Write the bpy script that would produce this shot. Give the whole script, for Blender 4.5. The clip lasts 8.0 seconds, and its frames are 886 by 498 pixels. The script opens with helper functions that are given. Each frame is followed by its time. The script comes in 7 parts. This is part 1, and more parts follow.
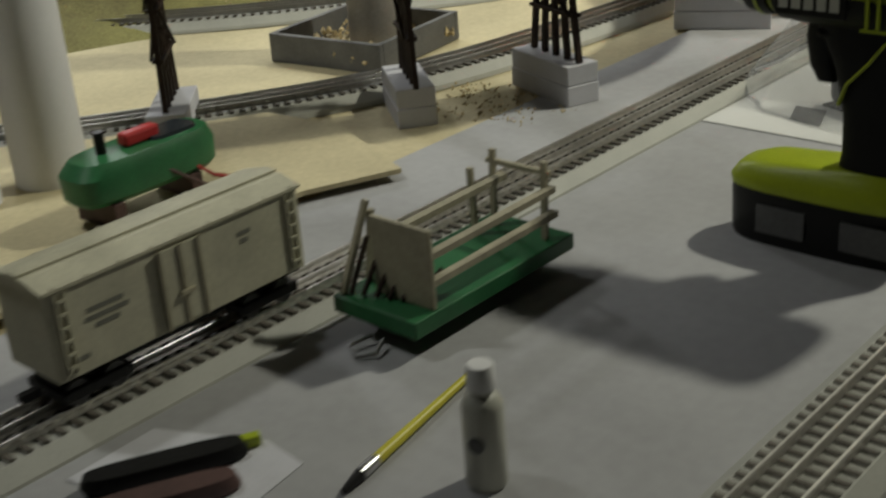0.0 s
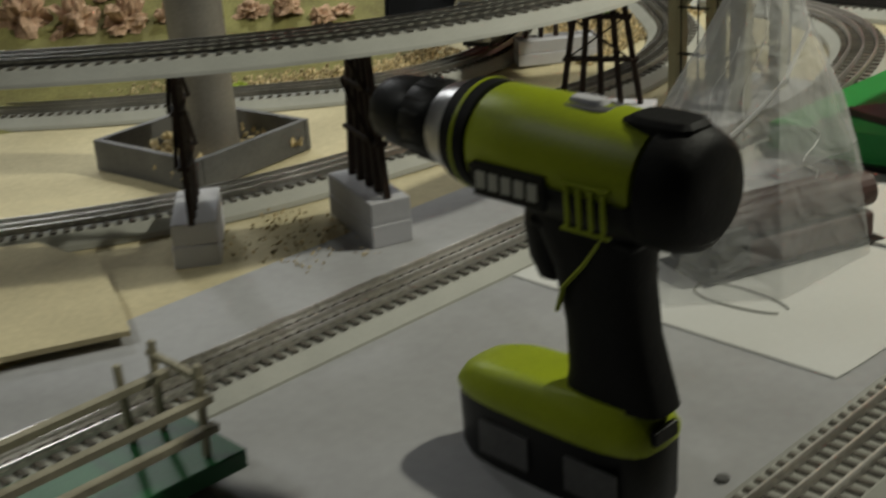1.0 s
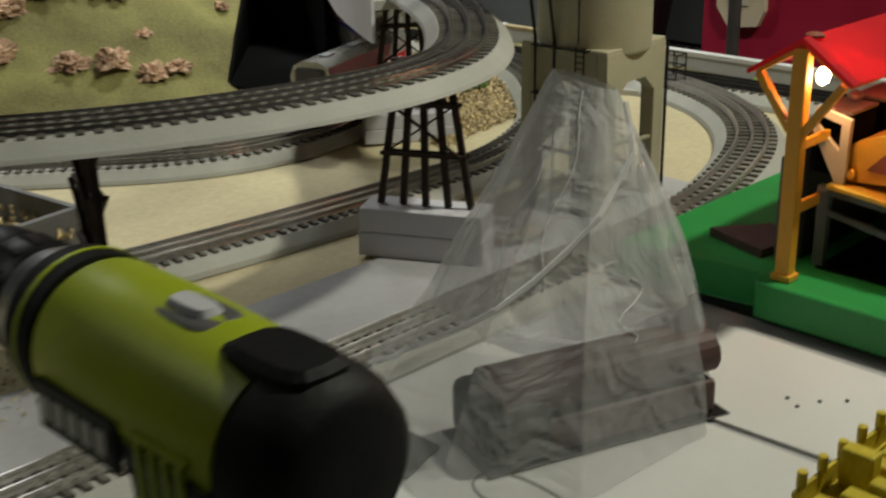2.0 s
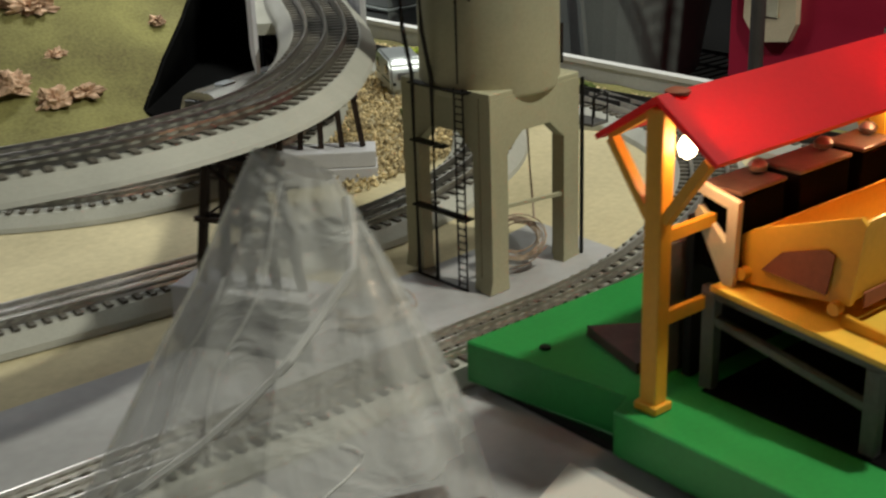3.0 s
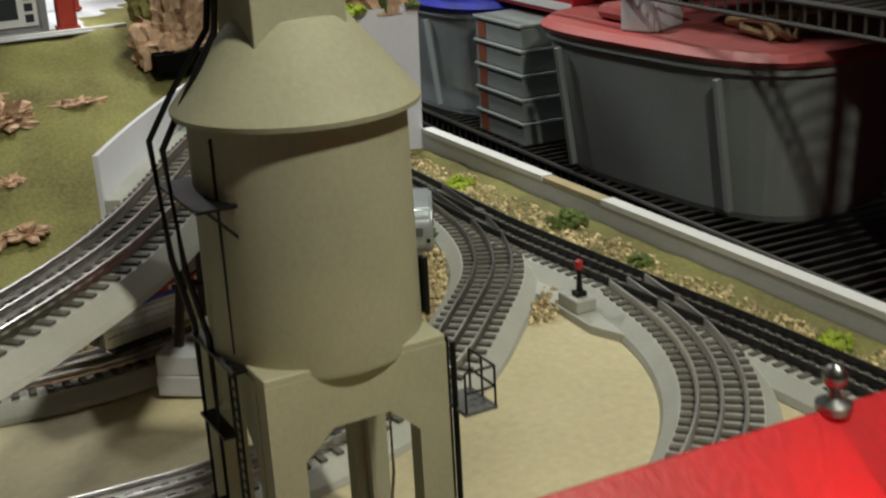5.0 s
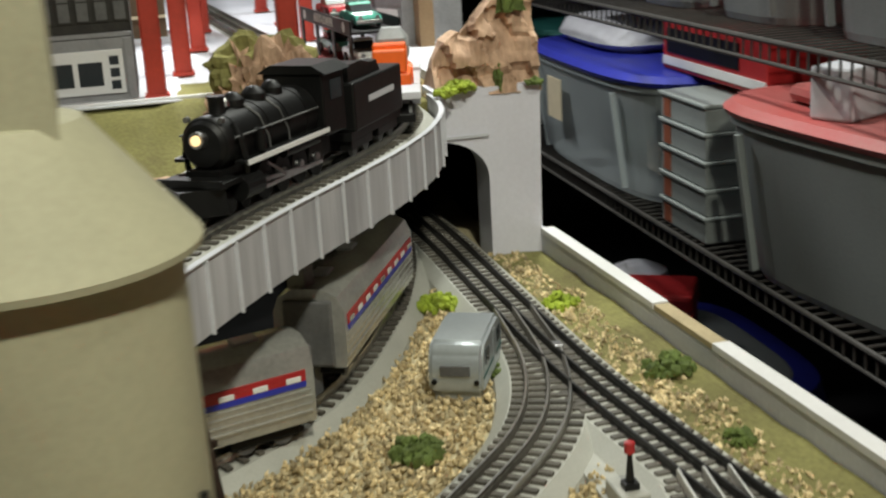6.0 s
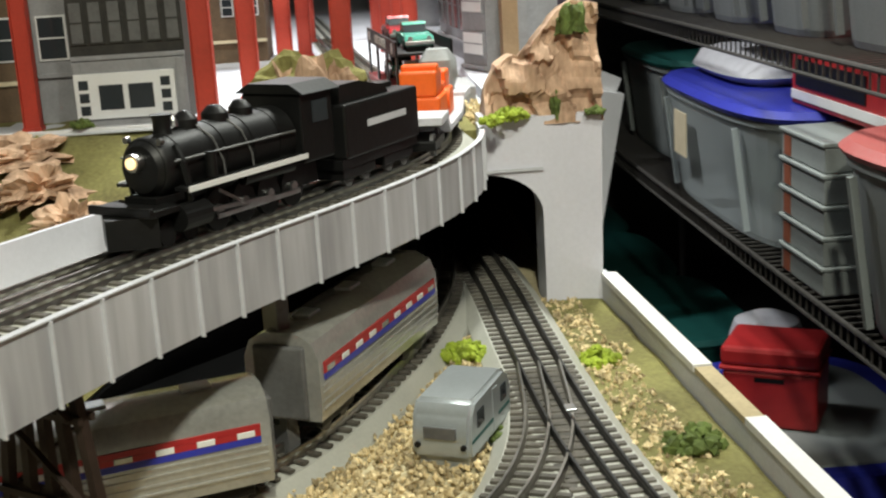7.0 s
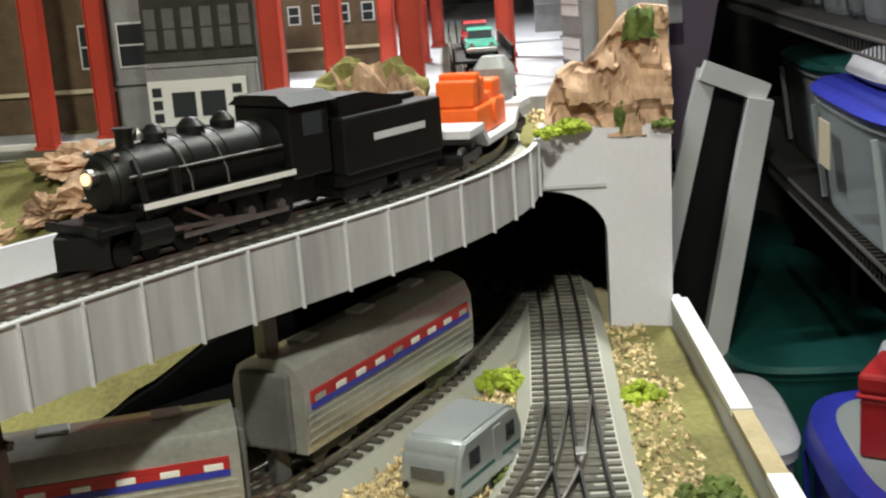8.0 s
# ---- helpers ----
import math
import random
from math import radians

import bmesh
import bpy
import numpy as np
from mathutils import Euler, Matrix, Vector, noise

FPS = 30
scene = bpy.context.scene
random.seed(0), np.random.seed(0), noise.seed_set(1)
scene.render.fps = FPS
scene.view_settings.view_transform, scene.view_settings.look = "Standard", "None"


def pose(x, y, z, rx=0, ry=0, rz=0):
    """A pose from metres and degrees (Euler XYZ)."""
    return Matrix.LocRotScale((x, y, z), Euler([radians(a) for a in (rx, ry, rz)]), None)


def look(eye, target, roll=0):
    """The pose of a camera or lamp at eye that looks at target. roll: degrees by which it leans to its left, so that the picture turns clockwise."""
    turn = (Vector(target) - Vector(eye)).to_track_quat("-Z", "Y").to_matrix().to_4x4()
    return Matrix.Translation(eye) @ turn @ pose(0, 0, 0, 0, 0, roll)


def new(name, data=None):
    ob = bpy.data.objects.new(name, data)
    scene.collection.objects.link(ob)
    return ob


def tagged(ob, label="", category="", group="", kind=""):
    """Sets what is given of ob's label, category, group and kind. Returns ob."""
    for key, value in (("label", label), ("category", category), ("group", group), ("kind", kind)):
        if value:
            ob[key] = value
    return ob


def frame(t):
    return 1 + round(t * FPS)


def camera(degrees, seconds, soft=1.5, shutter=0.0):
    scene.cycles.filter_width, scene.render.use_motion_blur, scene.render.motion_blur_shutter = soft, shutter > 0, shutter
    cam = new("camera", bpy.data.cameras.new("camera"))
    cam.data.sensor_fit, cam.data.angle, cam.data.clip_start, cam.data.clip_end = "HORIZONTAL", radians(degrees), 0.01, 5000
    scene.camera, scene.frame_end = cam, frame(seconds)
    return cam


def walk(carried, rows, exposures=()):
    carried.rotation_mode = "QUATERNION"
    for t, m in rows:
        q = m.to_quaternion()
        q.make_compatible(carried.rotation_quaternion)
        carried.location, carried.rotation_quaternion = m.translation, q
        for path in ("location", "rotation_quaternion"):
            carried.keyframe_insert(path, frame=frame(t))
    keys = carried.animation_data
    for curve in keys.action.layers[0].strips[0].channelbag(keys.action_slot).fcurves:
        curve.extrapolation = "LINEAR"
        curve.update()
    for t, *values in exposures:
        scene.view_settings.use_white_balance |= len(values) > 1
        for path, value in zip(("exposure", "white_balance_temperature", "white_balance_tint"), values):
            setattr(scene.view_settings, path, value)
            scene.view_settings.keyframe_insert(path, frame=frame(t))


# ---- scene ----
cam = camera(38.7, 8.0, soft=2.2, shutter=0.4)
PATH = [
    (0, (0.266, 0.082, 0.44), (-0.985, 1.41, -0.381), -4.4),
    (0.5, (0.3, 0.273, 0.458), (-1.017, 1.538, -0.357), -5.0),
    (1, (0.322, 0.439, 0.448), (-1.031, 1.706, -0.304), -4.0),
    (1.5, (0.303, 0.568, 0.449), (-1.028, 1.877, -0.268), -2.7),
    (2, (0.25, 0.733, 0.438), (-1.066, 2.061, -0.273), -0.9),
    (2.2, (0.239, 0.786, 0.432), (-1.077, 2.117, -0.274), -0.0),
    (3.3, (0.234, 1.167, 0.416), (-1.265, 2.288, -0.292), -2.6),
    (3.5, (0.232, 1.203, 0.413), (-1.282, 2.316, -0.275), -2.2),
    (4, (0.202, 1.298, 0.419), (-1.341, 2.379, -0.253), -2.2),
    (4.5, (0.156, 1.454, 0.409), (-1.504, 2.37, -0.229), -3.7),
    (5, (0.075, 1.563, 0.447), (-1.636, 2.362, -0.213), -3.2),
    (5.2, (0.038, 1.586, 0.446), (-1.692, 2.364, -0.19), -2.8),
    (6.3, (-0.141, 1.907, 0.408), (-2.049, 2.194, -0.117), -3.3),
    (6.5, (-0.159, 1.928, 0.403), (-2.077, 2.175, -0.11), -3.0),
    (7, (-0.192, 1.99, 0.387), (-2.129, 2.117, -0.094), -3.4),
    (7.5, (-0.229, 2.083, 0.378), (-2.172, 2.017, -0.089), -4.3),
    (8, (-0.26, 2.124, 0.377), (-2.198, 1.942, -0.08), -4.2),
]
walk(cam, [(t, look(eye, target, roll)) for t, eye, target, roll in PATH],
     [(0.0, -0.37), (0.5, -0.50), (1.0, -0.65), (2.0, -0.68), (3.5, -0.72), (4.5, -0.87), (5.2, -0.81), (6.5, -0.25), (8.0, -0.04)])

# ---- light: a dim basement, one inferred ceiling lamp and four added fill lights ----
world = bpy.data.worlds.new("room_air")
scene.world = world
world.use_nodes = True
world.node_tree.nodes["Background"].inputs[0].default_value = (0.9, 0.95, 1.0, 1)
world.node_tree.nodes["Background"].inputs[1].default_value = 0.010


def area_lamp(name, eye, target, size, watts, colour, spread=180):
    data = bpy.data.lights.new(name, "AREA")
    data.shape, data.size, data.energy, data.color = "DISK", size, watts, colour
    data.spread = radians(spread)
    ob = new(name, data)
    ob.matrix_world = look(eye, target)
    return tagged(ob, "round warm white overhead light, all but the first added as fill", "lamp", kind="structure")


area_lamp("key_fill_lamp", (0.20, 2.04, 1.43), (-0.50, 1.60, 0.0), 0.10, 28.0, (1.0, 0.99, 0.82))
# fill lights with no known source: portal, bridge end, white pipe, town
area_lamp("key_fill_lamp", (-0.42, 2.42, 1.43), (-1.25, 2.10, 0.1), 0.14, 3.2, (0.98, 1.0, 0.88), 100)
area_lamp("key_fill_lamp", (-1.72, 2.36, 1.43), (-1.70, 2.02, 0.0), 0.25, 11.0, (0.97, 1.0, 0.92), 90)
area_lamp("key_fill_lamp", (-0.95, 0.22, 1.43), (-0.92, 0.75, 0.1), 0.14, 2.1, (0.97, 0.99, 0.92), 75)
area_lamp("key_fill_lamp", (-2.6, 1.75, 1.43), (-2.2, 1.85, 0.1), 0.25, 20.0, (0.98, 1.0, 0.99), 120)


# ---- materials ----
def material(name, colour, rough=0.6, metal=0.0, vary=0.25, scale=30.0, fine=260.0, bump=0.15, tint=None, coat=0.0, per_piece=0.0, stretch=None, gloss=0.5):
    """A surface with stains at one scale, grain at another, and fine relief."""
    mt = bpy.data.materials.new(name)
    mt.use_nodes = True
    nt = mt.node_tree
    b = nt.nodes["Principled BSDF"]
    b.inputs["Roughness"].default_value, b.inputs["Metallic"].default_value = rough, metal
    b.inputs["Coat Weight"].default_value = coat
    b.inputs["Specular IOR Level"].default_value = gloss
    co = nt.nodes.new("ShaderNodeTexCoord")
    big, small = nt.nodes.new("ShaderNodeTexNoise"), nt.nodes.new("ShaderNodeTexNoise")
    big.inputs["Scale"].default_value, small.inputs["Scale"].default_value = scale, fine
    big.inputs["Detail"].default_value, small.inputs["Detail"].default_value = 4.0, 3.0
    place = co.outputs["Object"]
    if stretch:
        mp = nt.nodes.new("ShaderNodeMapping")
        mp.inputs["Scale"].default_value = stretch
        nt.links.new(place, mp.inputs["Vector"])
        place = mp.outputs[0]
    for n in (big, small):
        nt.links.new(place, n.inputs["Vector"])
    add = nt.nodes.new("ShaderNodeMath")
    add.operation = "MULTIPLY_ADD"
    nt.links.new(small.outputs["Fac"], add.inputs[0])
    add.inputs[1].default_value = 0.5
    nt.links.new(big.outputs["Fac"], add.inputs[2])
    ramp = nt.nodes.new("ShaderNodeValToRGB")
    lo, hi = ramp.color_ramp.elements
    lo.position, hi.position = 0.5, 1.0
    dark = tint or tuple(c * (1 - vary) for c in colour)
    lo.color, hi.color = (*dark, 1), (*[min(1.0, c * (1 + vary * 0.6)) for c in colour], 1)
    nt.links.new(add.outputs[0], ramp.inputs[0])
    out = ramp.outputs[0]
    if per_piece:
        info, hsv = nt.nodes.new("ShaderNodeObjectInfo"), nt.nodes.new("ShaderNodeHueSaturation")
        mr = nt.nodes.new("ShaderNodeMapRange")
        mr.inputs[3].default_value, mr.inputs[4].default_value = 1 - per_piece, 1 + per_piece
        nt.links.new(info.outputs["Random"], mr.inputs[0])
        nt.links.new(mr.outputs[0], hsv.inputs["Value"])
        nt.links.new(out, hsv.inputs["Color"])
        out = hsv.outputs[0]
    nt.links.new(out, b.inputs["Base Color"])
    if bump:
        bp = nt.nodes.new("ShaderNodeBump")
        bp.inputs["Strength"].default_value, bp.inputs["Distance"].default_value = bump, 0.002
        nt.links.new(add.outputs[0], bp.inputs["Height"])
        nt.links.new(bp.outputs[0], b.inputs["Normal"])
    return mt


def glowing(name, colour, strength):
    mt = bpy.data.materials.new(name)
    mt.use_nodes = True
    b = mt.node_tree.nodes["Principled BSDF"]
    b.inputs["Base Color"].default_value = (*colour, 1)
    b.inputs["Emission Color"].default_value = (*colour, 1)
    b.inputs["Emission Strength"].default_value = strength
    return mt


def clear(name, colour, rough, alpha, ior=1.45, crinkle=0.0):
    """Thin film: mostly see-through, glossy where creased."""
    mt = bpy.data.materials.new(name)
    mt.use_nodes = True
    nt = mt.node_tree
    b = nt.nodes["Principled BSDF"]
    b.inputs["Base Color"].default_value = (*colour, 1)
    b.inputs["Roughness"].default_value, b.inputs["Alpha"].default_value = rough, alpha
    b.inputs["IOR"].default_value = ior
    if crinkle:
        co, nz, bp = nt.nodes.new("ShaderNodeTexCoord"), nt.nodes.new("ShaderNodeTexNoise"), nt.nodes.new("ShaderNodeBump")
        nz.inputs["Scale"].default_value, nz.inputs["Detail"].default_value = 26.0, 5.0
        nz.inputs["Distortion"].default_value = 1.2
        nt.links.new(co.outputs["Object"], nz.inputs["Vector"])
        bp.inputs["Strength"].default_value, bp.inputs["Distance"].default_value = crinkle, 0.01
        nt.links.new(nz.outputs["Fac"], bp.inputs["Height"])
        nt.links.new(bp.outputs[0], b.inputs["Normal"])
    return mt


GREY_PAINT = material("grey_painted_board", (0.36, 0.36, 0.37), 0.75, vary=0.14, scale=7, fine=90, bump=0.1)
SAND = material("sand_painted_plywood", (0.55, 0.48, 0.30), 0.85, vary=0.22, scale=5, fine=140, bump=0.2)
ROADBED = material("grey_roadbed_plastic", (0.40, 0.40, 0.36), 0.6, vary=0.12, scale=20, fine=400, bump=0.25)
TIE = material("dark_brown_tie", (0.095, 0.085, 0.07), 0.7, vary=0.3, per_piece=0.3)
RAIL = material("bright_steel_rail", (0.78, 0.76, 0.71), 0.40, 1.0, vary=0.25, scale=15)
# a darker tone of steel than RAIL
RAIL_GREY = material("grey_steel_rail", (0.50, 0.49, 0.46), 0.30, 1.0, vary=0.3, scale=15)
RAIL_DARK = material("blackened_rail", (0.05, 0.05, 0.05), 0.4, 0.6, vary=0.3)
FOAM = material("grey_painted_foam", (0.56, 0.56, 0.60), 0.8, vary=0.1, scale=25, fine=500, bump=0.3)
TRESTLE = material("dark_brown_timber", (0.03, 0.018, 0.013), 0.65, gloss=0.25, vary=0.4, scale=60)
GRASS = material("olive_ground_foam", (0.19, 0.18, 0.06), 0.95, vary=0.55, scale=9, fine=220, bump=0.8, tint=(0.10, 0.085, 0.03))
ROCK = material("tan_cast_rock", (0.63, 0.43, 0.30), 0.9, vary=0.5, scale=24, fine=150, bump=0.9, tint=(0.20, 0.12, 0.07), stretch=(1.0, 1.0, 0.4))
GRAVEL = material("pale_gravel", (0.62, 0.52, 0.33), 0.85, vary=0.35, scale=120, fine=500, bump=0.5, tint=(0.30, 0.22, 0.11))
BUSH = material("bright_foliage_foam", (0.28, 0.36, 0.03), 0.9, vary=0.5, scale=70, fine=300, bump=0.8)
BUSH_DARK = material("olive_foliage_foam", (0.10, 0.14, 0.03), 0.9, vary=0.5, scale=70, fine=300, bump=0.8)
CONCRETE = material("putty_concrete_plastic", (0.40, 0.385, 0.265), 0.7, vary=0.14, scale=14, fine=300, bump=0.15)
BLACK = material("black_plastic", (0.006, 0.006, 0.006), 0.45, gloss=0.3, vary=0.3, scale=40)
# black of the hoppers, and of sheets put in as deep shade
BLACK_MATT = material("matt_black_and_shade", (0.003, 0.003, 0.003), 0.95, gloss=0.05, vary=0.3)
RED_ROOF = material("red_plastic_roof", (0.62, 0.02, 0.03), 0.38, vary=0.12, scale=12)
YELLOW = material("amber_plastic", (0.74, 0.36, 0.03), 0.4, vary=0.1, scale=20)
YELLOW_DECK = material("yellow_deck_plastic", (0.78, 0.48, 0.06), 0.4, vary=0.1, scale=20)
GREEN = material("bright_green_painted_base", (0.02, 0.27, 0.055), 0.45, vary=0.18, scale=10)
GREEN_DARK = material("dark_green_plastic", (0.02, 0.13, 0.045), 0.45, vary=0.25, scale=20)
COPPER = material("copper_top", (0.17, 0.105, 0.08), 0.36, 0.5, vary=0.3, scale=50)
RUST = material("red_brown_panel", (0.28, 0.08, 0.04), 0.6, vary=0.25)
GUNMETAL = material("dark_grey_frame", (0.11, 0.11, 0.11), 0.5, vary=0.3)
CREAM = material("cream_plastic", (0.66, 0.57, 0.40), 0.5, vary=0.1)
WHITE = material("white_paint", (0.72, 0.72, 0.72), 0.55, vary=0.07, scale=12, bump=0.06)
PAPER = material("white_paper", (0.60, 0.60, 0.58), 0.85, vary=0.05, scale=8, bump=0.05)
LIME = material("lime_drill_plastic", (0.36, 0.44, 0.015), 0.42, vary=0.14, scale=25)
RUBBER = material("black_rubber_grip", (0.007, 0.007, 0.007), 0.6, gloss=0.25, vary=0.3, scale=50, bump=0.3)
STEEL = material("brushed_steel", (0.50, 0.50, 0.50), 0.32, 1.0, vary=0.2, scale=60)
SILVER = material("satin_silver_paint", (0.46, 0.50, 0.52), 0.33, 0.55, vary=0.1, scale=30)
COACH = material("satin_silver_coach", (0.50, 0.50, 0.47), 0.26, 0.6, vary=0.25, scale=18)
RED = material("red_paint", (0.40, 0.02, 0.022), 0.45, vary=0.15)
BLUE = material("blue_plastic", (0.03, 0.04, 0.38), 0.4, vary=0.15)
ORANGE = material("orange_plastic", (0.85, 0.13, 0.01), 0.45, vary=0.1)
TURQUOISE = material("turquoise_enamel", (0.10, 0.42, 0.33), 0.22, vary=0.08, coat=0.5)
RED_CAR = material("red_enamel", (0.45, 0.03, 0.04), 0.22, vary=0.08, coat=0.5)
WHITE_CAR = material("white_enamel", (0.78, 0.78, 0.76), 0.25, vary=0.05, coat=0.5)
GLASS_DARK = material("smoked_window", (0.03, 0.035, 0.04), 0.12, vary=0.1, bump=0)
REEFER = material("weathered_cream_car_side", (0.52, 0.50, 0.38), 0.6, vary=0.2, scale=22)
INK = material("grey_lettering", (0.18, 0.18, 0.15), 0.7, vary=0.1)
MAROON = material("maroon_card", (0.40, 0.012, 0.045), 0.5, vary=0.12, scale=6, bump=0.05)
RED_STEEL = material("red_painted_column", (0.44, 0.042, 0.022), 0.5, vary=0.2, scale=20)
CITY = material("grey_city_deck", (0.55, 0.56, 0.60), 0.8, vary=0.14, scale=8)
GIRDER = material("streaked_grey_girder", (0.44, 0.44, 0.47), 0.7, vary=0.4, scale=26, fine=90, stretch=(1.0, 1.0, 0.12))
BROWN_BRICK = material("brown_brick_wall", (0.13, 0.085, 0.05), 0.85, vary=0.3, scale=60)
DARK_BRICK = material("near_black_facade", (0.03, 0.028, 0.024), 0.8, vary=0.4, scale=60)
STONE = material("grey_stone_facade", (0.27, 0.27, 0.28), 0.8, vary=0.2, scale=40)
TOTE = clear("frosted_clear_tote", (0.52, 0.58, 0.59), 0.35, 0.45)
TOTE_GREY = material("translucent_grey_tote", (0.26, 0.285, 0.28), 0.45, vary=0.15, scale=5, bump=0.03)
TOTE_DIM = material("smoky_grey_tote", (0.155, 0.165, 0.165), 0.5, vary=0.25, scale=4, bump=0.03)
RED_LID = material("dusty_red_lid_plastic", (0.34, 0.05, 0.047), 0.5, vary=0.3, scale=7, tint=(0.36, 0.13, 0.12))
TEAL = material("teal_lid_plastic", (0.01, 0.09, 0.08), 0.5, vary=0.15)
CARDBOARD = material("brown_cardboard", (0.30, 0.20, 0.11), 0.8, vary=0.2)
WIRE = material("twisted_hook_up_wire", (0.42, 0.33, 0.25), 0.5, vary=0.5, scale=160)
WIRE_SHELF = material("grey_coated_shelf_wire", (0.06, 0.056, 0.052), 0.5, vary=0.2)
WOOD = material("raw_wood", (0.42, 0.34, 0.20), 0.7, vary=0.25, scale=30)
BALSA = material("weathered_balsa", (0.36, 0.33, 0.24), 0.75, vary=0.25, scale=40)
BARK = material("red_brown_load", (0.085, 0.045, 0.04), 0.6, vary=0.4, scale=40)
FLOOR_MAT = material("dark_basement_floor", (0.03, 0.03, 0.032), 0.8, vary=0.2, scale=4)
WALL_MAT = material("low_bounce_wall", (0.10, 0.10, 0.10), 0.9, vary=0.15, scale=3)
PURPLE = material("mauve_board", (0.24, 0.19, 0.28), 0.8, vary=0.08, scale=4)
FILM = clear("clear_bag_film", (0.74, 0.75, 0.75), 0.07, 0.46, crinkle=0.7)
FILM_LOW = clear("clear_bag_film_single", (0.78, 0.79, 0.79), 0.05, 0.27, crinkle=1.0)
GLINT = clear("bag_fold_glint", (0.95, 0.95, 0.95), 0.12, 0.75)
SEAM = clear("bag_zip_seam", (0.85, 0.85, 0.85), 0.3, 0.6)
BOTTLE = material("milky_bottle", (0.48, 0.48, 0.42), 0.35, vary=0.06)
PVC = material("white_pvc_pipe", (0.74, 0.74, 0.76), 0.4, vary=0.05, scale=6, bump=0.03)
GALV = material("dull_metal_post", (0.30, 0.28, 0.25), 0.45, 0.4, vary=0.25, scale=14)
PURPLE_GREY = material("pencil_yellow", (0.55, 0.50, 0.04), 0.45, vary=0.1)
SMOKE_GREY = material("grey_tank_load", (0.27, 0.28, 0.28), 0.6, vary=0.2)
LILAC = material("pale_lilac_wall", (0.68, 0.68, 0.75), 0.8, vary=0.08, scale=10)
GLOW_BULB = glowing("lit_bulb", (1.0, 0.72, 0.42), 40.0)
GLOW_HEAD = glowing("lit_headlight", (1.0, 0.70, 0.35), 1.6)


# ---- helpers for meshes ----
def mesh_object(name, bm, mt, smooth=False):
    me = bpy.data.meshes.new(name)
    bmesh.ops.recalc_face_normals(bm, faces=bm.faces)
    bm.to_mesh(me)
    bm.free()
    me.materials.append(mt)
    if smooth:
        for p in me.polygons:
            p.use_smooth = True
        me.set_sharp_from_angle(angle=radians(38))
    return new(name, me)


def thing(name, label, category, at=(0, 0, 0), turn=0.0, group="", kind=""):
    ob = new(name)
    ob.empty_display_size = 0.02
    ob.matrix_world = pose(*at, 0, 0, turn)
    return tagged(ob, label, category, group, kind)


def part(name, bm, mt, parent, label="", smooth=False):
    ob = mesh_object(name, bm, mt, smooth)
    ob.parent = parent
    return tagged(ob, label) if label else ob


def solid(name, bm, mt, label, category, group="", kind="", smooth=False):
    return tagged(mesh_object(name, bm, mt, smooth), label, category, group, kind)


def box(bm, x0, x1, y0, y1, z0, z1, bevel=0.0, m=None):
    made = bmesh.ops.create_cube(bm, size=1.0, matrix=Matrix.Translation(((x0 + x1) / 2, (y0 + y1) / 2, (z0 + z1) / 2)) @ Matrix.Diagonal((x1 - x0, y1 - y0, z1 - z0, 1)))
    vs = made["verts"]
    if bevel:
        es = {e for v in vs for e in v.link_edges}
        got = bmesh.ops.bevel(bm, geom=list(es), offset=bevel, segments=2, profile=0.5, affect="EDGES")
        vs = list({v for f in got["faces"] for v in f.verts} | {v for v in vs if v.is_valid})
    if m is not None:
        bmesh.ops.transform(bm, matrix=m, verts=vs)
    return bm


def boxed(*a, **k):
    return box(bmesh.new(), *a, **k)


def rod(bm, a, b, r, r2=None, seg=10):
    a, b = Vector(a), Vector(b)
    d = b - a
    turn = d.to_track_quat("Z", "Y").to_matrix().to_4x4()
    bmesh.ops.create_cone(bm, cap_ends=True, segments=seg, radius1=r, radius2=r if r2 is None else r2, depth=d.length, matrix=Matrix.Translation((a + b) / 2) @ turn)
    return bm


def beam(bm, a, b, w, h):
    """A square bar from a to b."""
    a, b = Vector(a), Vector(b)
    d = b - a
    turn = d.to_track_quat("Z", "Y").to_matrix().to_4x4()
    bmesh.ops.create_cube(bm, size=1.0, matrix=Matrix.Translation((a + b) / 2) @ turn @ Matrix.Diagonal((w, h, d.length, 1)))
    return bm


def lathe(bm, profile, seg=28, centre=(0, 0, 0), m=None):
    rings = []
    for r, z in profile:
        rings.append([bm.verts.new((centre[0] + r * math.cos(2 * math.pi * k / seg), centre[1] + r * math.sin(2 * math.pi * k / seg), centre[2] + z)) for k in range(seg)])
    for a, b in zip(rings, rings[1:]):
        for k in range(seg):
            bm.faces.new((a[k], a[(k + 1) % seg], b[(k + 1) % seg], b[k]))
    bm.faces.new(rings[0][::-1])
    bm.faces.new(rings[-1])
    if m is not None:
        bmesh.ops.transform(bm, matrix=m, verts=[v for r in rings for v in r])
    return bm


def prism(bm, outline, z0, z1, m=None):
    """An outline in x and y, raised from z0 to z1."""
    lo = [bm.verts.new((x, y, z0)) for x, y in outline]
    hi = [bm.verts.new((x, y, z1)) for x, y in outline]
    n = len(outline)
    bm.faces.new(lo[::-1])
    bm.faces.new(hi)
    for k in range(n):
        bm.faces.new((lo[k], lo[(k + 1) % n], hi[(k + 1) % n], hi[k]))
    if m is not None:
        bmesh.ops.transform(bm, matrix=m, verts=lo + hi)
    return bm


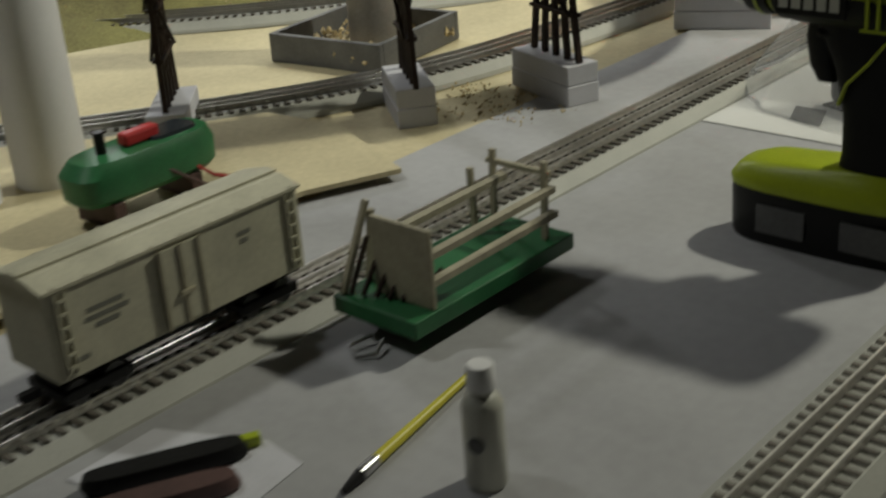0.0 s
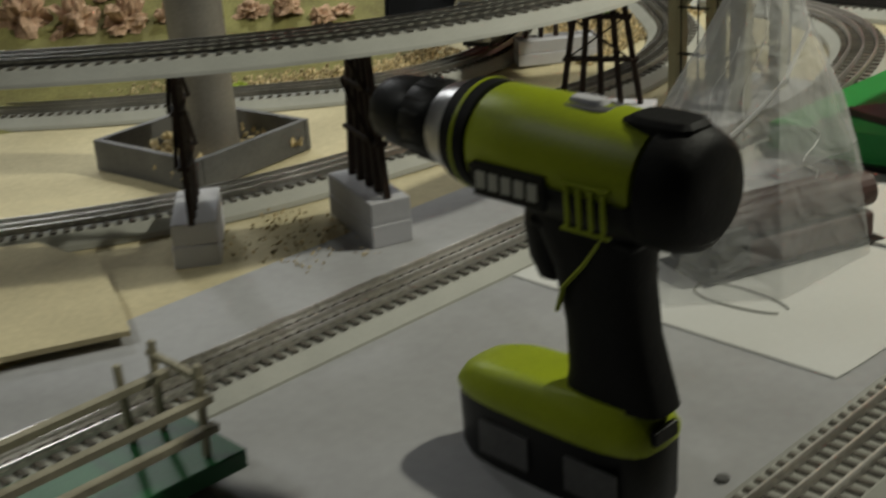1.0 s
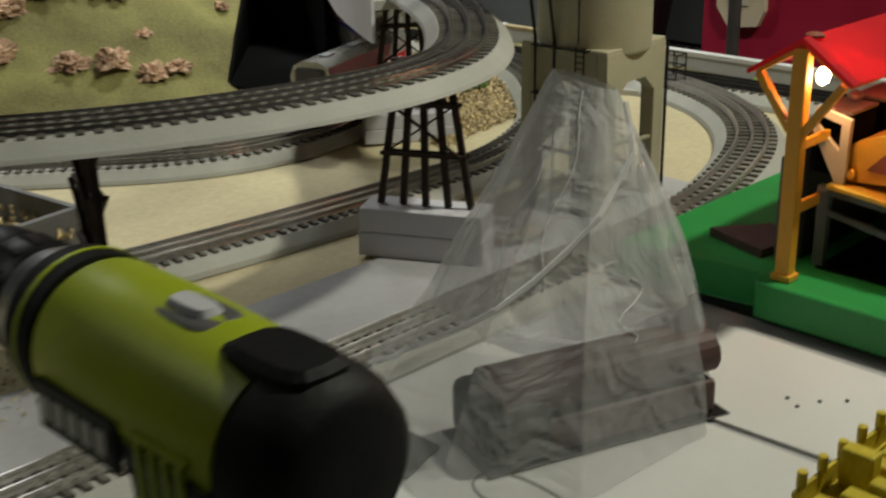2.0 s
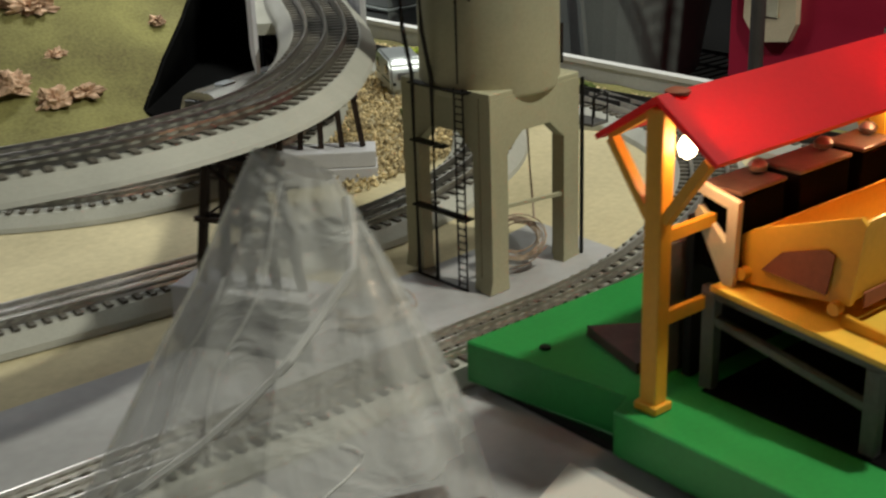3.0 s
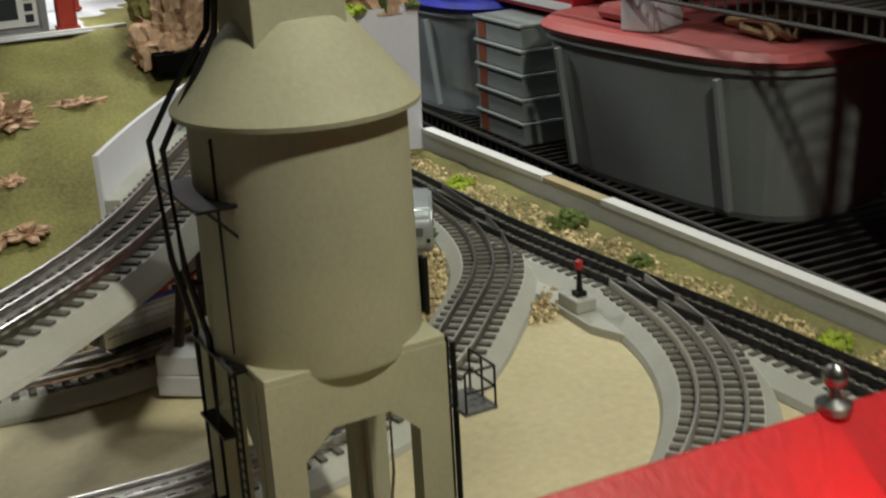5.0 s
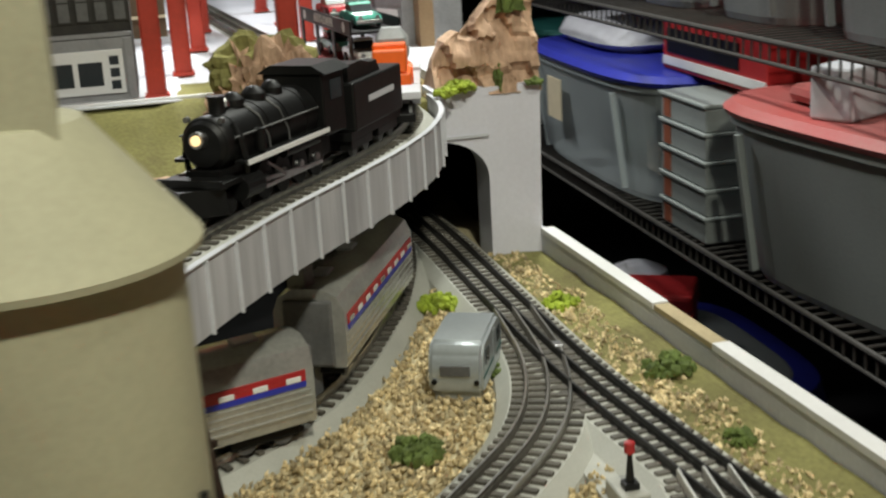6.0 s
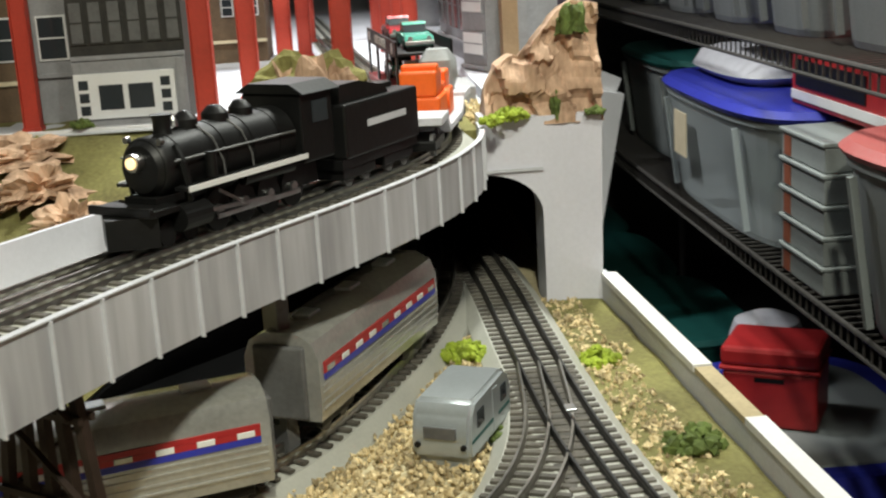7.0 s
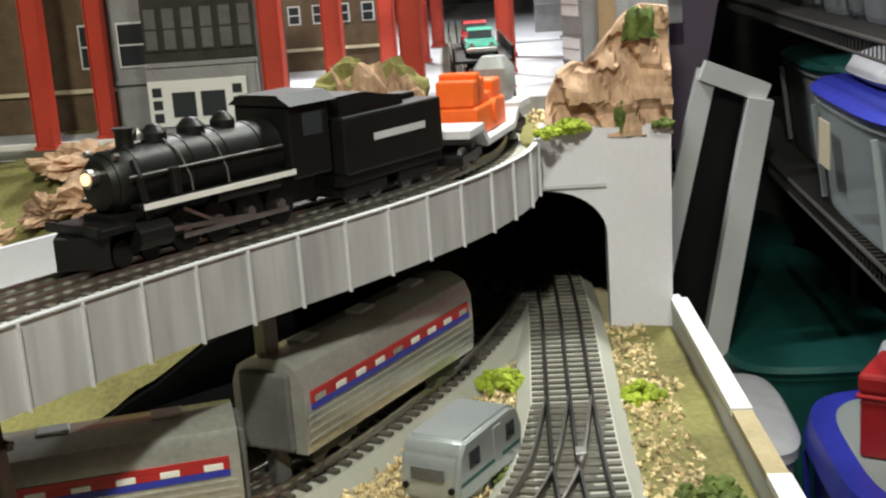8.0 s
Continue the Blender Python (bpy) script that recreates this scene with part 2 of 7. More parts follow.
def tube(points, r, closed=False, seg=6):
    """A bmesh tube along points."""
    bm = bmesh.new()
    pts = [Vector(p) for p in points]
    rings = []
    for k, p in enumerate(pts):
        d = (pts[min(k + 1, len(pts) - 1)] - pts[max(k - 1, 0)]).normalized()
        q = d.to_track_quat("Z", "Y")
        rings.append([bm.verts.new(p + q @ Vector((r * math.cos(2 * math.pi * j / seg), r * math.sin(2 * math.pi * j / seg), 0))) for j in range(seg)])
    for a, b in zip(rings, rings[1:]):
        for j in range(seg):
            bm.faces.new((a[j], a[(j + 1) % seg], b[(j + 1) % seg], b[j]))
    bm.faces.new(rings[0][::-1])
    bm.faces.new(rings[-1])
    return bm


def hull(rings, seg=24):
    """Rounded rectangles (x, y, half x, half y, z), lofted."""
    bm = bmesh.new()
    rows = []
    for cx, cy, hx, hy, z in rings:
        row = []
        for k in range(seg):
            a = 2 * math.pi * k / seg
            c, s = math.cos(a), math.sin(a)
            row.append(bm.verts.new((cx + hx * math.copysign(abs(c) ** 0.55, c), cy + hy * math.copysign(abs(s) ** 0.55, s), z)))
        rows.append(row)
    for a, b in zip(rows, rows[1:]):
        for k in range(seg):
            bm.faces.new((a[k], a[(k + 1) % seg], b[(k + 1) % seg], b[k]))
    bm.faces.new(rows[0][::-1])
    bm.faces.new(rows[-1])
    return bm


class Line:
    """A smooth plan curve through a few points, by arc length."""

    def __init__(self, pts, z):
        p = [np.array(q, float) for q in pts]
        p = [2 * p[0] - p[1]] + p + [2 * p[-1] - p[-2]]
        out = []
        for a, b, c, d in zip(p, p[1:], p[2:], p[3:]):
            for k in range(16):
                u = k / 16
                out.append(0.5 * (2 * b + (c - a) * u + (2 * a - 5 * b + 4 * c - d) * u * u + (3 * b - a - 3 * c + d) * u ** 3))
        out.append(p[-2])
        self.p = np.array(out)
        for _ in range(10):
            self.p[1:-1] = 0.25 * self.p[:-2] + 0.5 * self.p[1:-1] + 0.25 * self.p[2:]
        self.s = np.concatenate([[0], np.cumsum(np.linalg.norm(np.diff(self.p, axis=0), axis=1))])
        self.length, self.z = self.s[-1], z

    def at(self, s, off=0.0, dz=0.0):
        """The place at s, off metres to the right of the way."""
        x, y = np.interp(s, self.s, self.p[:, 0]), np.interp(s, self.s, self.p[:, 1])
        a, h = self.way(s), 0.0
        h = self.z(x, y) if callable(self.z) else self.z
        return Vector((x + off * math.sin(a), y - off * math.cos(a), h + dz))

    def way(self, s):
        e = 0.012
        lo, hi = max(0, s - e), min(self.length, s + e)
        return math.atan2(np.interp(hi, self.s, self.p[:, 1]) - np.interp(lo, self.s, self.p[:, 1]), np.interp(hi, self.s, self.p[:, 0]) - np.interp(lo, self.s, self.p[:, 0]))

    def near(self, x, y):
        return float(self.s[np.argmin((self.p[:, 0] - x) ** 2 + (self.p[:, 1] - y) ** 2)])


def sweep(line, profile, s0, s1, step=0.02):
    """A profile of (off, dz), carried along the line."""
    bm = bmesh.new()
    n = max(2, int((s1 - s0) / step))
    rings = [[bm.verts.new(line.at(s0 + (s1 - s0) * k / n, o, h)) for o, h in profile] for k in range(n + 1)]
    m = len(profile)
    for a, b in zip(rings, rings[1:]):
        for j in range(m):
            bm.faces.new((a[j], a[(j + 1) % m], b[(j + 1) % m], b[j]))
    bm.faces.new(rings[0][::-1])
    bm.faces.new(rings[-1])
    return bm


def ground_height(x, y):
    k = min(max((y - 1.72) / 0.33, 0.0), 1.0)
    return 0.027 * k * k * (3 - 2 * k)


def hill_height(x, y):
    """The slope behind the far track: it climbs towards the town."""
    foot = -1.10 - 0.42 * max(0.0, 1.62 - y)
    d = max(0.0, foot - x) * (0.93 if y < 1.62 else 1.0)
    k = min(d / 0.46, 1.0)
    return 0.012 + 0.19 * (k * 0.75 + 0.25 * k * k * (3 - 2 * k))


# ---- the plan of the tracks ----
LINE_A = Line([(-0.43, -0.5), (-0.43, 0.3), (-0.431, 1.0), (-0.43, 1.5), (-0.43, 1.75), (-0.438, 1.85), (-0.468, 1.955), (-0.525, 2.035), (-0.6, 2.095), (-0.69, 2.132), (-0.80, 2.15)], ground_height)
LINE_B = Line([(0.0, -0.3), (-0.004, 0.6), (-0.008, 1.2), (-0.008, 2.0)], ground_height)
LINE_C = Line([(-1.35, 0.42), (-1.15, 0.60), (-0.98, 0.76), (-0.875, 0.91), (-0.79, 1.06), (-0.745, 1.2), (-0.722, 1.35), (-0.708, 1.5), (-0.701, 1.65), (-0.703, 1.76), (-0.715, 1.85), (-0.748, 1.935), (-0.812, 2.0), (-0.905, 2.072), (-1.02, 2.112), (-1.16, 2.126)], ground_height)
LINE_D = Line([(-1.75, 0.75), (-1.55, 0.93), (-1.37, 1.1), (-1.21, 1.25), (-1.07, 1.42), (-0.985, 1.53), (-0.95, 1.63), (-0.955, 1.74), (-0.985, 1.84), (-1.045, 1.915), (-1.11, 1.957), (-1.18, 1.99), (-1.26, 2.022), (-1.42, 2.06), (-1.7, 2.09)], ground_height)
LINE_F = Line([(-1.9, 2.095), (-1.46, 2.12), (-1.2, 2.126), (-1.0, 2.132), (-0.8, 2.152), (-0.6, 2.174), (-0.3, 2.19), (0.4, 2.2)], ground_height)
LINE_E = Line([(-1.25, 0.55), (-1.0, 0.72), (-0.84, 0.84), (-0.715, 0.955), (-0.625, 1.055), (-0.56, 1.155), (-0.518, 1.25), (-0.494, 1.34), (-0.488, 1.42), (-0.503, 1.50), (-0.54, 1.565), (-0.595, 1.625), (-0.665, 1.685), (-0.755, 1.742), (-0.865, 1.80), (-0.98, 1.868), (-1.09, 1.945), (-1.17, 1.996), (-1.25, 2.036), (-1.36, 2.063), (-1.56, 2.053), (-2.2, 1.99), (-3.4, 1.9)], 0.191)


def track(name, line, label, s0, s1, rail=RAIL, centre=None, tie_gap=0.0127, elevated=False, lift=0.0):
    """Roadbed with three rails on it; returns the thing, and the ties' frame."""
    t = thing(name, label, "track", kind="structure")
    low = -0.003 if not elevated else 0.0
    part("roadbed", sweep(line, [(-0.043, low), (-0.041, 0.003 + lift), (-0.030, 0.0125 + lift), (0.030, 0.0125 + lift), (0.041, 0.003 + lift), (0.043, low)], s0, s1), ROADBED, t)
    for o in (-0.017, 0.0, 0.017):
        mt = rail if o or centre is None else centre
        part("rail", sweep(line, [(o - 0.0017, 0.0135), (o - 0.0008, 0.0165), (o - 0.0014, 0.0185), (o - 0.0009, 0.0205), (o + 0.0009, 0.0205), (o + 0.0014, 0.0185), (o + 0.0008, 0.0165), (o + 0.0017, 0.0135)], s0, s1), mt, t)
    return t, line, s0, s1, tie_gap


TRACKS = [
    track("track", LINE_A, "straight three-rail track on grey roadbed, curving away", 0.0, LINE_A.length, lift=-0.0008),
    track("track", LINE_B, "three-rail track along the front of the table", 0.2, LINE_B.length),
    track("track", LINE_C, "curved three-rail track with dark rails on sand", 0.0, LINE_C.length, RAIL_GREY, lift=-0.0008),
    track("track", LINE_D, "three-rail track running below the hill and bridge", 0.0, LINE_D.length, RAIL_GREY, lift=-0.0016),
    track("track", LINE_F, "dark-railed straight track beside the table's edge", 0.0, LINE_F.length, RAIL_DARK),
    track("elevated_track", LINE_E, "raised three-rail track sweeping over the layout", 0.0, LINE_E.length, RAIL_GREY, elevated=True),
]


# ---- the large structure ----
def sheet(name, x0, x1, y0, y1, step, height, mt, label, category, kind="structure", inside=None):
    bm = bmesh.new()
    nx, ny = max(1, round((x1 - x0) / step)), max(1, round((y1 - y0) / step))
    grid = [[bm.verts.new((x0 + (x1 - x0) * i / nx, y0 + (y1 - y0) * j / ny, 0)) for j in range(ny + 1)] for i in range(nx + 1)]
    for i in range(nx):
        for j in range(ny):
            c = grid[i][j].co
            if inside is None or inside(c.x + step / 2, c.y + step / 2):
                bm.faces.new((grid[i][j], grid[i + 1][j], grid[i + 1][j + 1], grid[i][j + 1]))
    for v in list(bm.verts):
        if not v.link_faces:
            bm.verts.remove(v)
        else:
            v.co.z = height(v.co.x, v.co.y)
    ob = solid(name, bm, mt, label, category, kind=kind, smooth=True)
    return ob


sheet("ground", -2.6, 0.7, -0.7, 2.23, 0.03, lambda x, y: ground_height(x, y) - 0.004 + 0.0012 * noise.noise((x * 9, y * 9, 0)), SAND, "sand-coloured painted plywood top of the train table", "ground")
sheet("table_top", -0.59, 0.7, -0.7, 1.86, 0.03, lambda x, y: ground_height(x, y) + 0.0, GREY_PAINT, "grey painted board along the front of the train table", "table top")
solid("table_board", boxed(-2.6, 0.7, -0.7, 2.235, -0.06, -0.012), WOOD, "plywood core under the train layout", "board", kind="structure")
for k, (x, y) in enumerate(((-2.4, -0.5), (0.55, -0.5), (0.55, 2.05), (-2.4, 2.05), (-1.0, -0.5), (-1.0, 2.05))):
    solid("table_leg", boxed(x - 0.045, x + 0.045, y - 0.045, y + 0.045, -0.95, -0.06, 0.004), WOOD, "square wooden leg under the train table", "leg", kind="structure")

# sheet of tan plywood laid on the front of the layout, a little raised
bm = bmesh.new()
prism(bm, [(-0.545, 0.893), (-0.585, 0.80), (-0.600, 0.62), (-0.598, 0.15), (-1.25, 0.15), (-1.06, 0.62), (-0.905, 0.78), (-0.80, 0.945), (-0.70, 0.955), (-0.62, 0.925)], 0.008, 0.013)
solid("plywood_sheet", bm, SAND, "thin tan plywood sheet lying slightly raised on the table", "plywood sheet")
for x, y in ((-0.64, 0.3), (-1.0, 0.3), (-0.9, 0.66), (-0.68, 0.88)):
    solid("batten", boxed(x - 0.02, x + 0.02, y - 0.02, y + 0.02, -0.006, 0.0078), WOOD, "short batten under the plywood sheet", "batten", "battens")

# edge board
edge = thing("table_edge", "white-capped edge board round the far side of the layout", "edge board", kind="structure")


def edge_y(x):
    return 2.226 + 0.048 * (x + 1.36)


def edge_piece(bm, x0, x1, d0, d1, z0, z1):
    prism(bm, [(x0, edge_y(x0) + d0), (x1, edge_y(x1) + d0), (x1, edge_y(x1) + d1), (x0, edge_y(x0) + d1)], z0, z1)
    return bm


part("board", edge_piece(bmesh.new(), -1.42, 0.7, 0.0, 0.012, -0.09, 0.048), CITY, edge)
part("cap", edge_piece(bmesh.new(), -1.385, -1.10, -0.001, 0.014, 0.0485, 0.0545), WHITE, edge, "white painted cap strip")
part("cap", edge_piece(bmesh.new(), -1.098, -0.99, -0.0005, 0.0135, 0.0485, 0.0535), WOOD, edge, "bare wooden cap strip")
part("cap", edge_piece(bmesh.new(), -0.988, 0.68, -0.001, 0.014, 0.0485, 0.0545), WHITE, edge, "white painted cap strip")

# room: walls and ceiling are an added shell that sets the bounced light
room = 1.45
solid("floor", boxed(-5.2, 2.4, -2.2, 4.2, -1.05, -0.95), FLOOR_MAT, "dark basement floor", "floor", kind="structure")
solid("ceiling", boxed(-5.2, 2.4, -2.2, 4.2, room, room + 0.1), WALL_MAT, "unseen basement ceiling added to close the room", "ceiling", kind="structure")
solid("wall_north", boxed(-5.2, 2.4, 4.1, 4.2, -0.95, room), WALL_MAT, "basement wall added behind the shelves to close the room", "wall", kind="structure")
solid("wall_south", boxed(-5.2, 2.4, -2.2, -2.1, -0.95, room), WALL_MAT, "unseen basement wall added to close the room", "wall", kind="structure")
solid("wall_west", boxed(-5.2, -5.1, -2.1, 4.1, -0.95, room), WALL_MAT, "unseen basement wall added to close the room", "wall", kind="structure")
solid("wall_east", boxed(2.3, 2.4, -2.1, 4.1, -0.95, room), WALL_MAT, "unseen basement wall added to close the room", "wall", kind="structure")


# hill
def hill_end(x):
    return 1.75 + 0.93 * max(0.0, -1.176 - x)


def hill_z(x, y):
    foot = -1.10 - 0.42 * max(0.0, 1.62 - y)
    if x > foot:
        return 0.012 - 0.35 * (x - foot)
    return hill_height(x, y) + 0.012 * noise.noise((x * 7, y * 7, 3)) + 0.004 * noise.noise((x * 31, y * 31, 1))


def hill_mesh():
    """Columns that end exactly on the hill's cut edge."""
    bm = bmesh.new()
    xs, ny = np.linspace(-1.80, -1.02, 60), 100
    cols = []
    for x in xs:
        end = min(hill_end(x), 1.985)
        for _ in range(60):
            if x > -1.15 or (LINE_E.at(LINE_E.near(x, end)).xy - Vector((x, end))).length > 0.052:
                break
            end -= 0.003
        cols.append([bm.verts.new((x, 0.40 + (end - 0.40) * j / ny, 0)) for j in range(ny + 1)])
    for c in cols:
        for v in c:
            v.co.z = hill_z(v.co.x, v.co.y)
    for c, d in zip(cols, cols[1:]):
        for j in range(ny):
            bm.faces.new((c[j], d[j], d[j + 1], c[j + 1]))
    return bm


solid("grass_hill", hill_mesh(), GRASS, "olive grass-covered hillside with brown patches", "hill", kind="structure", smooth=True)
# black sheets that paint in the dark under the bridge
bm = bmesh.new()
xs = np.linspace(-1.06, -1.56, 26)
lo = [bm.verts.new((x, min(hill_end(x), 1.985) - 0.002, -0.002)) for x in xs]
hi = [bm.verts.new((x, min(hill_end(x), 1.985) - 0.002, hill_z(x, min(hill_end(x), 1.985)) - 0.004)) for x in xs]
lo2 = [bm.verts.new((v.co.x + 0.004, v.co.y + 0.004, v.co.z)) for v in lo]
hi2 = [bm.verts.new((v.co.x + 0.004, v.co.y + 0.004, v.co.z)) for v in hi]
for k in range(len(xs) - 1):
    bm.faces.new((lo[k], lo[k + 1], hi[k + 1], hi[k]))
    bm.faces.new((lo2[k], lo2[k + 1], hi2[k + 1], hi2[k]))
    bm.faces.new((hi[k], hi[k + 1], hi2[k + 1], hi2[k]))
solid("bridge_shade", bm, BLACK_MATT, "black sheet put in for the shade under the bridge", "cloth", kind="structure")
solid("bridge_shade_back", sweep(LINE_E, [(-0.060, -0.162), (-0.0575, -0.162), (-0.0575, -0.020), (-0.060, -0.020)], LINE_E.near(-1.13, 1.97), LINE_E.near(-1.57, 2.053)), BLACK_MATT, "black sheet put in for the shade behind the bridge", "cloth", kind="structure")
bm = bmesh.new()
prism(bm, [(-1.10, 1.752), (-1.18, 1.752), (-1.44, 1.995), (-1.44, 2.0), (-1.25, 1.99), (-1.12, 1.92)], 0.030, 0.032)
solid("bridge_shade_floor", bm, BLACK_MATT, "black ground sheet put in for the shade under the bridge", "cloth", kind="structure")
# black panels added so that the tunnel mouth stays dark
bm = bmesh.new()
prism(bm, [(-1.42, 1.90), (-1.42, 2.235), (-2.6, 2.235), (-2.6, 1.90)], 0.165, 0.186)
solid("tunnel_shade_roof", bm, BLACK_MATT, "black panel under the town deck, added to darken the tunnel", "deck", kind="structure")
solid("tunnel_shade_back", boxed(-1.93, -1.9, 1.9, 2.235, 0.0, 0.165), BLACK_MATT, "black end panel added to darken the tunnel", "wall", kind="structure")

# town deck
bm = bmesh.new()
prism(bm, [(-1.585, 1.0), (-1.585, 2.235), (-4.6, 2.4), (-4.6, 0.6)], 0.188, 0.202)
solid("town_deck", bm, CITY, "pale grey street deck of the model town", "deck", kind="structure")

# arch wall with its rock on top
arch = thing("tunnel_portal", "pale grey foam wall with an arched tunnel opening", "tunnel portal")
bm = bmesh.new()
outl = [(2.112, 0.214), (2.229, 0.214), (2.225, 0.0), (2.169, 0.0), (2.169, 0.118)]
for k in range(1, 10):
    a = k / 10 * math.pi / 2
    outl.append((2.112 + 0.057 * math.cos(a), 0.118 + 0.042 * math.sin(a)))
outl.append((2.112, 0.160))
prism(bm, outl, 0.0, 0.055, Matrix(((0, 0, -1, -1.387), (1, 0, 0, 0), (0, 1, 0, 0), (0, 0, 0, 1))))
part("wall", bm, LILAC, arch)
part("step", boxed(-1.3865, -1.384, 2.114, 2.17, 0.162, 0.165), CITY, arch, "thin ledge line")
bm = bmesh.new()
prism(bm, [(-1.442, 2.14), (-1.442, 2.229), (-1.9, 2.24), (-1.9, 2.14)], 0.186, 0.214)
part("top", bm, CITY, arch)


def rocky(name, outline_y, tops, x, depth, mt, label):
    """A craggy slab standing across the view: heights along y, with broken relief."""
    bm = bmesh.new()
    ny, nz = 34, 22
    rings = []
    for i in range(ny + 1):
        u = i / ny
        y = outline_y[0] + (outline_y[1] - outline_y[0]) * u
        top = np.interp(u, np.linspace(0, 1, len(tops)), tops)
        col = []
        for j in range(nz + 1):
            w = j / nz
            z = 0.206 + (top - 0.206) * w
            f = noise.cell((y * 52 + 0.5 * z * 40, z * 34, 5)) * 0.011 + noise.noise((y * 42, z * 42, 2)) * 0.007 + abs(noise.noise((y * 25, z * 40, 9))) * 0.010
            col.append(bm.verts.new((x + f + 0.02 * (1 - w) - 0.012, y + 0.003 * noise.noise((y * 80, z * 80, 4)), z)))
        rings.append(col)
    back = [[bm.verts.new((x - depth * (1 - 0.5 * j / nz), c[j].co.y, c[j].co.z)) for j in (0, nz)] for c in rings]
    for a, b in zip(rings, rings[1:]):
        for j in range(nz):
            bm.faces.new((a[j], b[j], b[j + 1], a[j + 1]))
    for a, b, p, q in zip(rings, rings[1:], back, back[1:]):
        bm.faces.new((a[nz], b[nz], q[1], p[1]))
        bm.faces.new((p[0], p[1], q[1], q[0]))
    bm.faces.new([c for c in rings[0]] + [back[0][1], back[0][0]])
    bm.faces.new(([c for c in rings[-1]] + [back[-1][1], back[-1][0]])[::-1])
    return solid(name, bm, mt, label, "rock")


rocky("rock_outcrop", (2.118, 2.232), [0.235, 0.262, 0.272, 0.268, 0.285, 0.298, 0.312, 0.320, 0.318, 0.316], -1.405, 0.06, ROCK, "tan craggy cast rock standing on the tunnel portal")


def blob(name, at, size, seed, mt, label, category, rough=0.5, sub=3, kind="", group=""):
    """Broken boulder or foam bush."""
    bm = bmesh.new()
    bmesh.ops.create_icosphere(bm, subdivisions=sub, radius=1.0)
    for v in bm.verts:
        c = v.co.copy()
        f = 1 + rough * (noise.cell(c * 2.3 + Vector((seed, 0, 0))) - 0.5) * 0.5 + rough * noise.noise(c * 2.0 + Vector((0, seed, 0))) * 0.6 + rough * 0.3 * noise.noise(c * 6 + Vector((seed, seed, 0))) + rough * 0.22 * (noise.cell(Vector((c.x * 4, c.y * 4, c.z * 9 + seed))) - 0.5) + rough * 0.12 * noise.noise(c * 15)
        v.co = Vector((c.x * size[0] * f, c.y * size[1] * f, max(-0.3, c.z) * size[2] * f))
    bmesh.ops.transform(bm, matrix=Matrix.Translation(at), verts=bm.verts)
    return solid(name, bm, mt, label, category, group, kind)


for k, (x, y, sx, sy, sz) in enumerate(((-1.40, 1.715, 0.030, 0.035, 0.024), (-1.41, 1.795, 0.011, 0.032, 0.010), (-1.455, 1.675, 0.05, 0.045, 0.028), (-1.52, 1.64, 0.045, 0.05, 0.024), (-1.435, 1.63, 0.03, 0.03, 0.026),
                                        (-1.22, 1.70, 0.015, 0.022, 0.014), (-1.215, 1.655, 0.015, 0.020, 0.018), (-1.255, 1.62, 0.018, 0.024, 0.022), (-1.285, 1.575, 0.02, 0.025, 0.02), (-1.345, 1.49, 0.025, 0.04, 0.03),
                                        (-1.37, 1.405, 0.028, 0.035, 0.045), (-1.41, 1.345, 0.03, 0.035, 0.05), (-1.455, 1.29, 0.03, 0.04, 0.055), (-1.46, 1.43, 0.04, 0.04, 0.045), (-1.43, 1.56, 0.03, 0.03, 0.025),
                                        (-1.50, 1.15, 0.035, 0.05, 0.05), (-1.52, 1.945, 0.022, 0.026, 0.03), (-1.30, 1.70, 0.012, 0.016, 0.008), (-1.33, 1.86, 0.012, 0.010, 0.010))):
    blob("rock", (x, y, hill_height(x, y) + sz * 0.05), (sx * 1.1, sy * 1.1, sz * 0.95), 3.1 * k, ROCK, "tan and pink cast rock set in the hillside", "rock", 0.6, 4, group="hillside rocks")
blob("rock_mound", (-1.475, 1.945, 0.195), (0.035, 0.062, 0.085), 41.0, ROCK, "tan rock mound with grass on its crown", "rock", 0.5, 5)
blob("mound_grass", (-1.492, 1.94, 0.235), (0.035, 0.06, 0.052), 12.0, GRASS, "olive grass on the crown of the rock mound", "grass", 0.3, 4)
blob("rock_grass", (-1.402, 2.205, 0.297), (0.014, 0.016, 0.024), 8.0, BUSH_DARK, "dark green moss patch on the rock", "moss", 0.5)
blob("rock_grass", (-1.395, 2.185, 0.216), (0.012, 0.006, 0.022), 9.0, BUSH_DARK, "dark green moss patch on the rock", "moss", 0.5)


# bushes
def bush(x, y, z, r, mt, label, seed):
    rng = random.Random(seed)
    bm = bmesh.new()
    for _ in range(70):
        a, q = rng.uniform(0, 6.283), math.sqrt(rng.random())
        p = Vector((x + r * q * math.cos(a), y + r * q * math.sin(a), z + r * 0.75 * rng.random() * (1 - 0.6 * q)))
        s = r * rng.uniform(0.14, 0.3)
        made = bmesh.ops.create_icosphere(bm, subdivisions=1, radius=s, matrix=Matrix.Translation(p) @ Euler((rng.random() * 3, rng.random() * 3, 0)).to_matrix().to_4x4())
        for v in made["verts"]:
            v.co += Vector((rng.uniform(-1, 1), rng.uniform(-1, 1), rng.uniform(-1, 1))) * s * 0.35
    return solid("bush", bm, mt, label, "bush", "foam bushes")


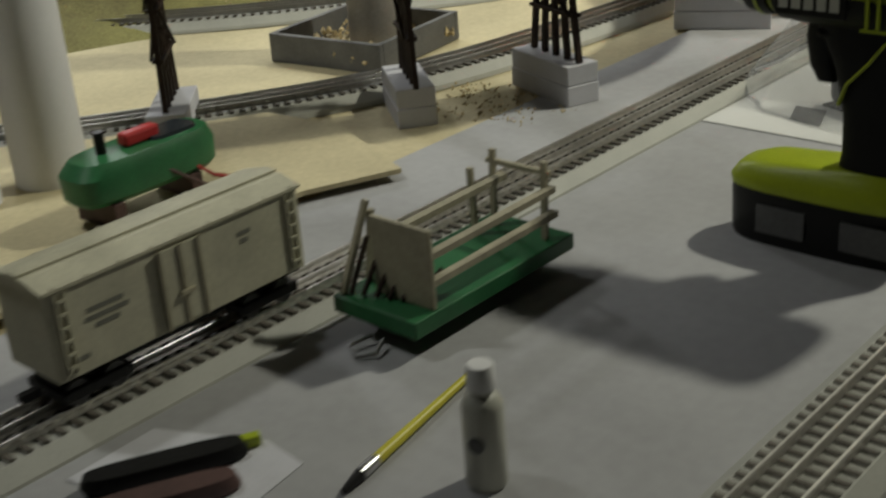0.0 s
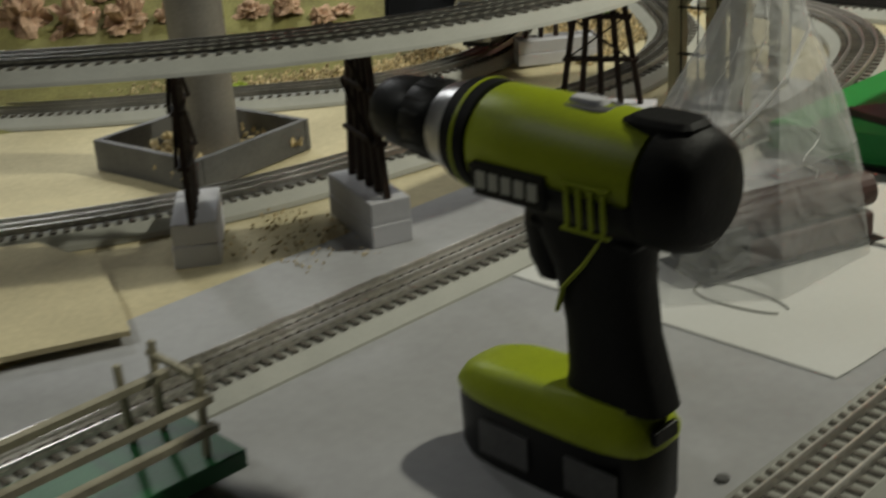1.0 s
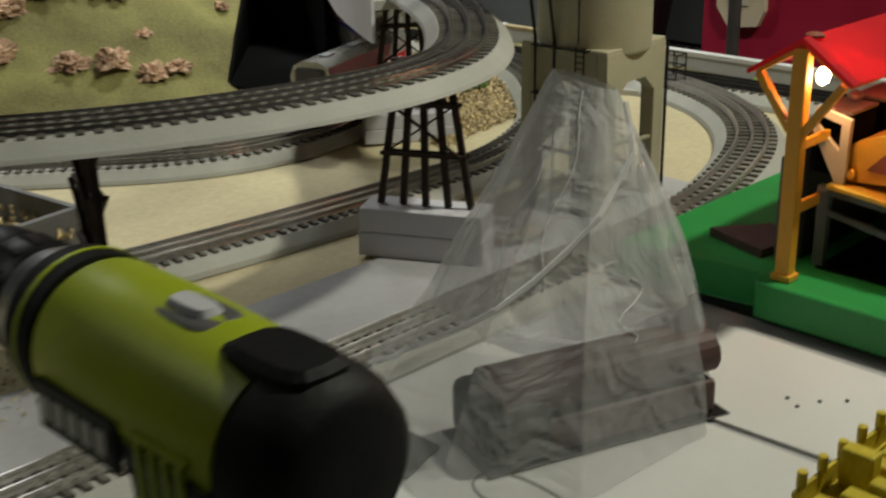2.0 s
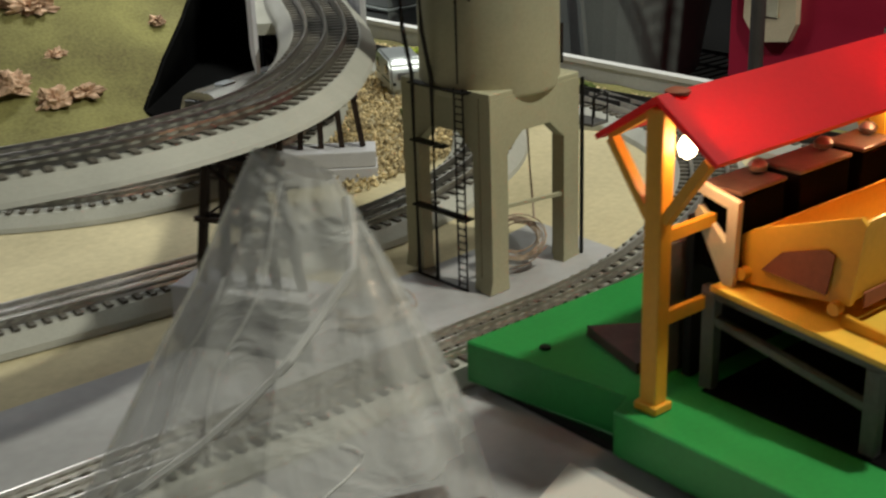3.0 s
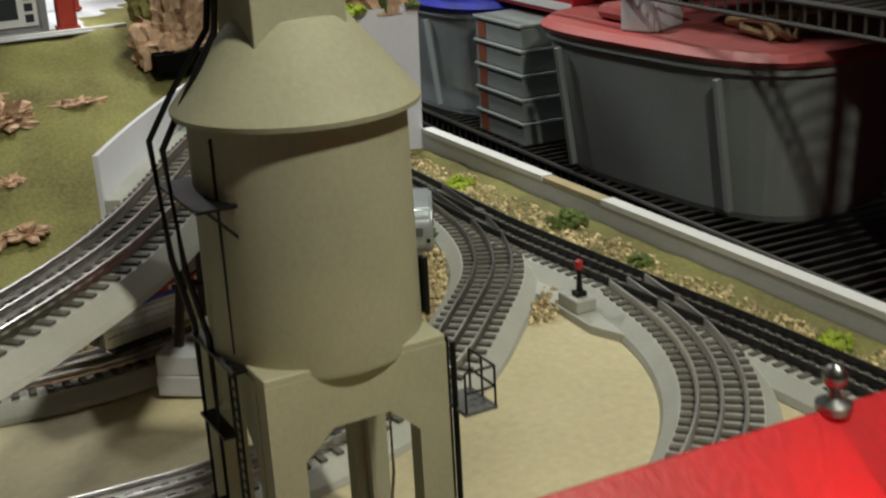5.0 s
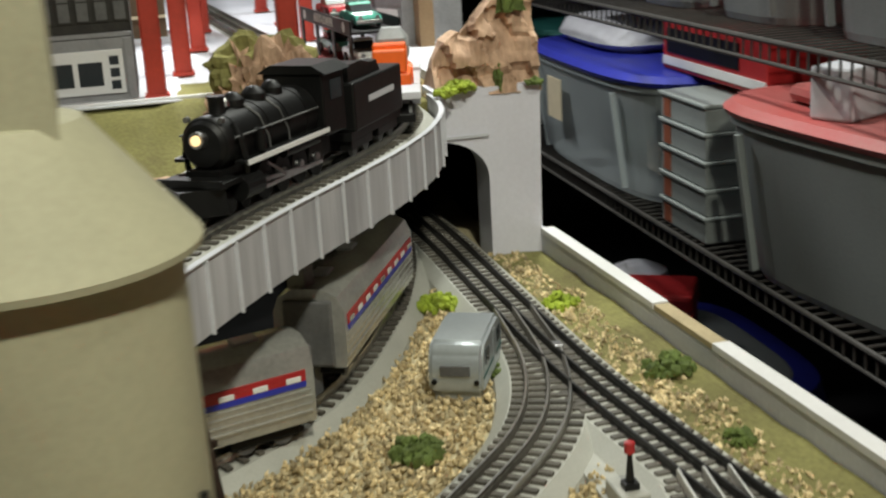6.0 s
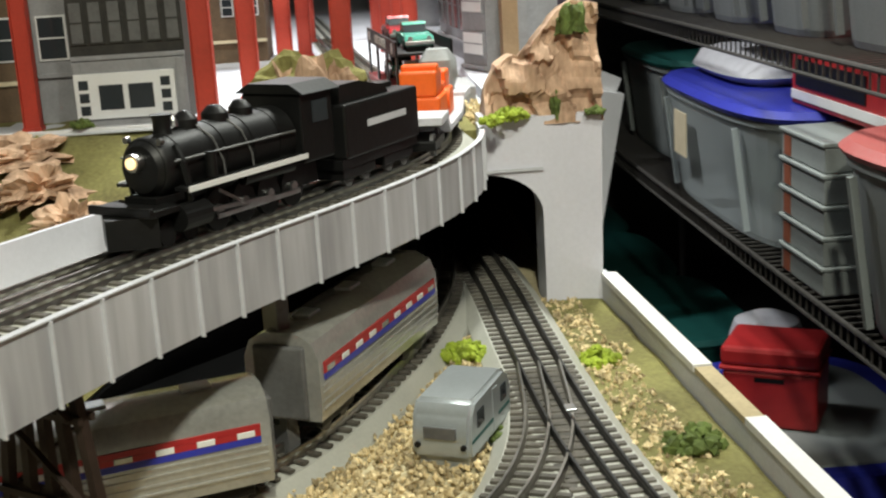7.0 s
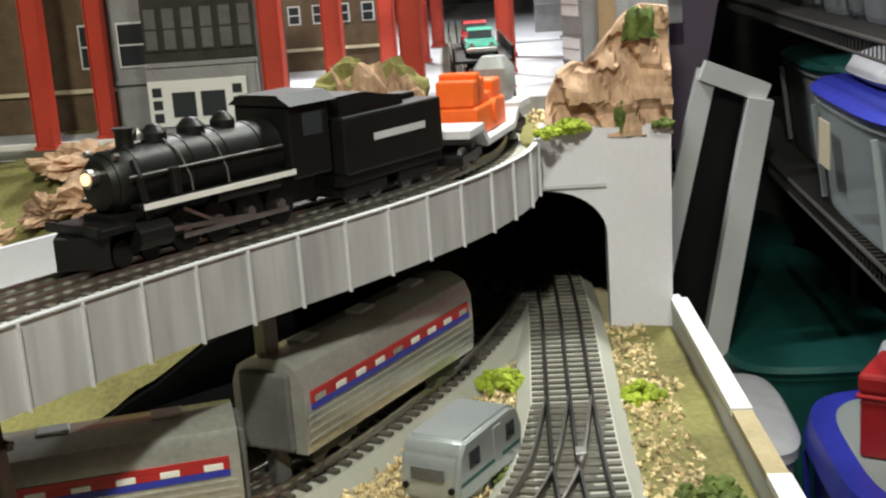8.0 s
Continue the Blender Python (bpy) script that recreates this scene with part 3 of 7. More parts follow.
for k, (x, y, z, r, mt) in enumerate(((-1.195, 2.183, 0.03, 0.016, BUSH), (-1.235, 2.072, 0.03, 0.018, BUSH), (-1.36, 2.12, 0.214, 0.012, BUSH), (-1.05, 2.085, 0.028, 0.013, BUSH_DARK), (-0.925, 1.985, 0.026, 0.019, BUSH_DARK),
                                      (-0.86, 2.205, 0.03, 0.012, BUSH_DARK), (-1.385, 2.14, 0.215, 0.015, BUSH), (-1.385, 2.222, 0.214, 0.009, BUSH_DARK), (-1.0, 2.21, 0.03, 0.02, BUSH_DARK), (-0.62, 2.225, 0.03, 0.014, BUSH),
                                      (-1.42, 2.012, 0.20, 0.011, BUSH_DARK), (-1.57, 1.70, 0.21, 0.012, BUSH_DARK), (-0.99, 1.80, 0.016, 0.013, BUSH), (-1.08, 1.84, 0.02, 0.016, BUSH_DARK), (-1.12, 1.42, 0.01, 0.014, BUSH))):
    bush(x, y, z, r, mt, "bright lime foam bush on the gravel" if mt is BUSH else "olive foam bush beside the track", k)


# gravel
def gravel(name, pick, count, seed, size, label, x0, x1, y0, y1, height=ground_height):
    rng = random.Random(seed)
    verts, faces = [], []
    n = 0
    while n < count:
        x, y = rng.uniform(x0, x1), rng.uniform(y0, y1)
        if not pick(x, y):
            continue
        n += 1
        s = size * rng.uniform(0.5, 1.3)
        turn = Euler((rng.uniform(0, 3), rng.uniform(0, 3), rng.uniform(0, 3))).to_matrix()
        z = height(x, y) - 0.002 + rng.random() ** 2 * 0.007
        b = len(verts)
        for d in ((1, 0, 0), (-1, 0, 0), (0, 0.8, 0), (0, -0.8, 0), (0, 0, 0.6), (0, 0, -0.6)):
            p = turn @ Vector(d) * s * rng.uniform(0.75, 1.2)
            verts.append((x + p.x, y + p.y, z + p.z))
        faces += [(b, b + 2, b + 4), (b + 2, b + 1, b + 4), (b + 1, b + 3, b + 4), (b + 3, b, b + 4), (b + 2, b, b + 5), (b + 1, b + 2, b + 5), (b + 3, b + 1, b + 5), (b, b + 3, b + 5)]
    me = bpy.data.meshes.new(name)
    me.from_pydata(verts, [], faces)
    me.materials.append(STONES)
    return tagged(new(name, me), label, "gravel", kind="stuff")


STONES = material("mixed_gravel", (0.60, 0.50, 0.30), 0.85, vary=0.35, scale=150, fine=600, bump=0.3, tint=(0.34, 0.25, 0.12))
nt = STONES.node_tree
geo, mr, hsv = nt.nodes.new("ShaderNodeNewGeometry"), nt.nodes.new("ShaderNodeMapRange"), nt.nodes.new("ShaderNodeHueSaturation")
mr.inputs[3].default_value, mr.inputs[4].default_value = 0.45, 1.5
nt.links.new(geo.outputs["Random Per Island"], mr.inputs[0])
nt.links.new(mr.outputs[0], hsv.inputs["Value"])
src = nt.nodes["Principled BSDF"].inputs["Base Color"].links[0].from_socket
nt.links.new(src, hsv.inputs["Color"])
nt.links.new(hsv.outputs[0], nt.nodes["Principled BSDF"].inputs["Base Color"])


def clear_of(x, y, lines, gap):
    for ln in lines:
        d = np.min((ln.p[:, 0] - x) ** 2 + (ln.p[:, 1] - y) ** 2)
        if d < gap * gap:
            return False
    return True


def right_of(x, y, line):
    s = line.near(x, y)
    a, q = line.way(s), line.at(s)
    return (x - q.x) * math.sin(a) - (y - q.y) * math.cos(a)


gravel("gravel_bank", lambda x, y: 0.04 < y - np.interp(x, LINE_F.p[:, 0], LINE_F.p[:, 1]) < edge_y(x) - np.interp(x, LINE_F.p[:, 0], LINE_F.p[:, 1]) - 0.026 + 0.016 * noise.noise((x * 20, 0, 0)), 5600, 5, 0.0035, "pale loose gravel beside the edge track", -1.385, 0.4, 2.13, 2.3)
gravel("gravel_island", lambda x, y: clear_of(x, y, (LINE_C, LINE_D, LINE_F), 0.043) and (y > np.interp(-x, [0.7, 0.84, 0.97, 1.04, 1.18, 1.4], [1.75, 1.80, 1.80, 1.915, 1.99, 2.06])), 3600, 6, 0.0035, "pale loose gravel between the curved tracks", -1.40, -0.80, 1.80, 2.12)
gravel("gravel_bank", lambda x, y: 0.045 < -right_of(x, y, LINE_D) < 0.125 + 0.02 * noise.noise((x * 15, y * 15, 0)) and y < 1.76, 4200, 7, 0.0036, "pale gravel bank at the foot of the hill", -1.75, -0.98, 0.8, 1.92, lambda x, y: max(ground_height(x, y), hill_height(x, y) * 0.6))
gravel("gravel_bank", lambda x, y: clear_of(x, y, (LINE_E,), 0.047), 500, 8, 0.003, "gravel beside the bridge track", -1.60, -1.40, 2.00, 2.13, lambda x, y: 0.204)
solid("gravel_bed", boxed(-1.585, -1.40, 1.98, 2.14, 0.187, 0.203), GRASS, "olive ground beside the bridge track", "ground", kind="structure")


bm = bmesh.new()
xs = np.linspace(-1.385, 0.6, 60)
rows = [[bm.verts.new((x, y, ground_height(x, y) + 0.002 + 0.003 * noise.noise((x * 30, y * 30, 0)))) for y in (np.interp(x, LINE_F.p[:, 0], LINE_F.p[:, 1]) + 0.040, edge_y(x) - 0.022, edge_y(x) - 0.001)] for x in xs]
for a, b in zip(rows, rows[1:]):
    for j in range(2):
        bm.faces.new((a[j], b[j], b[j + 1], a[j + 1]))
solid("grass_verge", bm, GRASS, "olive grass verge along the edge board", "grass", kind="structure", smooth=True)
# the black side panel paints in the dark behind the arch
solid("tunnel_shade_side", boxed(-1.90, -1.445, 2.195, 2.205, 0.0, 0.165), BLACK_MATT, "black side panel added to darken the tunnel", "wall", kind="structure")


# ---- foam blocks and trestle bents ----
def block(at, turn, w, d, h, label, group="foam blocks"):
    t = thing("foam_block", label, "foam block", at, turn, group)
    lay = 2
    for k in range(lay):
        part("layer", boxed(-w / 2 + 0.001 * k, w / 2 - 0.0012 * k, -d / 2 + 0.0008 * k, d / 2, h * k / lay + 0.0003 * k, h * (k + 1) / lay, 0.0012), FOAM, t)
    return t


def bent(at, turn, top, spread_top, spread_low, posts=5, label="dark brown wooden trestle bent carrying the raised track"):
    """Battered posts with cap, sill braces and crossed struts."""
    t = thing("trestle_bent", label, "trestle", at, turn, "trestle bents")
    h = top - at[2]
    tops = np.linspace(-spread_top, spread_top, posts)
    lows = np.linspace(-spread_low, spread_low, posts)
    for a, b in zip(tops, lows):
        part("post", beam(bmesh.new(), (b, 0, 0), (a, 0, h - 0.005), 0.006, 0.006), TRESTLE, t)
    part("cap", boxed(-spread_top - 0.006, spread_top + 0.006, -0.004, 0.004, h - 0.006, h, 0.0006), TRESTLE, t)
    for f in (0.36, 0.70):
        w = spread_low + (spread_top - spread_low) * f
        for side in (-1, 1):
            part("girt", boxed(-w - 0.005, w + 0.005, side * 0.0045 - 0.0015, side * 0.0045 + 0.0015, h * f - 0.002, h * f + 0.002), TRESTLE, t)
    for f0, f1 in ((0.36, 0.70), (0.70, 0.96)):
        w0, w1 = spread_low + (spread_top - spread_low) * f0, spread_low + (spread_top - spread_low) * f1
        part("brace", beam(bmesh.new(), (-w0, 0.0072, h * f0), (w1, 0.0072, h * f1), 0.004, 0.0018), TRESTLE, t)
        part("brace", beam(bmesh.new(), (w0, -0.0072, h * f0), (-w1, -0.0072, h * f1), 0.004, 0.0018), TRESTLE, t)
    return t


def carry(x, y, h, w, d, label, posts=5, low=None, base=None):
    s = LINE_E.near(x, y)
    p, a = LINE_E.at(s), math.degrees(LINE_E.way(s)) - 90
    z = base if base is not None else ground_height(p.x, p.y) - (0.004 if p.x < -0.59 else 0.0)
    if h:
        block((p.x, p.y, z), a, w, d, h, label)
    bent((p.x, p.y, z + h + 0.0005), a, 0.1895, 0.022, low or w / 2 - 0.012, posts)


def stand(x, y, turn, h, w, d, label, bx=0.0, base=None):
    """A block, and a bent on it under the raised track."""
    z = ground_height(x, y) - (0.004 if x < -0.59 else 0.0) if base is None else base
    block((x, y, z), turn, w, d, h, label)
    m = Matrix.Rotation(radians(turn), 4, "Z") @ Vector((bx, 0, 0))
    bent((x + m.x, y + m.y, z + h + 0.0005), turn, 0.1905, 0.024, 0.045)


stand(-0.690, 1.060, -37, 0.044, 0.105, 0.044, "grey foam block under a trestle bent, on sand", 0.012)
stand(-0.585, 1.192, -19, 0.045, 0.116, 0.042, "two-layer grey foam block under a trestle bent", 0.006)
stand(-0.565, 1.533, 28, 0.048, 0.124, 0.044, "grey foam block standing on the grey board", 0.0)
stand(-0.868, 1.806, 54, 0.036, 0.120, 0.040, "pale grey foam block below the bridge approach", 0.0)
stand(-0.872, 0.870, -45, 0.040, 0.110, 0.045, "pale foam block beside the white pipe", 0.0)

# girder bridge
g0, g1 = LINE_E.near(-0.80, 1.765), LINE_E.near(-1.40, 2.064)
bridge = thing("girder_bridge", "grey plate-girder bridge side with pale ribs", "bridge")
part("plate", sweep(LINE_E, [(0.0445, -0.028), (0.0475, -0.028), (0.0475, 0.0185), (0.0445, 0.0185)], g0, g1), GIRDER, bridge, "grey streaked girder plate")
part("top_flange", sweep(LINE_E, [(0.0440, 0.0187), (0.0490, 0.0187), (0.0490, 0.0196), (0.0440, 0.0196)], g0, g1), CITY, bridge)
n = 16
rib = None
for k in range(n + 1):
    s = g0 + (g1 - g0 - 0.002) * k / n + 0.001
    p = LINE_E.at(s, 0.0488, -0.029)
    if rib is None:
        rib = part("rib", boxed(-0.0007, 0.0007, -0.0012, 0.0012, 0, 0.0475), CITY, bridge, "pale vertical rib")
    else:
        o = rib.copy()
        scene.collection.objects.link(o)
        rib_new = o
        o.parent = bridge
    (rib if k == 0 else rib_new).matrix_basis = Matrix.Translation(p) @ Matrix.Rotation(LINE_E.way(s), 4, "Z")
part("deck", sweep(LINE_E, [(-0.0575, -0.012), (0.0443, -0.012), (0.0443, -0.001), (-0.0575, -0.001)], g0, LINE_E.length), ROADBED, bridge)
part("inner_wall", sweep(LINE_E, [(-0.0620, -0.05), (-0.0580, -0.05), (-0.0580, 0.033), (-0.0620, 0.033)], LINE_E.near(-0.80, 1.765), LINE_E.near(-1.55, 2.053)), LILAC, bridge, "pale grey retaining wall behind the track")
pier = thing("bridge_pier", "dark bridge pier in the shade under the girders", "pier", (-1.06, 1.925, 0.0), 30)
part("shaft", boxed(-0.012, 0.012, -0.005, 0.005, 0.018, 0.176, 0.001), GUNMETAL, pier)
part("foot", boxed(-0.02, 0.02, -0.012, 0.012, 0.0, 0.0178, 0.001), GUNMETAL, pier)


# ---- the coaling tower ----
def side_panel(bm, half, top, leg, arch, thick, m):
    """A side with two legs and a chamfered arch between them."""
    o = [(-half - 0.003, 0), (-half + leg + 0.001, 0), (-half + leg, 0.012), (-half + leg, arch - 0.016), (-half + leg + 0.018, arch), (half - leg - 0.018, arch), (half - leg, arch - 0.016), (half - leg, 0.012), (half - leg - 0.001, 0), (half + 0.003, 0), (half, 0.014), (half, top), (-half, top), (-half, 0.014)]
    prism(bm, o, 0, thick, m)
    return bm


TX, TY = -0.557, 1.7765
tower = thing("coaling_tower", "putty-coloured plastic silo tower with black ladders", "tower", (TX, TY, 0.0), 3.0)
for a in range(4):
    m = Matrix.Rotation(a * math.pi / 2, 4, "Z") @ Matrix(((1, 0, 0, 0), (0, 0, 1, -0.054), (0, 1, 0, 0.001), (0, 0, 0, 1)))
    part("leg_frame", side_panel(bmesh.new(), 0.0535 if a % 2 else 0.0405, 0.168, 0.019 if a % 2 else 0.007, 0.136, 0.0125, m), CONCRETE, tower)
part("deck", boxed(-0.0535, 0.0535, -0.0535, 0.0535, 0.1682, 0.1735, 0.001), CONCRETE, tower)
part("tank", lathe(bmesh.new(), [(0.020, 0.150), (0.050, 0.162), (0.0590, 0.1665), (0.0600, 0.170), (0.0590, 0.303), (0.050, 0.304)], 48), CONCRETE, tower, smooth=True)
part("cone_roof", lathe(bmesh.new(), [(0.050, 0.3042), (0.0665, 0.3022), (0.0670, 0.305), (0.030, 0.350), (0.020, 0.352)], 48), CONCRETE, tower, smooth=True)
house = part("penthouse", boxed(-0.026, 0.026, -0.030, 0.022, 0.336, 0.410, 0.001), CONCRETE, tower)
part("eave", boxed(-0.030, 0.030, -0.034, 0.026, 0.4103, 0.416, 0.001), CONCRETE, house)


def ladder(parent, x, y, z0, z1, width, way=(1, 0), r=0.0009):
    lad = part("ladder", rod(rod(bmesh.new(), (x, y, z0), (x, y, z1), r, seg=6), (x + width * way[0], y + width * way[1], z0), (x + width * way[0], y + width * way[1], z1), r, seg=6), BLACK, parent, "black ladder")
    n = int((z1 - z0) / 0.0062)
    for k in range(n):
        z = z0 + (k + 0.6) * 0.0062
        part("rung", rod(bmesh.new(), (x, y, z), (x + width * way[0], y + width * way[1], z), r * 0.75, seg=5), BLACK, lad)
    return lad


ladder(tower, 0.020, -0.0605, 0.002, 0.176, 0.010)
ladder(tower, 0.010, -0.0560, 0.178, 0.296, 0.010)
for x, y in ((-0.030, -0.0615), (-0.006, -0.0615)):
    part("pipe", tube([(x, y, 0.001), (x, y, 0.18), (x, y - 0.008, 0.22), (x, y - 0.012, 0.288), (x * 0.9, y + 0.002, 0.312), (x * 0.5, -0.040, 0.345), (x * 0.3, -0.034, 0.398)], 0.0019), BLACK, tower, "black standpipe bent over the cone roof")
for z, w in ((0.172, 0.034), (0.064, 0.034), (0.122, 0.020)):
    part("bracket", boxed(-0.034, -0.034 + 2 * w, -0.0635, -0.0545, z, z + 0.0016), BLACK, tower, "black bracket")
part("bracket", boxed(-0.034, 0.034, -0.072, -0.050, 0.262, 0.2637), BLACK, tower, "black ladder landing")
part("strut", beam(bmesh.new(), (0.034, -0.066, 0.262), (0.030, -0.048, 0.243), 0.0015, 0.0015), BLACK, tower)
part("foot_rail", beam(bmesh.new(), (-0.032, -0.0615, 0.0012), (0.032, -0.0615, 0.0012), 0.0015, 0.0015), BLACK, tower)
plat = part("landing", boxed(0.036, 0.066, 0.057, 0.078, 0.126, 0.128), GUNMETAL, tower, "small side landing with a rail")
for x, y in ((0.037, 0.077), (0.0655, 0.077), (0.0655, 0.058), (0.051, 0.077)):
    part("post", rod(bmesh.new(), (x, y, 0.1282), (x, y, 0.152), 0.0008, seg=6), BLACK, plat)
for z in (0.140, 0.1525):
    part("rail", tube([(0.037, 0.077, z), (0.0655, 0.077, z), (0.0655, 0.058, z)], 0.0008), BLACK, plat)
for x in (0.046, 0.054):
    part("pipe", rod(bmesh.new(), (x, 0.0575, 0.002), (x, 0.0575, 0.168), 0.0018, seg=8), BLACK, tower, "black downpipe")
    part("pipe", rod(bmesh.new(), (x * 0.6, 0.0545, 0.178), (x * 0.6, 0.0545, 0.212), 0.0018, seg=8), BLACK, tower, "black stub pipe")
part("stay", beam(bmesh.new(), (0.0505, -0.044, 0.075), (0.0505, 0.044, 0.068), 0.003, 0.003), CONCRETE, tower)

# ---- the lit loading shed on its green base ----
nt = RED_ROOF.node_tree
trans, mix = nt.nodes.new("ShaderNodeBsdfTranslucent"), nt.nodes.new("ShaderNodeMixShader")
trans.inputs[0].default_value = (0.95, 0.05, 0.05, 1)
mix.inputs[0].default_value = 0.37
nt.links.new(nt.nodes["Principled BSDF"].outputs[0], mix.inputs[1])
nt.links.new(trans.outputs[0], mix.inputs[2])
nt.links.new(mix.outputs[0], nt.nodes["Material Output"].inputs[0])

shed = thing("coal_loader", "lit toy loading shed with red roof on a green base", "loading shed", (0, 0, 0))
bm = bmesh.new()
prism(bm, [(-0.388, 1.600), (-0.252, 1.622), (-0.246, 1.600), (-0.065, 1.600), (-0.065, 1.925), (-0.388, 1.925)], 0.006, 0.038)
bmesh.ops.bevel(bm, geom=list(bm.edges), offset=0.0012, segments=1, affect="EDGES")
part("base", bm, GREEN, shed, "bright green moulded base")
bm = bmesh.new()
prism(bm, [(-0.380, 1.61), (-0.075, 1.61), (-0.075, 1.915), (-0.380, 1.915)], 0.0, 0.0058)
part("underframe", bm, BLACK, shed)
for y in (1.620, 1.852):
    post = part("post", boxed(-0.2375, -0.2245, y - 0.0055, y + 0.0055, 0.0383, 0.233, 0.001), YELLOW, shed, "amber plastic post")
    part("foot", boxed(-0.240, -0.222, y - 0.008, y + 0.008, 0.0382, 0.044, 0.001), YELLOW, post)
    for sgn in (-1, 1):
        part("brace", beam(bmesh.new(), (-0.231 + sgn * 0.006, y, 0.165), (-0.231 + sgn * 0.037, y, 0.2075), 0.007, 0.006), YELLOW, post)
        part("rafter", beam(bmesh.new(), (-0.229, y, 0.2345), (-0.229 + sgn * 0.041, y, 0.209), 0.006, 0.005), YELLOW, post)
for z, w in ((0.152, 0.004), (0.098, 0.0045)):
    part("tie_bar", boxed(-0.2335, -0.2285, 1.627, 1.672, z - w, z + w, 0.0006), YELLOW, shed)
    part("tie_bar", boxed(-0.2335, -0.2285, 1.82, 1.846, z - w, z + w, 0.0006), YELLOW, shed)
roof = part("roof", prism(bmesh.new(), [(-0.2745, 0.2065), (-0.228, 0.2365), (-0.1845, 0.2075), (-0.1830, 0.2105), (-0.228, 0.2415), (-0.2760, 0.2095)], 0, 0.290, Matrix(((1, 0, 0, 0), (0, 0, 1, 1.612), (0, 1, 0, 0), (0, 0, 0, 1)))), RED_ROOF, shed, "glossy red gable roof lit from below")
part("roof_cap", lathe(bmesh.new(), [(0.0072, 0.0), (0.0075, 0.002), (0.005, 0.0032), (0.001, 0.0035)], 18, (-0.228, 1.630, 0.2395)), RUST, roof, "low dark roof cap", smooth=True)
part("finial", lathe(bmesh.new(), [(0.0065, 0.0), (0.0066, 0.003), (0.0025, 0.005), (0.002, 0.008), (0.0042, 0.011), (0.0044, 0.014), (0.0025, 0.017), (0.0005, 0.018)], 18, (-0.228, 1.852, 0.2405)), STEEL, roof, "chrome roof finial", smooth=True)
for y, z in ((1.627, 0.2105), (1.836, 0.1985)):
    bulb = part("bulb", lathe(bmesh.new(), [(0.001, -0.007), (0.0045, -0.0045), (0.0058, 0.001), (0.004, 0.005), (0.0025, 0.007)], 16, (-0.2165, y, z)), GLOW_BULB, shed, "small lit bulb", smooth=True)
    lamp = bpy.data.lights.new("bulb_light", "POINT")
    lamp.energy, lamp.color, lamp.shadow_soft_size = 0.24, (1.0, 0.68, 0.38), 0.005
    lo = new("bulb_light", lamp)
    lo.location = (-0.211, y + (0.026 if y < 1.7 else -0.006), 0.202)
    lo.parent = shed
for y in (1.668, 1.79, 1.90):
    for x in (-0.226, -0.108):
        part("trestle_leg", boxed(x - 0.005, x + 0.005, y - 0.004, y + 0.004, 0.0383, 0.106 if x < -0.2 else 0.094, 0.0005), GUNMETAL, shed)
    part("trestle_bar", beam(bmesh.new(), (-0.226, y, 0.088), (-0.108, y, 0.068), 0.006, 0.005), GUNMETAL, shed)
    part("trestle_rafter", beam(bmesh.new(), (-0.232, y, 0.1065), (-0.088, y, 0.0948), 0.007, 0.006), GUNMETAL, shed)
bm = bmesh.new()
prism(bm, [(-0.222, 0.1095), (-0.090, 0.0985), (-0.090, 0.102), (-0.222, 0.113)], 0, 0.250, Matrix(((1, 0, 0, 0), (0, 0, 1, 1.660), (0, 1, 0, 0), (0, 0, 0, 1))))
part("tray", bm, YELLOW_DECK, shed, "sloping yellow tray")
part("tray_lip", prism(bmesh.new(), [(-0.140, 0.1063), (-0.090, 0.1022), (-0.090, 0.108), (-0.140, 0.114)], 0, 0.003, Matrix(((1, 0, 0, 0), (0, 0, 1, 1.678), (0, 1, 0, 0), (0, 0, 0, 1)))), YELLOW, shed)
part("tray_cleat", boxed(-0.118, -0.113, 1.69, 1.905, 0.104, 0.1095), YELLOW_DECK, shed)
trough = part("trough", prism(bmesh.new(), [(-0.215, 0.1145), (-0.136, 0.1225), (-0.131, 0.172), (-0.134, 0.172), (-0.140, 0.126), (-0.209, 0.1185), (-0.207, 0.147), (-0.211, 0.146)], 0, 0.200, Matrix(((1, 0, 0, 0), (0, 0, 1, 1.681), (0, 1, 0, 0), (0, 0, 0, 1)))), YELLOW, shed, "long amber tipping trough")
for y in (1.677, 1.8812):
    part("end_panel", prism(bmesh.new(), [(-0.217, 0.113), (-0.135, 0.121), (-0.1285, 0.172), (-0.1325, 0.1755), (-0.2045, 0.1505), (-0.2135, 0.144)], 0, 0.004, Matrix(((1, 0, 0, 0), (0, 0, 1, y), (0, 1, 0, 0), (0, 0, 0, 1)))), YELLOW, trough)
part("end_recess", prism(bmesh.new(), [(-0.196, 0.127), (-0.150, 0.124), (-0.146, 0.150), (-0.152, 0.152), (-0.182, 0.142)], 0, 0.0015, Matrix(((1, 0, 0, 0), (0, 0, 1, 1.6752), (0, 1, 0, 0), (0, 0, 0, 1)))), RUST, trough, "red-brown cut-out in the end panel")
for x, z in ((-0.208, 0.1215), (-0.142, 0.1185)):
    part("pivot", rod(bmesh.new(), (x, 1.6768, z), (x, 1.671, z), 0.004, seg=12), YELLOW, trough)
part("side_stripe", boxed(-0.1348, -0.1335, 1.69, 1.87, 0.1165, 0.126), RUST, trough, "red-brown stripe")
part("lever", rod(bmesh.new(), (-0.104, 1.74, 0.104), (-0.098, 1.748, 0.142), 0.0022, seg=8), BLACK, shed, "black hand lever")
part("lever_foot", boxed(-0.112, -0.096, 1.728, 1.752, 0.1015, 0.1045), BLACK, shed)
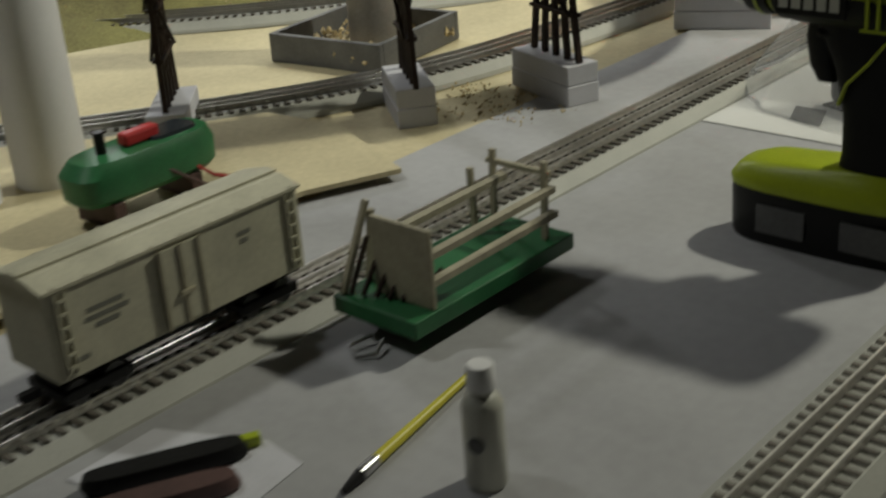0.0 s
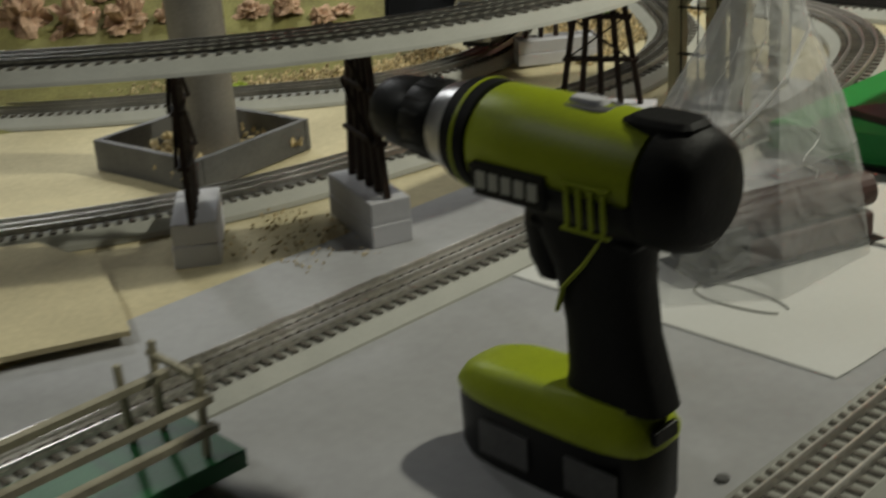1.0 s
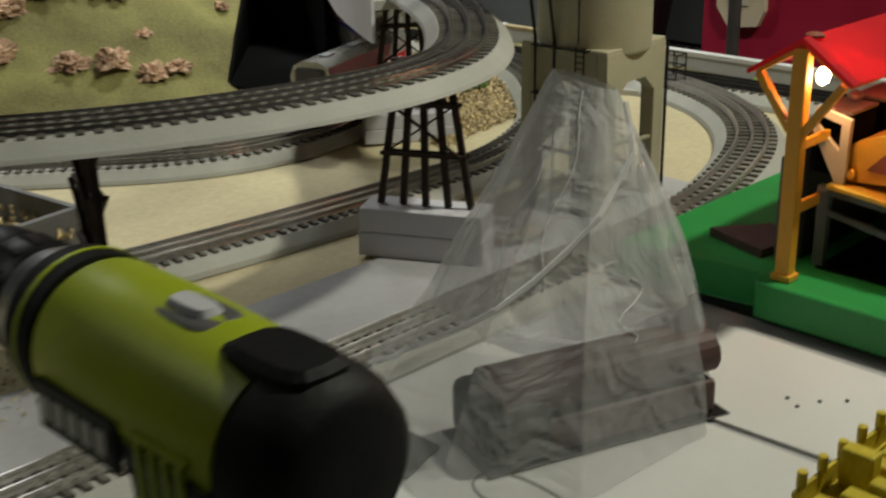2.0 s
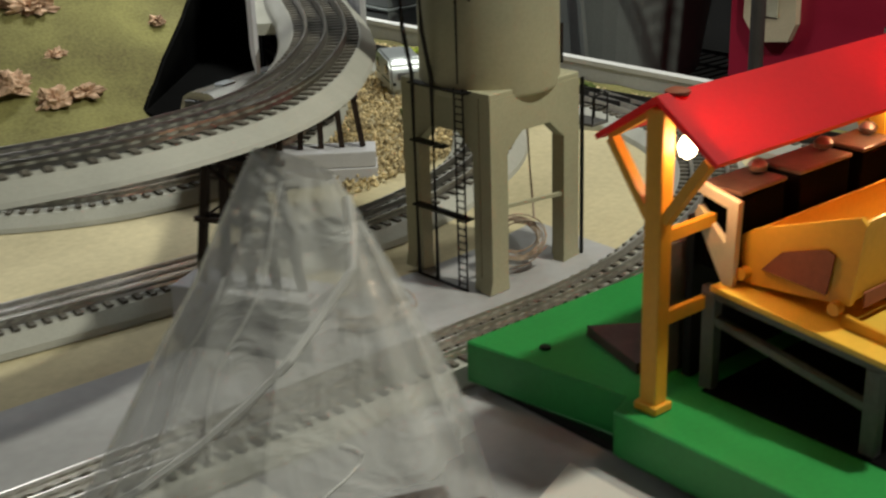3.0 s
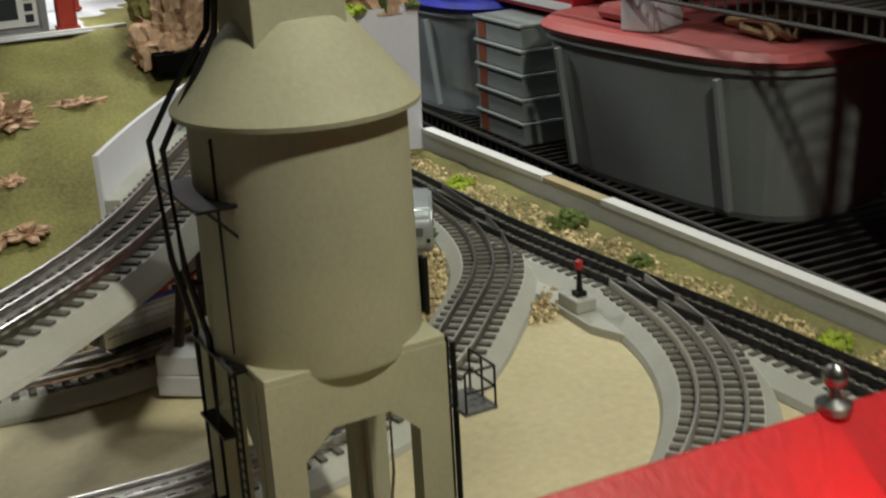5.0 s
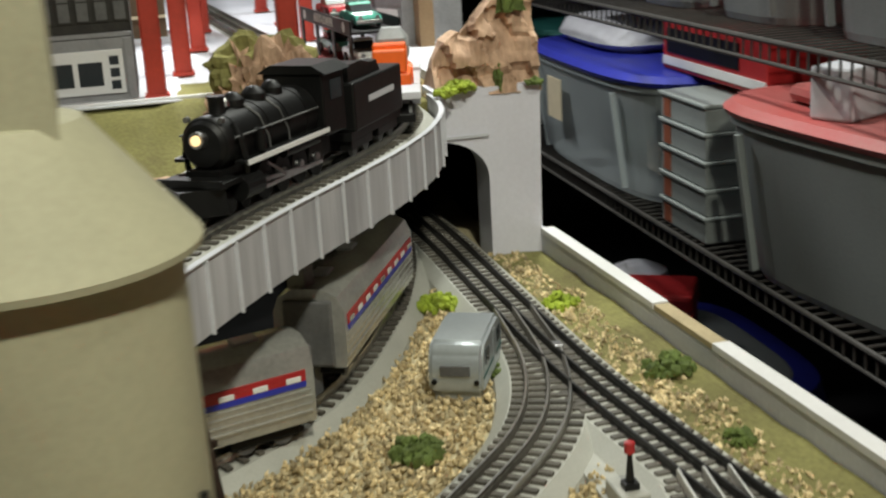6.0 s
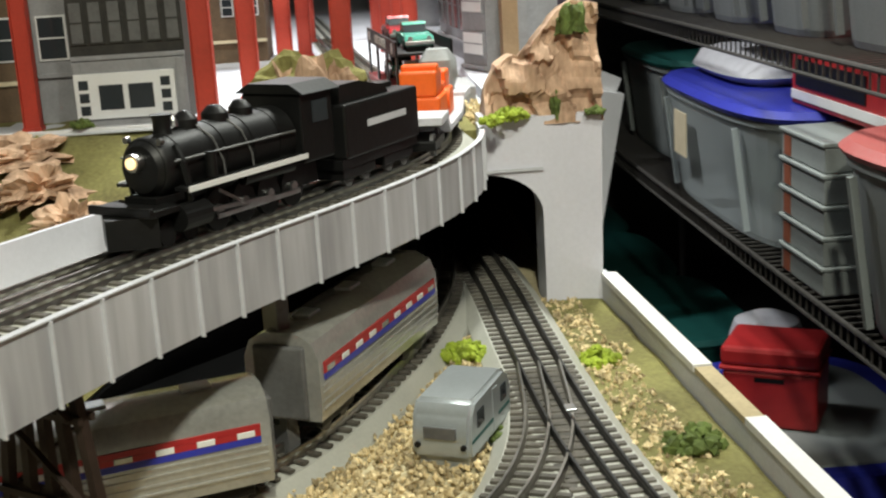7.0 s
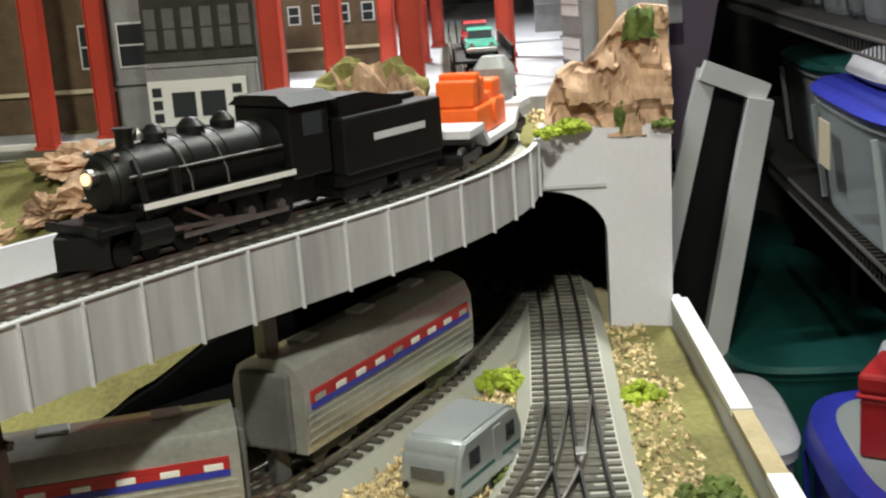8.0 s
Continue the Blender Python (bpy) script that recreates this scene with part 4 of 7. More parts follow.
for k, (y0, y1) in enumerate(((1.674, 1.718), (1.733, 1.788), (1.802, 1.840))):
    hop = part("hopper", boxed(-0.2425, -0.2125, y0, y1, 0.117, 0.1700, 0.0015), BLACK_MATT, shed, "black hopper with a copper lid")
    part("lid", boxed(-0.2435, -0.2115, y0 - 0.001, y1 + 0.001, 0.1702, 0.173, 0.001), COPPER, hop, "brushed copper lid")
    part("knob", lathe(bmesh.new(), [(0.002, 0), (0.006, 0.002), (0.0065, 0.005), (0.004, 0.008), (0.0005, 0.009)], 14, (-0.230, y1 - 0.006, 0.1732)), COPPER, hop, smooth=True)
part("end_bracket", prism(bmesh.new(), [(-0.2185, 0.113), (-0.2110, 0.113), (-0.2090, 0.168), (-0.2400, 0.175), (-0.2420, 0.169), (-0.2170, 0.163), (-0.2175, 0.140), (-0.2390, 0.160), (-0.2420, 0.154)], 0, 0.005, Matrix(((1, 0, 0, 0), (0, 0, 1, 1.667), (0, 1, 0, 0), (0, 0, 0, 1)))), CREAM, shed, "pale V-shaped end bracket")
part("back_frame", boxed(-0.262, -0.256, 1.655, 1.90, 0.0383, 0.13, 0.0006), GUNMETAL, shed)
part("back_panel", boxed(-0.250, -0.2440, 1.67, 1.90, 0.0383, 0.150), BLACK, shed)
part("ramp_cover", prism(bmesh.new(), [(-0.335, 1.668), (-0.270, 1.648), (-0.262, 1.700), (-0.300, 1.715)], 0.0383, 0.046), BARK, shed, "dark red-brown ramp cover")
part("drain", rod(bmesh.new(), (-0.34, 1.632, 0.0383), (-0.34, 1.632, 0.040), 0.004, seg=12), BLACK, shed)
# thin black sheet: shade below the tray, painted onto the base
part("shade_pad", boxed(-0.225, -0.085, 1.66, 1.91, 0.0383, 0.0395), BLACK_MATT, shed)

# ---- cordless drill ----
drill = thing("cordless_drill", "lime green and black cordless drill standing on its battery", "drill", (0, 0, 0))
AX = Matrix.Translation((-0.04, 0.975, 0.2130)) @ Matrix.Rotation(radians(2.2), 4, "Y") @ Matrix(((0, 0, -1, 0.04), (0, 1, 0, 0), (1, 0, 0, 0), (0, 0, 0, 1)))


def turned(profile, seg=32):
    return lathe(bmesh.new(), profile, seg, m=AX)


part("motor_housing", turned([(0.030, 0.068), (0.0345, 0.069), (0.0362, 0.085), (0.036, 0.150), (0.0345, 0.188), (0.032, 0.192)]), LIME, drill, "lime green motor housing", smooth=True)
def shell(profile, a0, a1, seg=14):
    """A stretch of a turned skin between two angles, from straight up round the drill's axis."""
    bm = bmesh.new()
    rows = [[bm.verts.new(AX @ Vector((r * math.cos(a), r * math.sin(a), z))) for r, z in profile] for a in np.linspace(radians(a0), radians(a1), seg + 1)]
    for p, q in zip(rows, rows[1:]):
        for k in range(len(profile) - 1):
            bm.faces.new((p[k], q[k], q[k + 1], p[k + 1]))
    return bm


part("end_cap", turned([(0.010, 0.0350), (0.026, 0.0355), (0.0325, 0.0400), (0.0365, 0.0500), (0.0372, 0.0640), (0.030, 0.0678)], 28), RUBBER, drill, "black blunt rear cap", smooth=True)
part("cap_lug", hull([(-0.068, 0.975, 0.024, 0.016, 0.244), (-0.068, 0.975, 0.024, 0.015, 0.2495), (-0.066, 0.975, 0.019, 0.012, 0.2525)], 16), RUBBER, drill, "black lug on the housing")
skin = [(0.0330, 0.066), (0.0366, 0.070), (0.0376, 0.085), (0.0374, 0.150), (0.0360, 0.186), (0.0325, 0.190)]
for a0, a1 in ((176, 262), (98, 184)):
    part("side_panel", shell(skin, a0, a1), RUBBER, drill, "black lower side panel", smooth=True)
part("belly", boxed(-0.156, -0.076, 0.9560, 0.9940, 0.1735, 0.182, 0.004), RUBBER, drill, "black lower housing")
part("torque_ring", turned([(0.028, 0.1922), (0.0345, 0.193), (0.0350, 0.199), (0.0335, 0.2125), (0.030, 0.2135)]), RUBBER, drill, smooth=True)
part("ring_stripe", turned([(0.030, 0.1995), (0.0354, 0.2), (0.0354, 0.2025), (0.030, 0.203)]), LIME, drill, smooth=True)
part("gear_case", turned([(0.020, 0.2137), (0.0315, 0.2145), (0.0300, 0.222), (0.0265, 0.232), (0.020, 0.2335)]), STEEL, drill, "grey metal collar", smooth=True)
chuck = part("chuck", turned([(0.015, 0.2337), (0.0245, 0.2345), (0.0262, 0.238), (0.0262, 0.256), (0.0240, 0.259), (0.0250, 0.263), (0.0235, 0.280), (0.0205, 0.290), (0.012, 0.2995), (0.009, 0.300)]), BLACK, drill, "black keyless chuck", smooth=True)
for k in range(16):
    a = k * math.pi / 8
    part("grip_rib", rod(bmesh.new(), AX @ Vector((0.0258 * math.cos(a), 0.0258 * math.sin(a), 0.239)), AX @ Vector((0.0258 * math.cos(a), 0.0258 * math.sin(a), 0.2555)), 0.0013, seg=6), BLACK, chuck)
part("jaw", turned([(0.002, 0.3), (0.0075, 0.3005), (0.005, 0.307), (0.002, 0.308)], 12), STEEL, chuck, "steel chuck jaws", smooth=True)
level = part("top_window", hull([(-0.120, 0.975, 0.021, 0.0125, 0.2455), (-0.120, 0.975, 0.020, 0.0115, 0.2505), (-0.120, 0.975, 0.018, 0.0095, 0.2515)], 20), GUNMETAL, drill, "dark selector recess")
part("slider", hull([(-0.121, 0.975, 0.013, 0.0065, 0.2517), (-0.121, 0.975, 0.011, 0.005, 0.2545)], 16), FOAM, level, "pale selector slider")
for k in range(4):
    part("vent_bar", beam(bmesh.new(), (-0.0825 - 0.0085 * k, 0.9378, 0.191), (-0.0825 - 0.0085 * k, 0.9372, 0.2145), 0.0026, 0.0020), LIME, drill, "lime vent bar")
for z in (0.1895, 0.2165):
    part("vent_edge", beam(bmesh.new(), (-0.0785, 0.9380, z), (-0.1125, 0.9380, z), 0.0022, 0.0020), LIME, drill)
badge = part("badge", boxed(-0.180, -0.124, 0.9368, 0.9400, 0.1950, 0.2165, 0.001), BLACK, drill, "black badge plate")
for k in range(5):
    part("badge_bar", boxed(-0.1765 + 0.0101 * k, -0.1692 + 0.0101 * k, 0.9359, 0.9366, 0.2005, 0.2110), BOTTLE, badge)


part("grip", hull([(-0.100, 0.975, 0.036, 0.019, 0.071), (-0.101, 0.975, 0.033, 0.0185, 0.085), (-0.106, 0.975, 0.029, 0.018, 0.115), (-0.112, 0.975, 0.031, 0.0185, 0.150), (-0.117, 0.975, 0.038, 0.020, 0.175), (-0.119, 0.975, 0.044, 0.021, 0.190)]), RUBBER, drill, "black rubber pistol grip", smooth=True)
part("trigger", hull([(-0.150, 0.975, 0.008, 0.010, 0.138), (-0.155, 0.975, 0.010, 0.011, 0.150), (-0.158, 0.975, 0.011, 0.011, 0.170), (-0.156, 0.975, 0.012, 0.011, 0.182)], 16), BLACK, drill, smooth=True)
part("grip_line", tube([(-0.098, 0.9565, 0.180), (-0.112, 0.9555, 0.160), (-0.128, 0.9553, 0.142), (-0.134, 0.9562, 0.125)], 0.0016), LIME, drill, "lime stripe along the grip")
part("foot", hull([(-0.147, 0.975, 0.079, 0.032, 0.046), (-0.147, 0.975, 0.080, 0.033, 0.052), (-0.146, 0.975, 0.074, 0.029, 0.062), (-0.140, 0.975, 0.064, 0.025, 0.0680), (-0.112, 0.975, 0.038, 0.021, 0.073)]), LIME, drill, "lime green foot over the battery", smooth=True)
part("foot_panel", hull([(-0.175, 0.975, 0.016, 0.014, 0.0655), (-0.172, 0.975, 0.015, 0.013, 0.0695)], 16), GUNMETAL, drill, smooth=True)
batt = part("battery", hull([(-0.147, 0.975, 0.076, 0.030, 0.0), (-0.147, 0.975, 0.078, 0.032, 0.006), (-0.147, 0.975, 0.0785, 0.0325, 0.040), (-0.147, 0.975, 0.078, 0.032, 0.0458)]), BLACK, drill, "black battery pack", smooth=True)
part("label", boxed(-0.192, -0.150, 0.9410, 0.9430, 0.012, 0.036), GUNMETAL, batt, "grey battery label")
part("label", boxed(-0.120, -0.080, 0.9410, 0.9430, 0.012, 0.036), GUNMETAL, batt, "grey battery label")
part("latch", boxed(-0.0700, -0.0655, 0.962, 0.985, 0.052, 0.062, 0.001), BLACK, drill)

# ---- bag, paper and other loose things on the board ----
BAG_BASE = [(-0.412, 1.300), (-0.345, 1.235), (-0.240, 1.212), (-0.174, 1.28), (-0.166, 1.41), (-0.202, 1.472), (-0.300, 1.478), (-0.395, 1.445)]
BAG_TOP = [(-0.288, 1.386), (-0.282, 1.380), (-0.268, 1.380), (-0.254, 1.388), (-0.246, 1.399), (-0.252, 1.407), (-0.268, 1.406), (-0.282, 1.396)]
# how far the film stands out between the board and the mouth, side by side
BAG_SWELL = (0.95, 0.95, 1.0, 1.1, 1.25, 1.5, 1.8, 1.3)


def bag_point(u, w, lift=0.0):
    """A place on the film: u of 8 round it, w from the board to the mouth."""
    u %= 8
    i, f = int(u), u - int(u)
    b = Vector(BAG_BASE[i]) * (1 - f) + Vector(BAG_BASE[(i + 1) % 8]) * f
    t = Vector(BAG_TOP[i]) * (1 - f) + Vector(BAG_TOP[(i + 1) % 8]) * f
    k = w ** (BAG_SWELL[i] * (1 - f) + BAG_SWELL[(i + 1) % 8] * f)
    p = b * (1 - k) + t * k
    z = 0.003 + 0.245 * w ** 1.05 - 0.012 * w ** 6 * (0.5 + 0.5 * math.cos((u - 4.5) * math.pi / 4))
    n1 = noise.noise((p.x * 16, p.y * 16, z * 6))
    n2 = noise.noise((p.x * 48, p.y * 48, z * 22 + 4))
    fold = abs(noise.noise((math.cos(u * math.pi / 4) * 3.1, math.sin(u * math.pi / 4) * 3.1, z * 3.0 + 9)))
    away = p - Vector((-0.285, 1.39))
    out = away.normalized() if away.length > 1e-5 else Vector((1, 0))
    p = p + out * ((n1 * 0.010 + n2 * 0.0025 - fold * 0.012) * min(1, 3 * w + 0.2) * (1.1 - 0.8 * w) + lift)
    return Vector((p.x, p.y, z))


def bag_film(first, last):
    """The rows of the film from first to last, of 34."""
    bm = bmesh.new()
    seg, rows = 96, 34
    grid = [[bm.verts.new(bag_point(k / seg * 8, j / rows)) for k in range(seg)] for j in range(first, last + 1)]
    for a, b in zip(grid, grid[1:]):
        for k in range(seg):
            bm.faces.new((a[k], a[(k + 1) % seg], b[(k + 1) % seg], b[k]))
    return bm


bag = thing("plastic_bag", "clear crinkled plastic zip bag standing open over brown parts", "bag")
part("lower_film", bag_film(0, 13), FILM_LOW, bag, "clear single film round the parts", smooth=True)
part("upper_film", bag_film(13, 34), FILM, bag, "milky gathered film of the bag mouth", smooth=True)
# glints on the folds, modelled as thin white tubes
for k, (u, w0, w1, du) in enumerate(((1.6, 0.45, 0.80, 0.3), (3.4, 0.34, 0.50, 0.2), (2.4, 0.50, 0.98, 0.2))):
    pts = [bag_point(u + du * (j / 10) + 0.12 * math.sin(j * 0.9 + k), w0 + (w1 - w0) * j / 10, 0.0008) for j in range(11)]
    part("crease", tube(pts, 0.00035 + 0.0002 * (k % 2), seg=6), GLINT, bag, "pale tube drawn as a glint along a film crease", smooth=True)
part("zip_seam", tube([bag_point(4.6 - 0.37 * j, 0.955 - 0.071 * j, 0.0012) for j in range(13)], 0.0022), SEAM, bag, "milky zip seam")

pack = thing("brown_parts_pack", "dark red-brown moulded parts inside the clear bag", "parts pack", (-0.242, 1.352, 0.0), 70)
part("slab", boxed(-0.070, 0.105, -0.030, 0.030, 0.004, 0.030, 0.004), BARK, pack)
part("roll", rod(bmesh.new(), (-0.066, -0.012, 0.044), (0.108, -0.012, 0.046), 0.016, seg=18), BARK, pack)
part("roll", rod(bmesh.new(), (-0.060, 0.018, 0.042), (0.095, 0.018, 0.042), 0.013, seg=18), BARK, pack)
part("dark_end", boxed(-0.078, -0.030, -0.034, 0.034, 0.0042, 0.048, 0.010), BLACK, pack, "dark folded end")
part("tray", boxed(-0.082, 0.114, -0.036, 0.036, 0.0018, 0.0038, 0.001), BLACK, pack)


def slab(name, pts, z0, z1, mt, label, cat):
    return solid(name, prism(bmesh.new(), pts, z0, z1), mt, label, cat)


slab("paper_sheet", [(-0.388, 1.186), (-0.074, 1.189), (-0.072, 1.205), (-0.060, 1.43), (-0.385, 1.42)], 0.0006, 0.0014, PAPER, "white paper sheet with a pencilled track outline", "paper")
slab("board_offcut", [(-0.205, 1.432), (-0.062, 1.438), (-0.062, 1.575), (-0.262, 1.578)], 0.0006, 0.003, PAPER, "pale board offcut with small black specks", "board")
slab("sandpaper", [(-0.312, 1.232), (-0.276, 1.226), (-0.291, 1.273), (-0.326, 1.273)], 0.0018, 0.0026, GUNMETAL, "dark square of sandpaper on the white sheet", "sandpaper")
loop = [(-0.215 + 0.030 * math.cos(a) * (1.9 if math.cos(a) > 0 else 1), 1.262 + 0.018 * math.sin(a), 0.0022) for a in np.linspace(0.3, 5.9, 40)]
solid("pencil_line", tube(loop, 0.0008, seg=5), INK, "grey pencilled loop drawn on the paper", "drawing", smooth=True)
for k, (x, y) in enumerate(((-0.152, 1.495), (-0.132, 1.506), (-0.140, 1.488), (-0.118, 1.520))):
    solid("speck", boxed(x - 0.0012, x + 0.0012, y - 0.0012, y + 0.0012, 0.0031, 0.0042), BLACK, "tiny black speck on the pale board", "speck", "specks")
solid("washer", rod(bmesh.new(), (-0.062, 1.027, 0.0004), (-0.062, 1.027, 0.0022), 0.0045, seg=14), GUNMETAL, "small dark washer lying beside the drill", "washer")

bottle = thing("glue_bottle", "small milky plastic bottle with a round dark emblem", "bottle", (-0.156, 0.553, 0.0))
part("body", lathe(bmesh.new(), [(0.0115, 0.0), (0.0128, 0.002), (0.0128, 0.055), (0.011, 0.060), (0.0068, 0.063), (0.0065, 0.066)], 28), BOTTLE, bottle, smooth=True)
part("cap", lathe(bmesh.new(), [(0.0085, 0.0662), (0.0088, 0.068), (0.0082, 0.081), (0.0075, 0.082)], 24), WHITE, bottle, "white ribbed cap", smooth=True)
part("emblem", rod(bmesh.new(), (0.004, -0.0115, 0.034), (0.0043, -0.0132, 0.034), 0.0052, seg=20), GUNMETAL, bottle, "dark round emblem")
brush = thing("paint_brush", "yellow-handled paint brush lying on the grey board", "brush", (-0.219, 0.502, 0.0), 100)
part("handle", rod(bmesh.new(), (0.024, 0, 0.0044), (0.150, 0, 0.0042), 0.0042, 0.0026, 12), PURPLE_GREY, brush, smooth=True)
part("ferrule", rod(bmesh.new(), (0.008, 0, 0.0044), (0.0245, 0, 0.0044), 0.0046, 0.0043, 12), STEEL, brush, "steel ferrule", smooth=True)
part("bristles", rod(bmesh.new(), (-0.010, 0, 0.0030), (0.0085, 0, 0.0044), 0.0022, 0.0044, 10), BLACK, brush, "black bristles")
tool = thing("side_cutters", "black and yellow hand tool lying on the board", "hand tool", (-0.315, 0.437, 0.0), 62)
part("handle", hull([(0.0, 0.012, 0.050, 0.010, 0.0), (0.0, 0.012, 0.053, 0.0115, 0.005), (0.0, 0.012, 0.050, 0.009, 0.012)], 20), RUBBER, tool, smooth=True)
part("handle", hull([(-0.006, -0.022, 0.044, 0.010, 0.0), (-0.006, -0.022, 0.047, 0.0115, 0.005), (-0.006, -0.022, 0.044, 0.009, 0.012)], 20), BARK, tool, "dark brown handle", smooth=True)
part("tip", boxed(0.040, 0.062, 0.014, 0.022, 0.002, 0.009, 0.001), LIME, tool, "lime yellow tip")
slab("clear_card", [(-0.372, 0.40), (-0.250, 0.42), (-0.262, 0.500), (-0.300, 0.505), (-0.375, 0.47)], 0.0004, 0.0010, FOAM, "pale card lying under the hand tool", "card")


# ---- coils of wire ----
def coil(name, at, r, turns, seed, tilt, label):
    """A loose hank: every turn has its own centre, size and lift."""
    rng = random.Random(seed)
    pts = []
    for t in range(turns):
        ox, oy, k1, lift = rng.uniform(-0.22, 0.22) * r, rng.uniform(-0.2, 0.2) * r, rng.uniform(0.78, 1.15), rng.uniform(0, 0.009)
        for k in range(16):
            a = k / 16 * 2 * math.pi
            rr = r * k1 * (1 + 0.14 * noise.noise((t * 3.1, k * 0.35, seed)))
            z = lift + 0.006 * noise.noise((k * 0.4, t * 1.7, seed + 5))
            pts.append(Vector((ox + rr * math.cos(a), oy + rr * 0.85 * math.sin(a), max(z, -0.002))))
    for _ in range(2):
        pts = [pts[0]] + [0.25 * p + 0.5 * q + 0.25 * w for p, q, w in zip(pts, pts[1:], pts[2:])] + [pts[-1]]
    m = Matrix.Translation(at) @ Euler(tilt).to_matrix().to_4x4()
    return solid(name, tube([m @ p for p in pts], 0.00065, seg=5), WIRE, label, "wire", "wire coils", smooth=True)


coil("wire_coil", (-0.553, 1.622, 0.004), 0.040, 16, 3, (0.05, 0.03, 0), "loose coil of twisted brown and white wire")
coil("wire_coil", (-0.530, 1.782, 0.028), 0.024, 11, 8, (1.0, 0.0, 0.9), "tangled wire coil leaning under the tower")
solid("wire_tail", tube([(-0.528, 1.80, 0.045), (-0.545, 1.812, 0.075), (-0.552, 1.815, 0.12), (-0.556, 1.80, 0.158)], 0.001), WIRE, "twisted wire hanging under the tower", "wire", smooth=True)

# ---- posts ----
post = thing("support_post", "dull metal support post standing in a wooden collar", "post", (-0.912, 1.232, 0.0), 20)
part("shaft", lathe(bmesh.new(), [(0.033, 0.001), (0.033, 1.449), (0.030, 1.45)], 24), GALV, post, smooth=True)
collar = thing("post_collar", "dark grey open wooden box round the support post", "collar", (-0.925, 1.228, -0.003), 8)
for x0, x1, y0, y1 in ((-0.090, 0.090, -0.090, -0.082), (-0.090, 0.090, 0.082, 0.090), (-0.090, -0.082, -0.0818, 0.0818), (0.082, 0.090, -0.0818, 0.0818)):
    part("board", boxed(x0, x1, y0, y1, 0.0, 0.038, 0.0012), GUNMETAL, collar)
gravel("packing_chips", lambda x, y: abs(x + 0.925) < 0.085 and abs(y - 1.228) < 0.085 and math.hypot(x + 0.912, y - 1.232) > 0.036, 260, 11, 0.006, "pale wood chips filling the collar", -1.02, -0.83, 1.13, 1.33, lambda x, y: 0.012)
gravel("crumbs", lambda x, y: clear_of(x, y, (LINE_C,), 0.05) and math.hypot((x + 0.62) / 0.09, (y - 1.13) / 0.07) < 1 + 0.5 * noise.noise((x * 20, y * 20, 2)), 230, 17, 0.0022, "scattered brown crumbs on the sand between the foam blocks", -0.74, -0.52, 1.02, 1.24, lambda x, y: 0.001)
pipe = thing("white_pipe", "white plastic pipe rising from the plywood to the ceiling", "pipe", (-0.832, 0.688, 0.013))
part("shaft", lathe(bmesh.new(), [(0.0365, 0.0), (0.0365, 1.436), (0.034, 1.437)], 32), PVC, pipe, smooth=True)
pipe2 = thing("white_pipe", "second white plastic pipe beside the first", "pipe", (-0.838, 0.600, 0.013))
part("shaft", lathe(bmesh.new(), [(0.030, 0.0), (0.030, 1.436), (0.028, 1.437)], 32), PVC, pipe2, smooth=True)


# ---- rolling stock: x forward, z up from the rail head ----
def wheel_truck(parent, x, half=0.022, r=0.0095, wheels=(-0.015, 0.015)):
    tr = part("truck", boxed(x - 0.028, x + 0.028, -half, half, 0.006, 0.014, 0.001), BLACK, parent, "black truck")
    for wx in wheels:
        for sy in (-1, 1):
            part("wheel", rod(bmesh.new(), (x + wx, sy * 0.0165, r), (x + wx, sy * 0.0195, r), r, seg=16), GUNMETAL, tr)


def on_line(ob, line, s, back=False, length=1.0):
    """Stands ob on the rails at s, drawn out to a share of its length."""
    p = line.at(s, 0.0, 0.0206)
    ob.matrix_world = Matrix.Translation(p) @ Matrix.Rotation(line.way(s) + (math.pi if back else 0), 4, "Z") @ Matrix.Diagonal((length, 1, 1, 1))


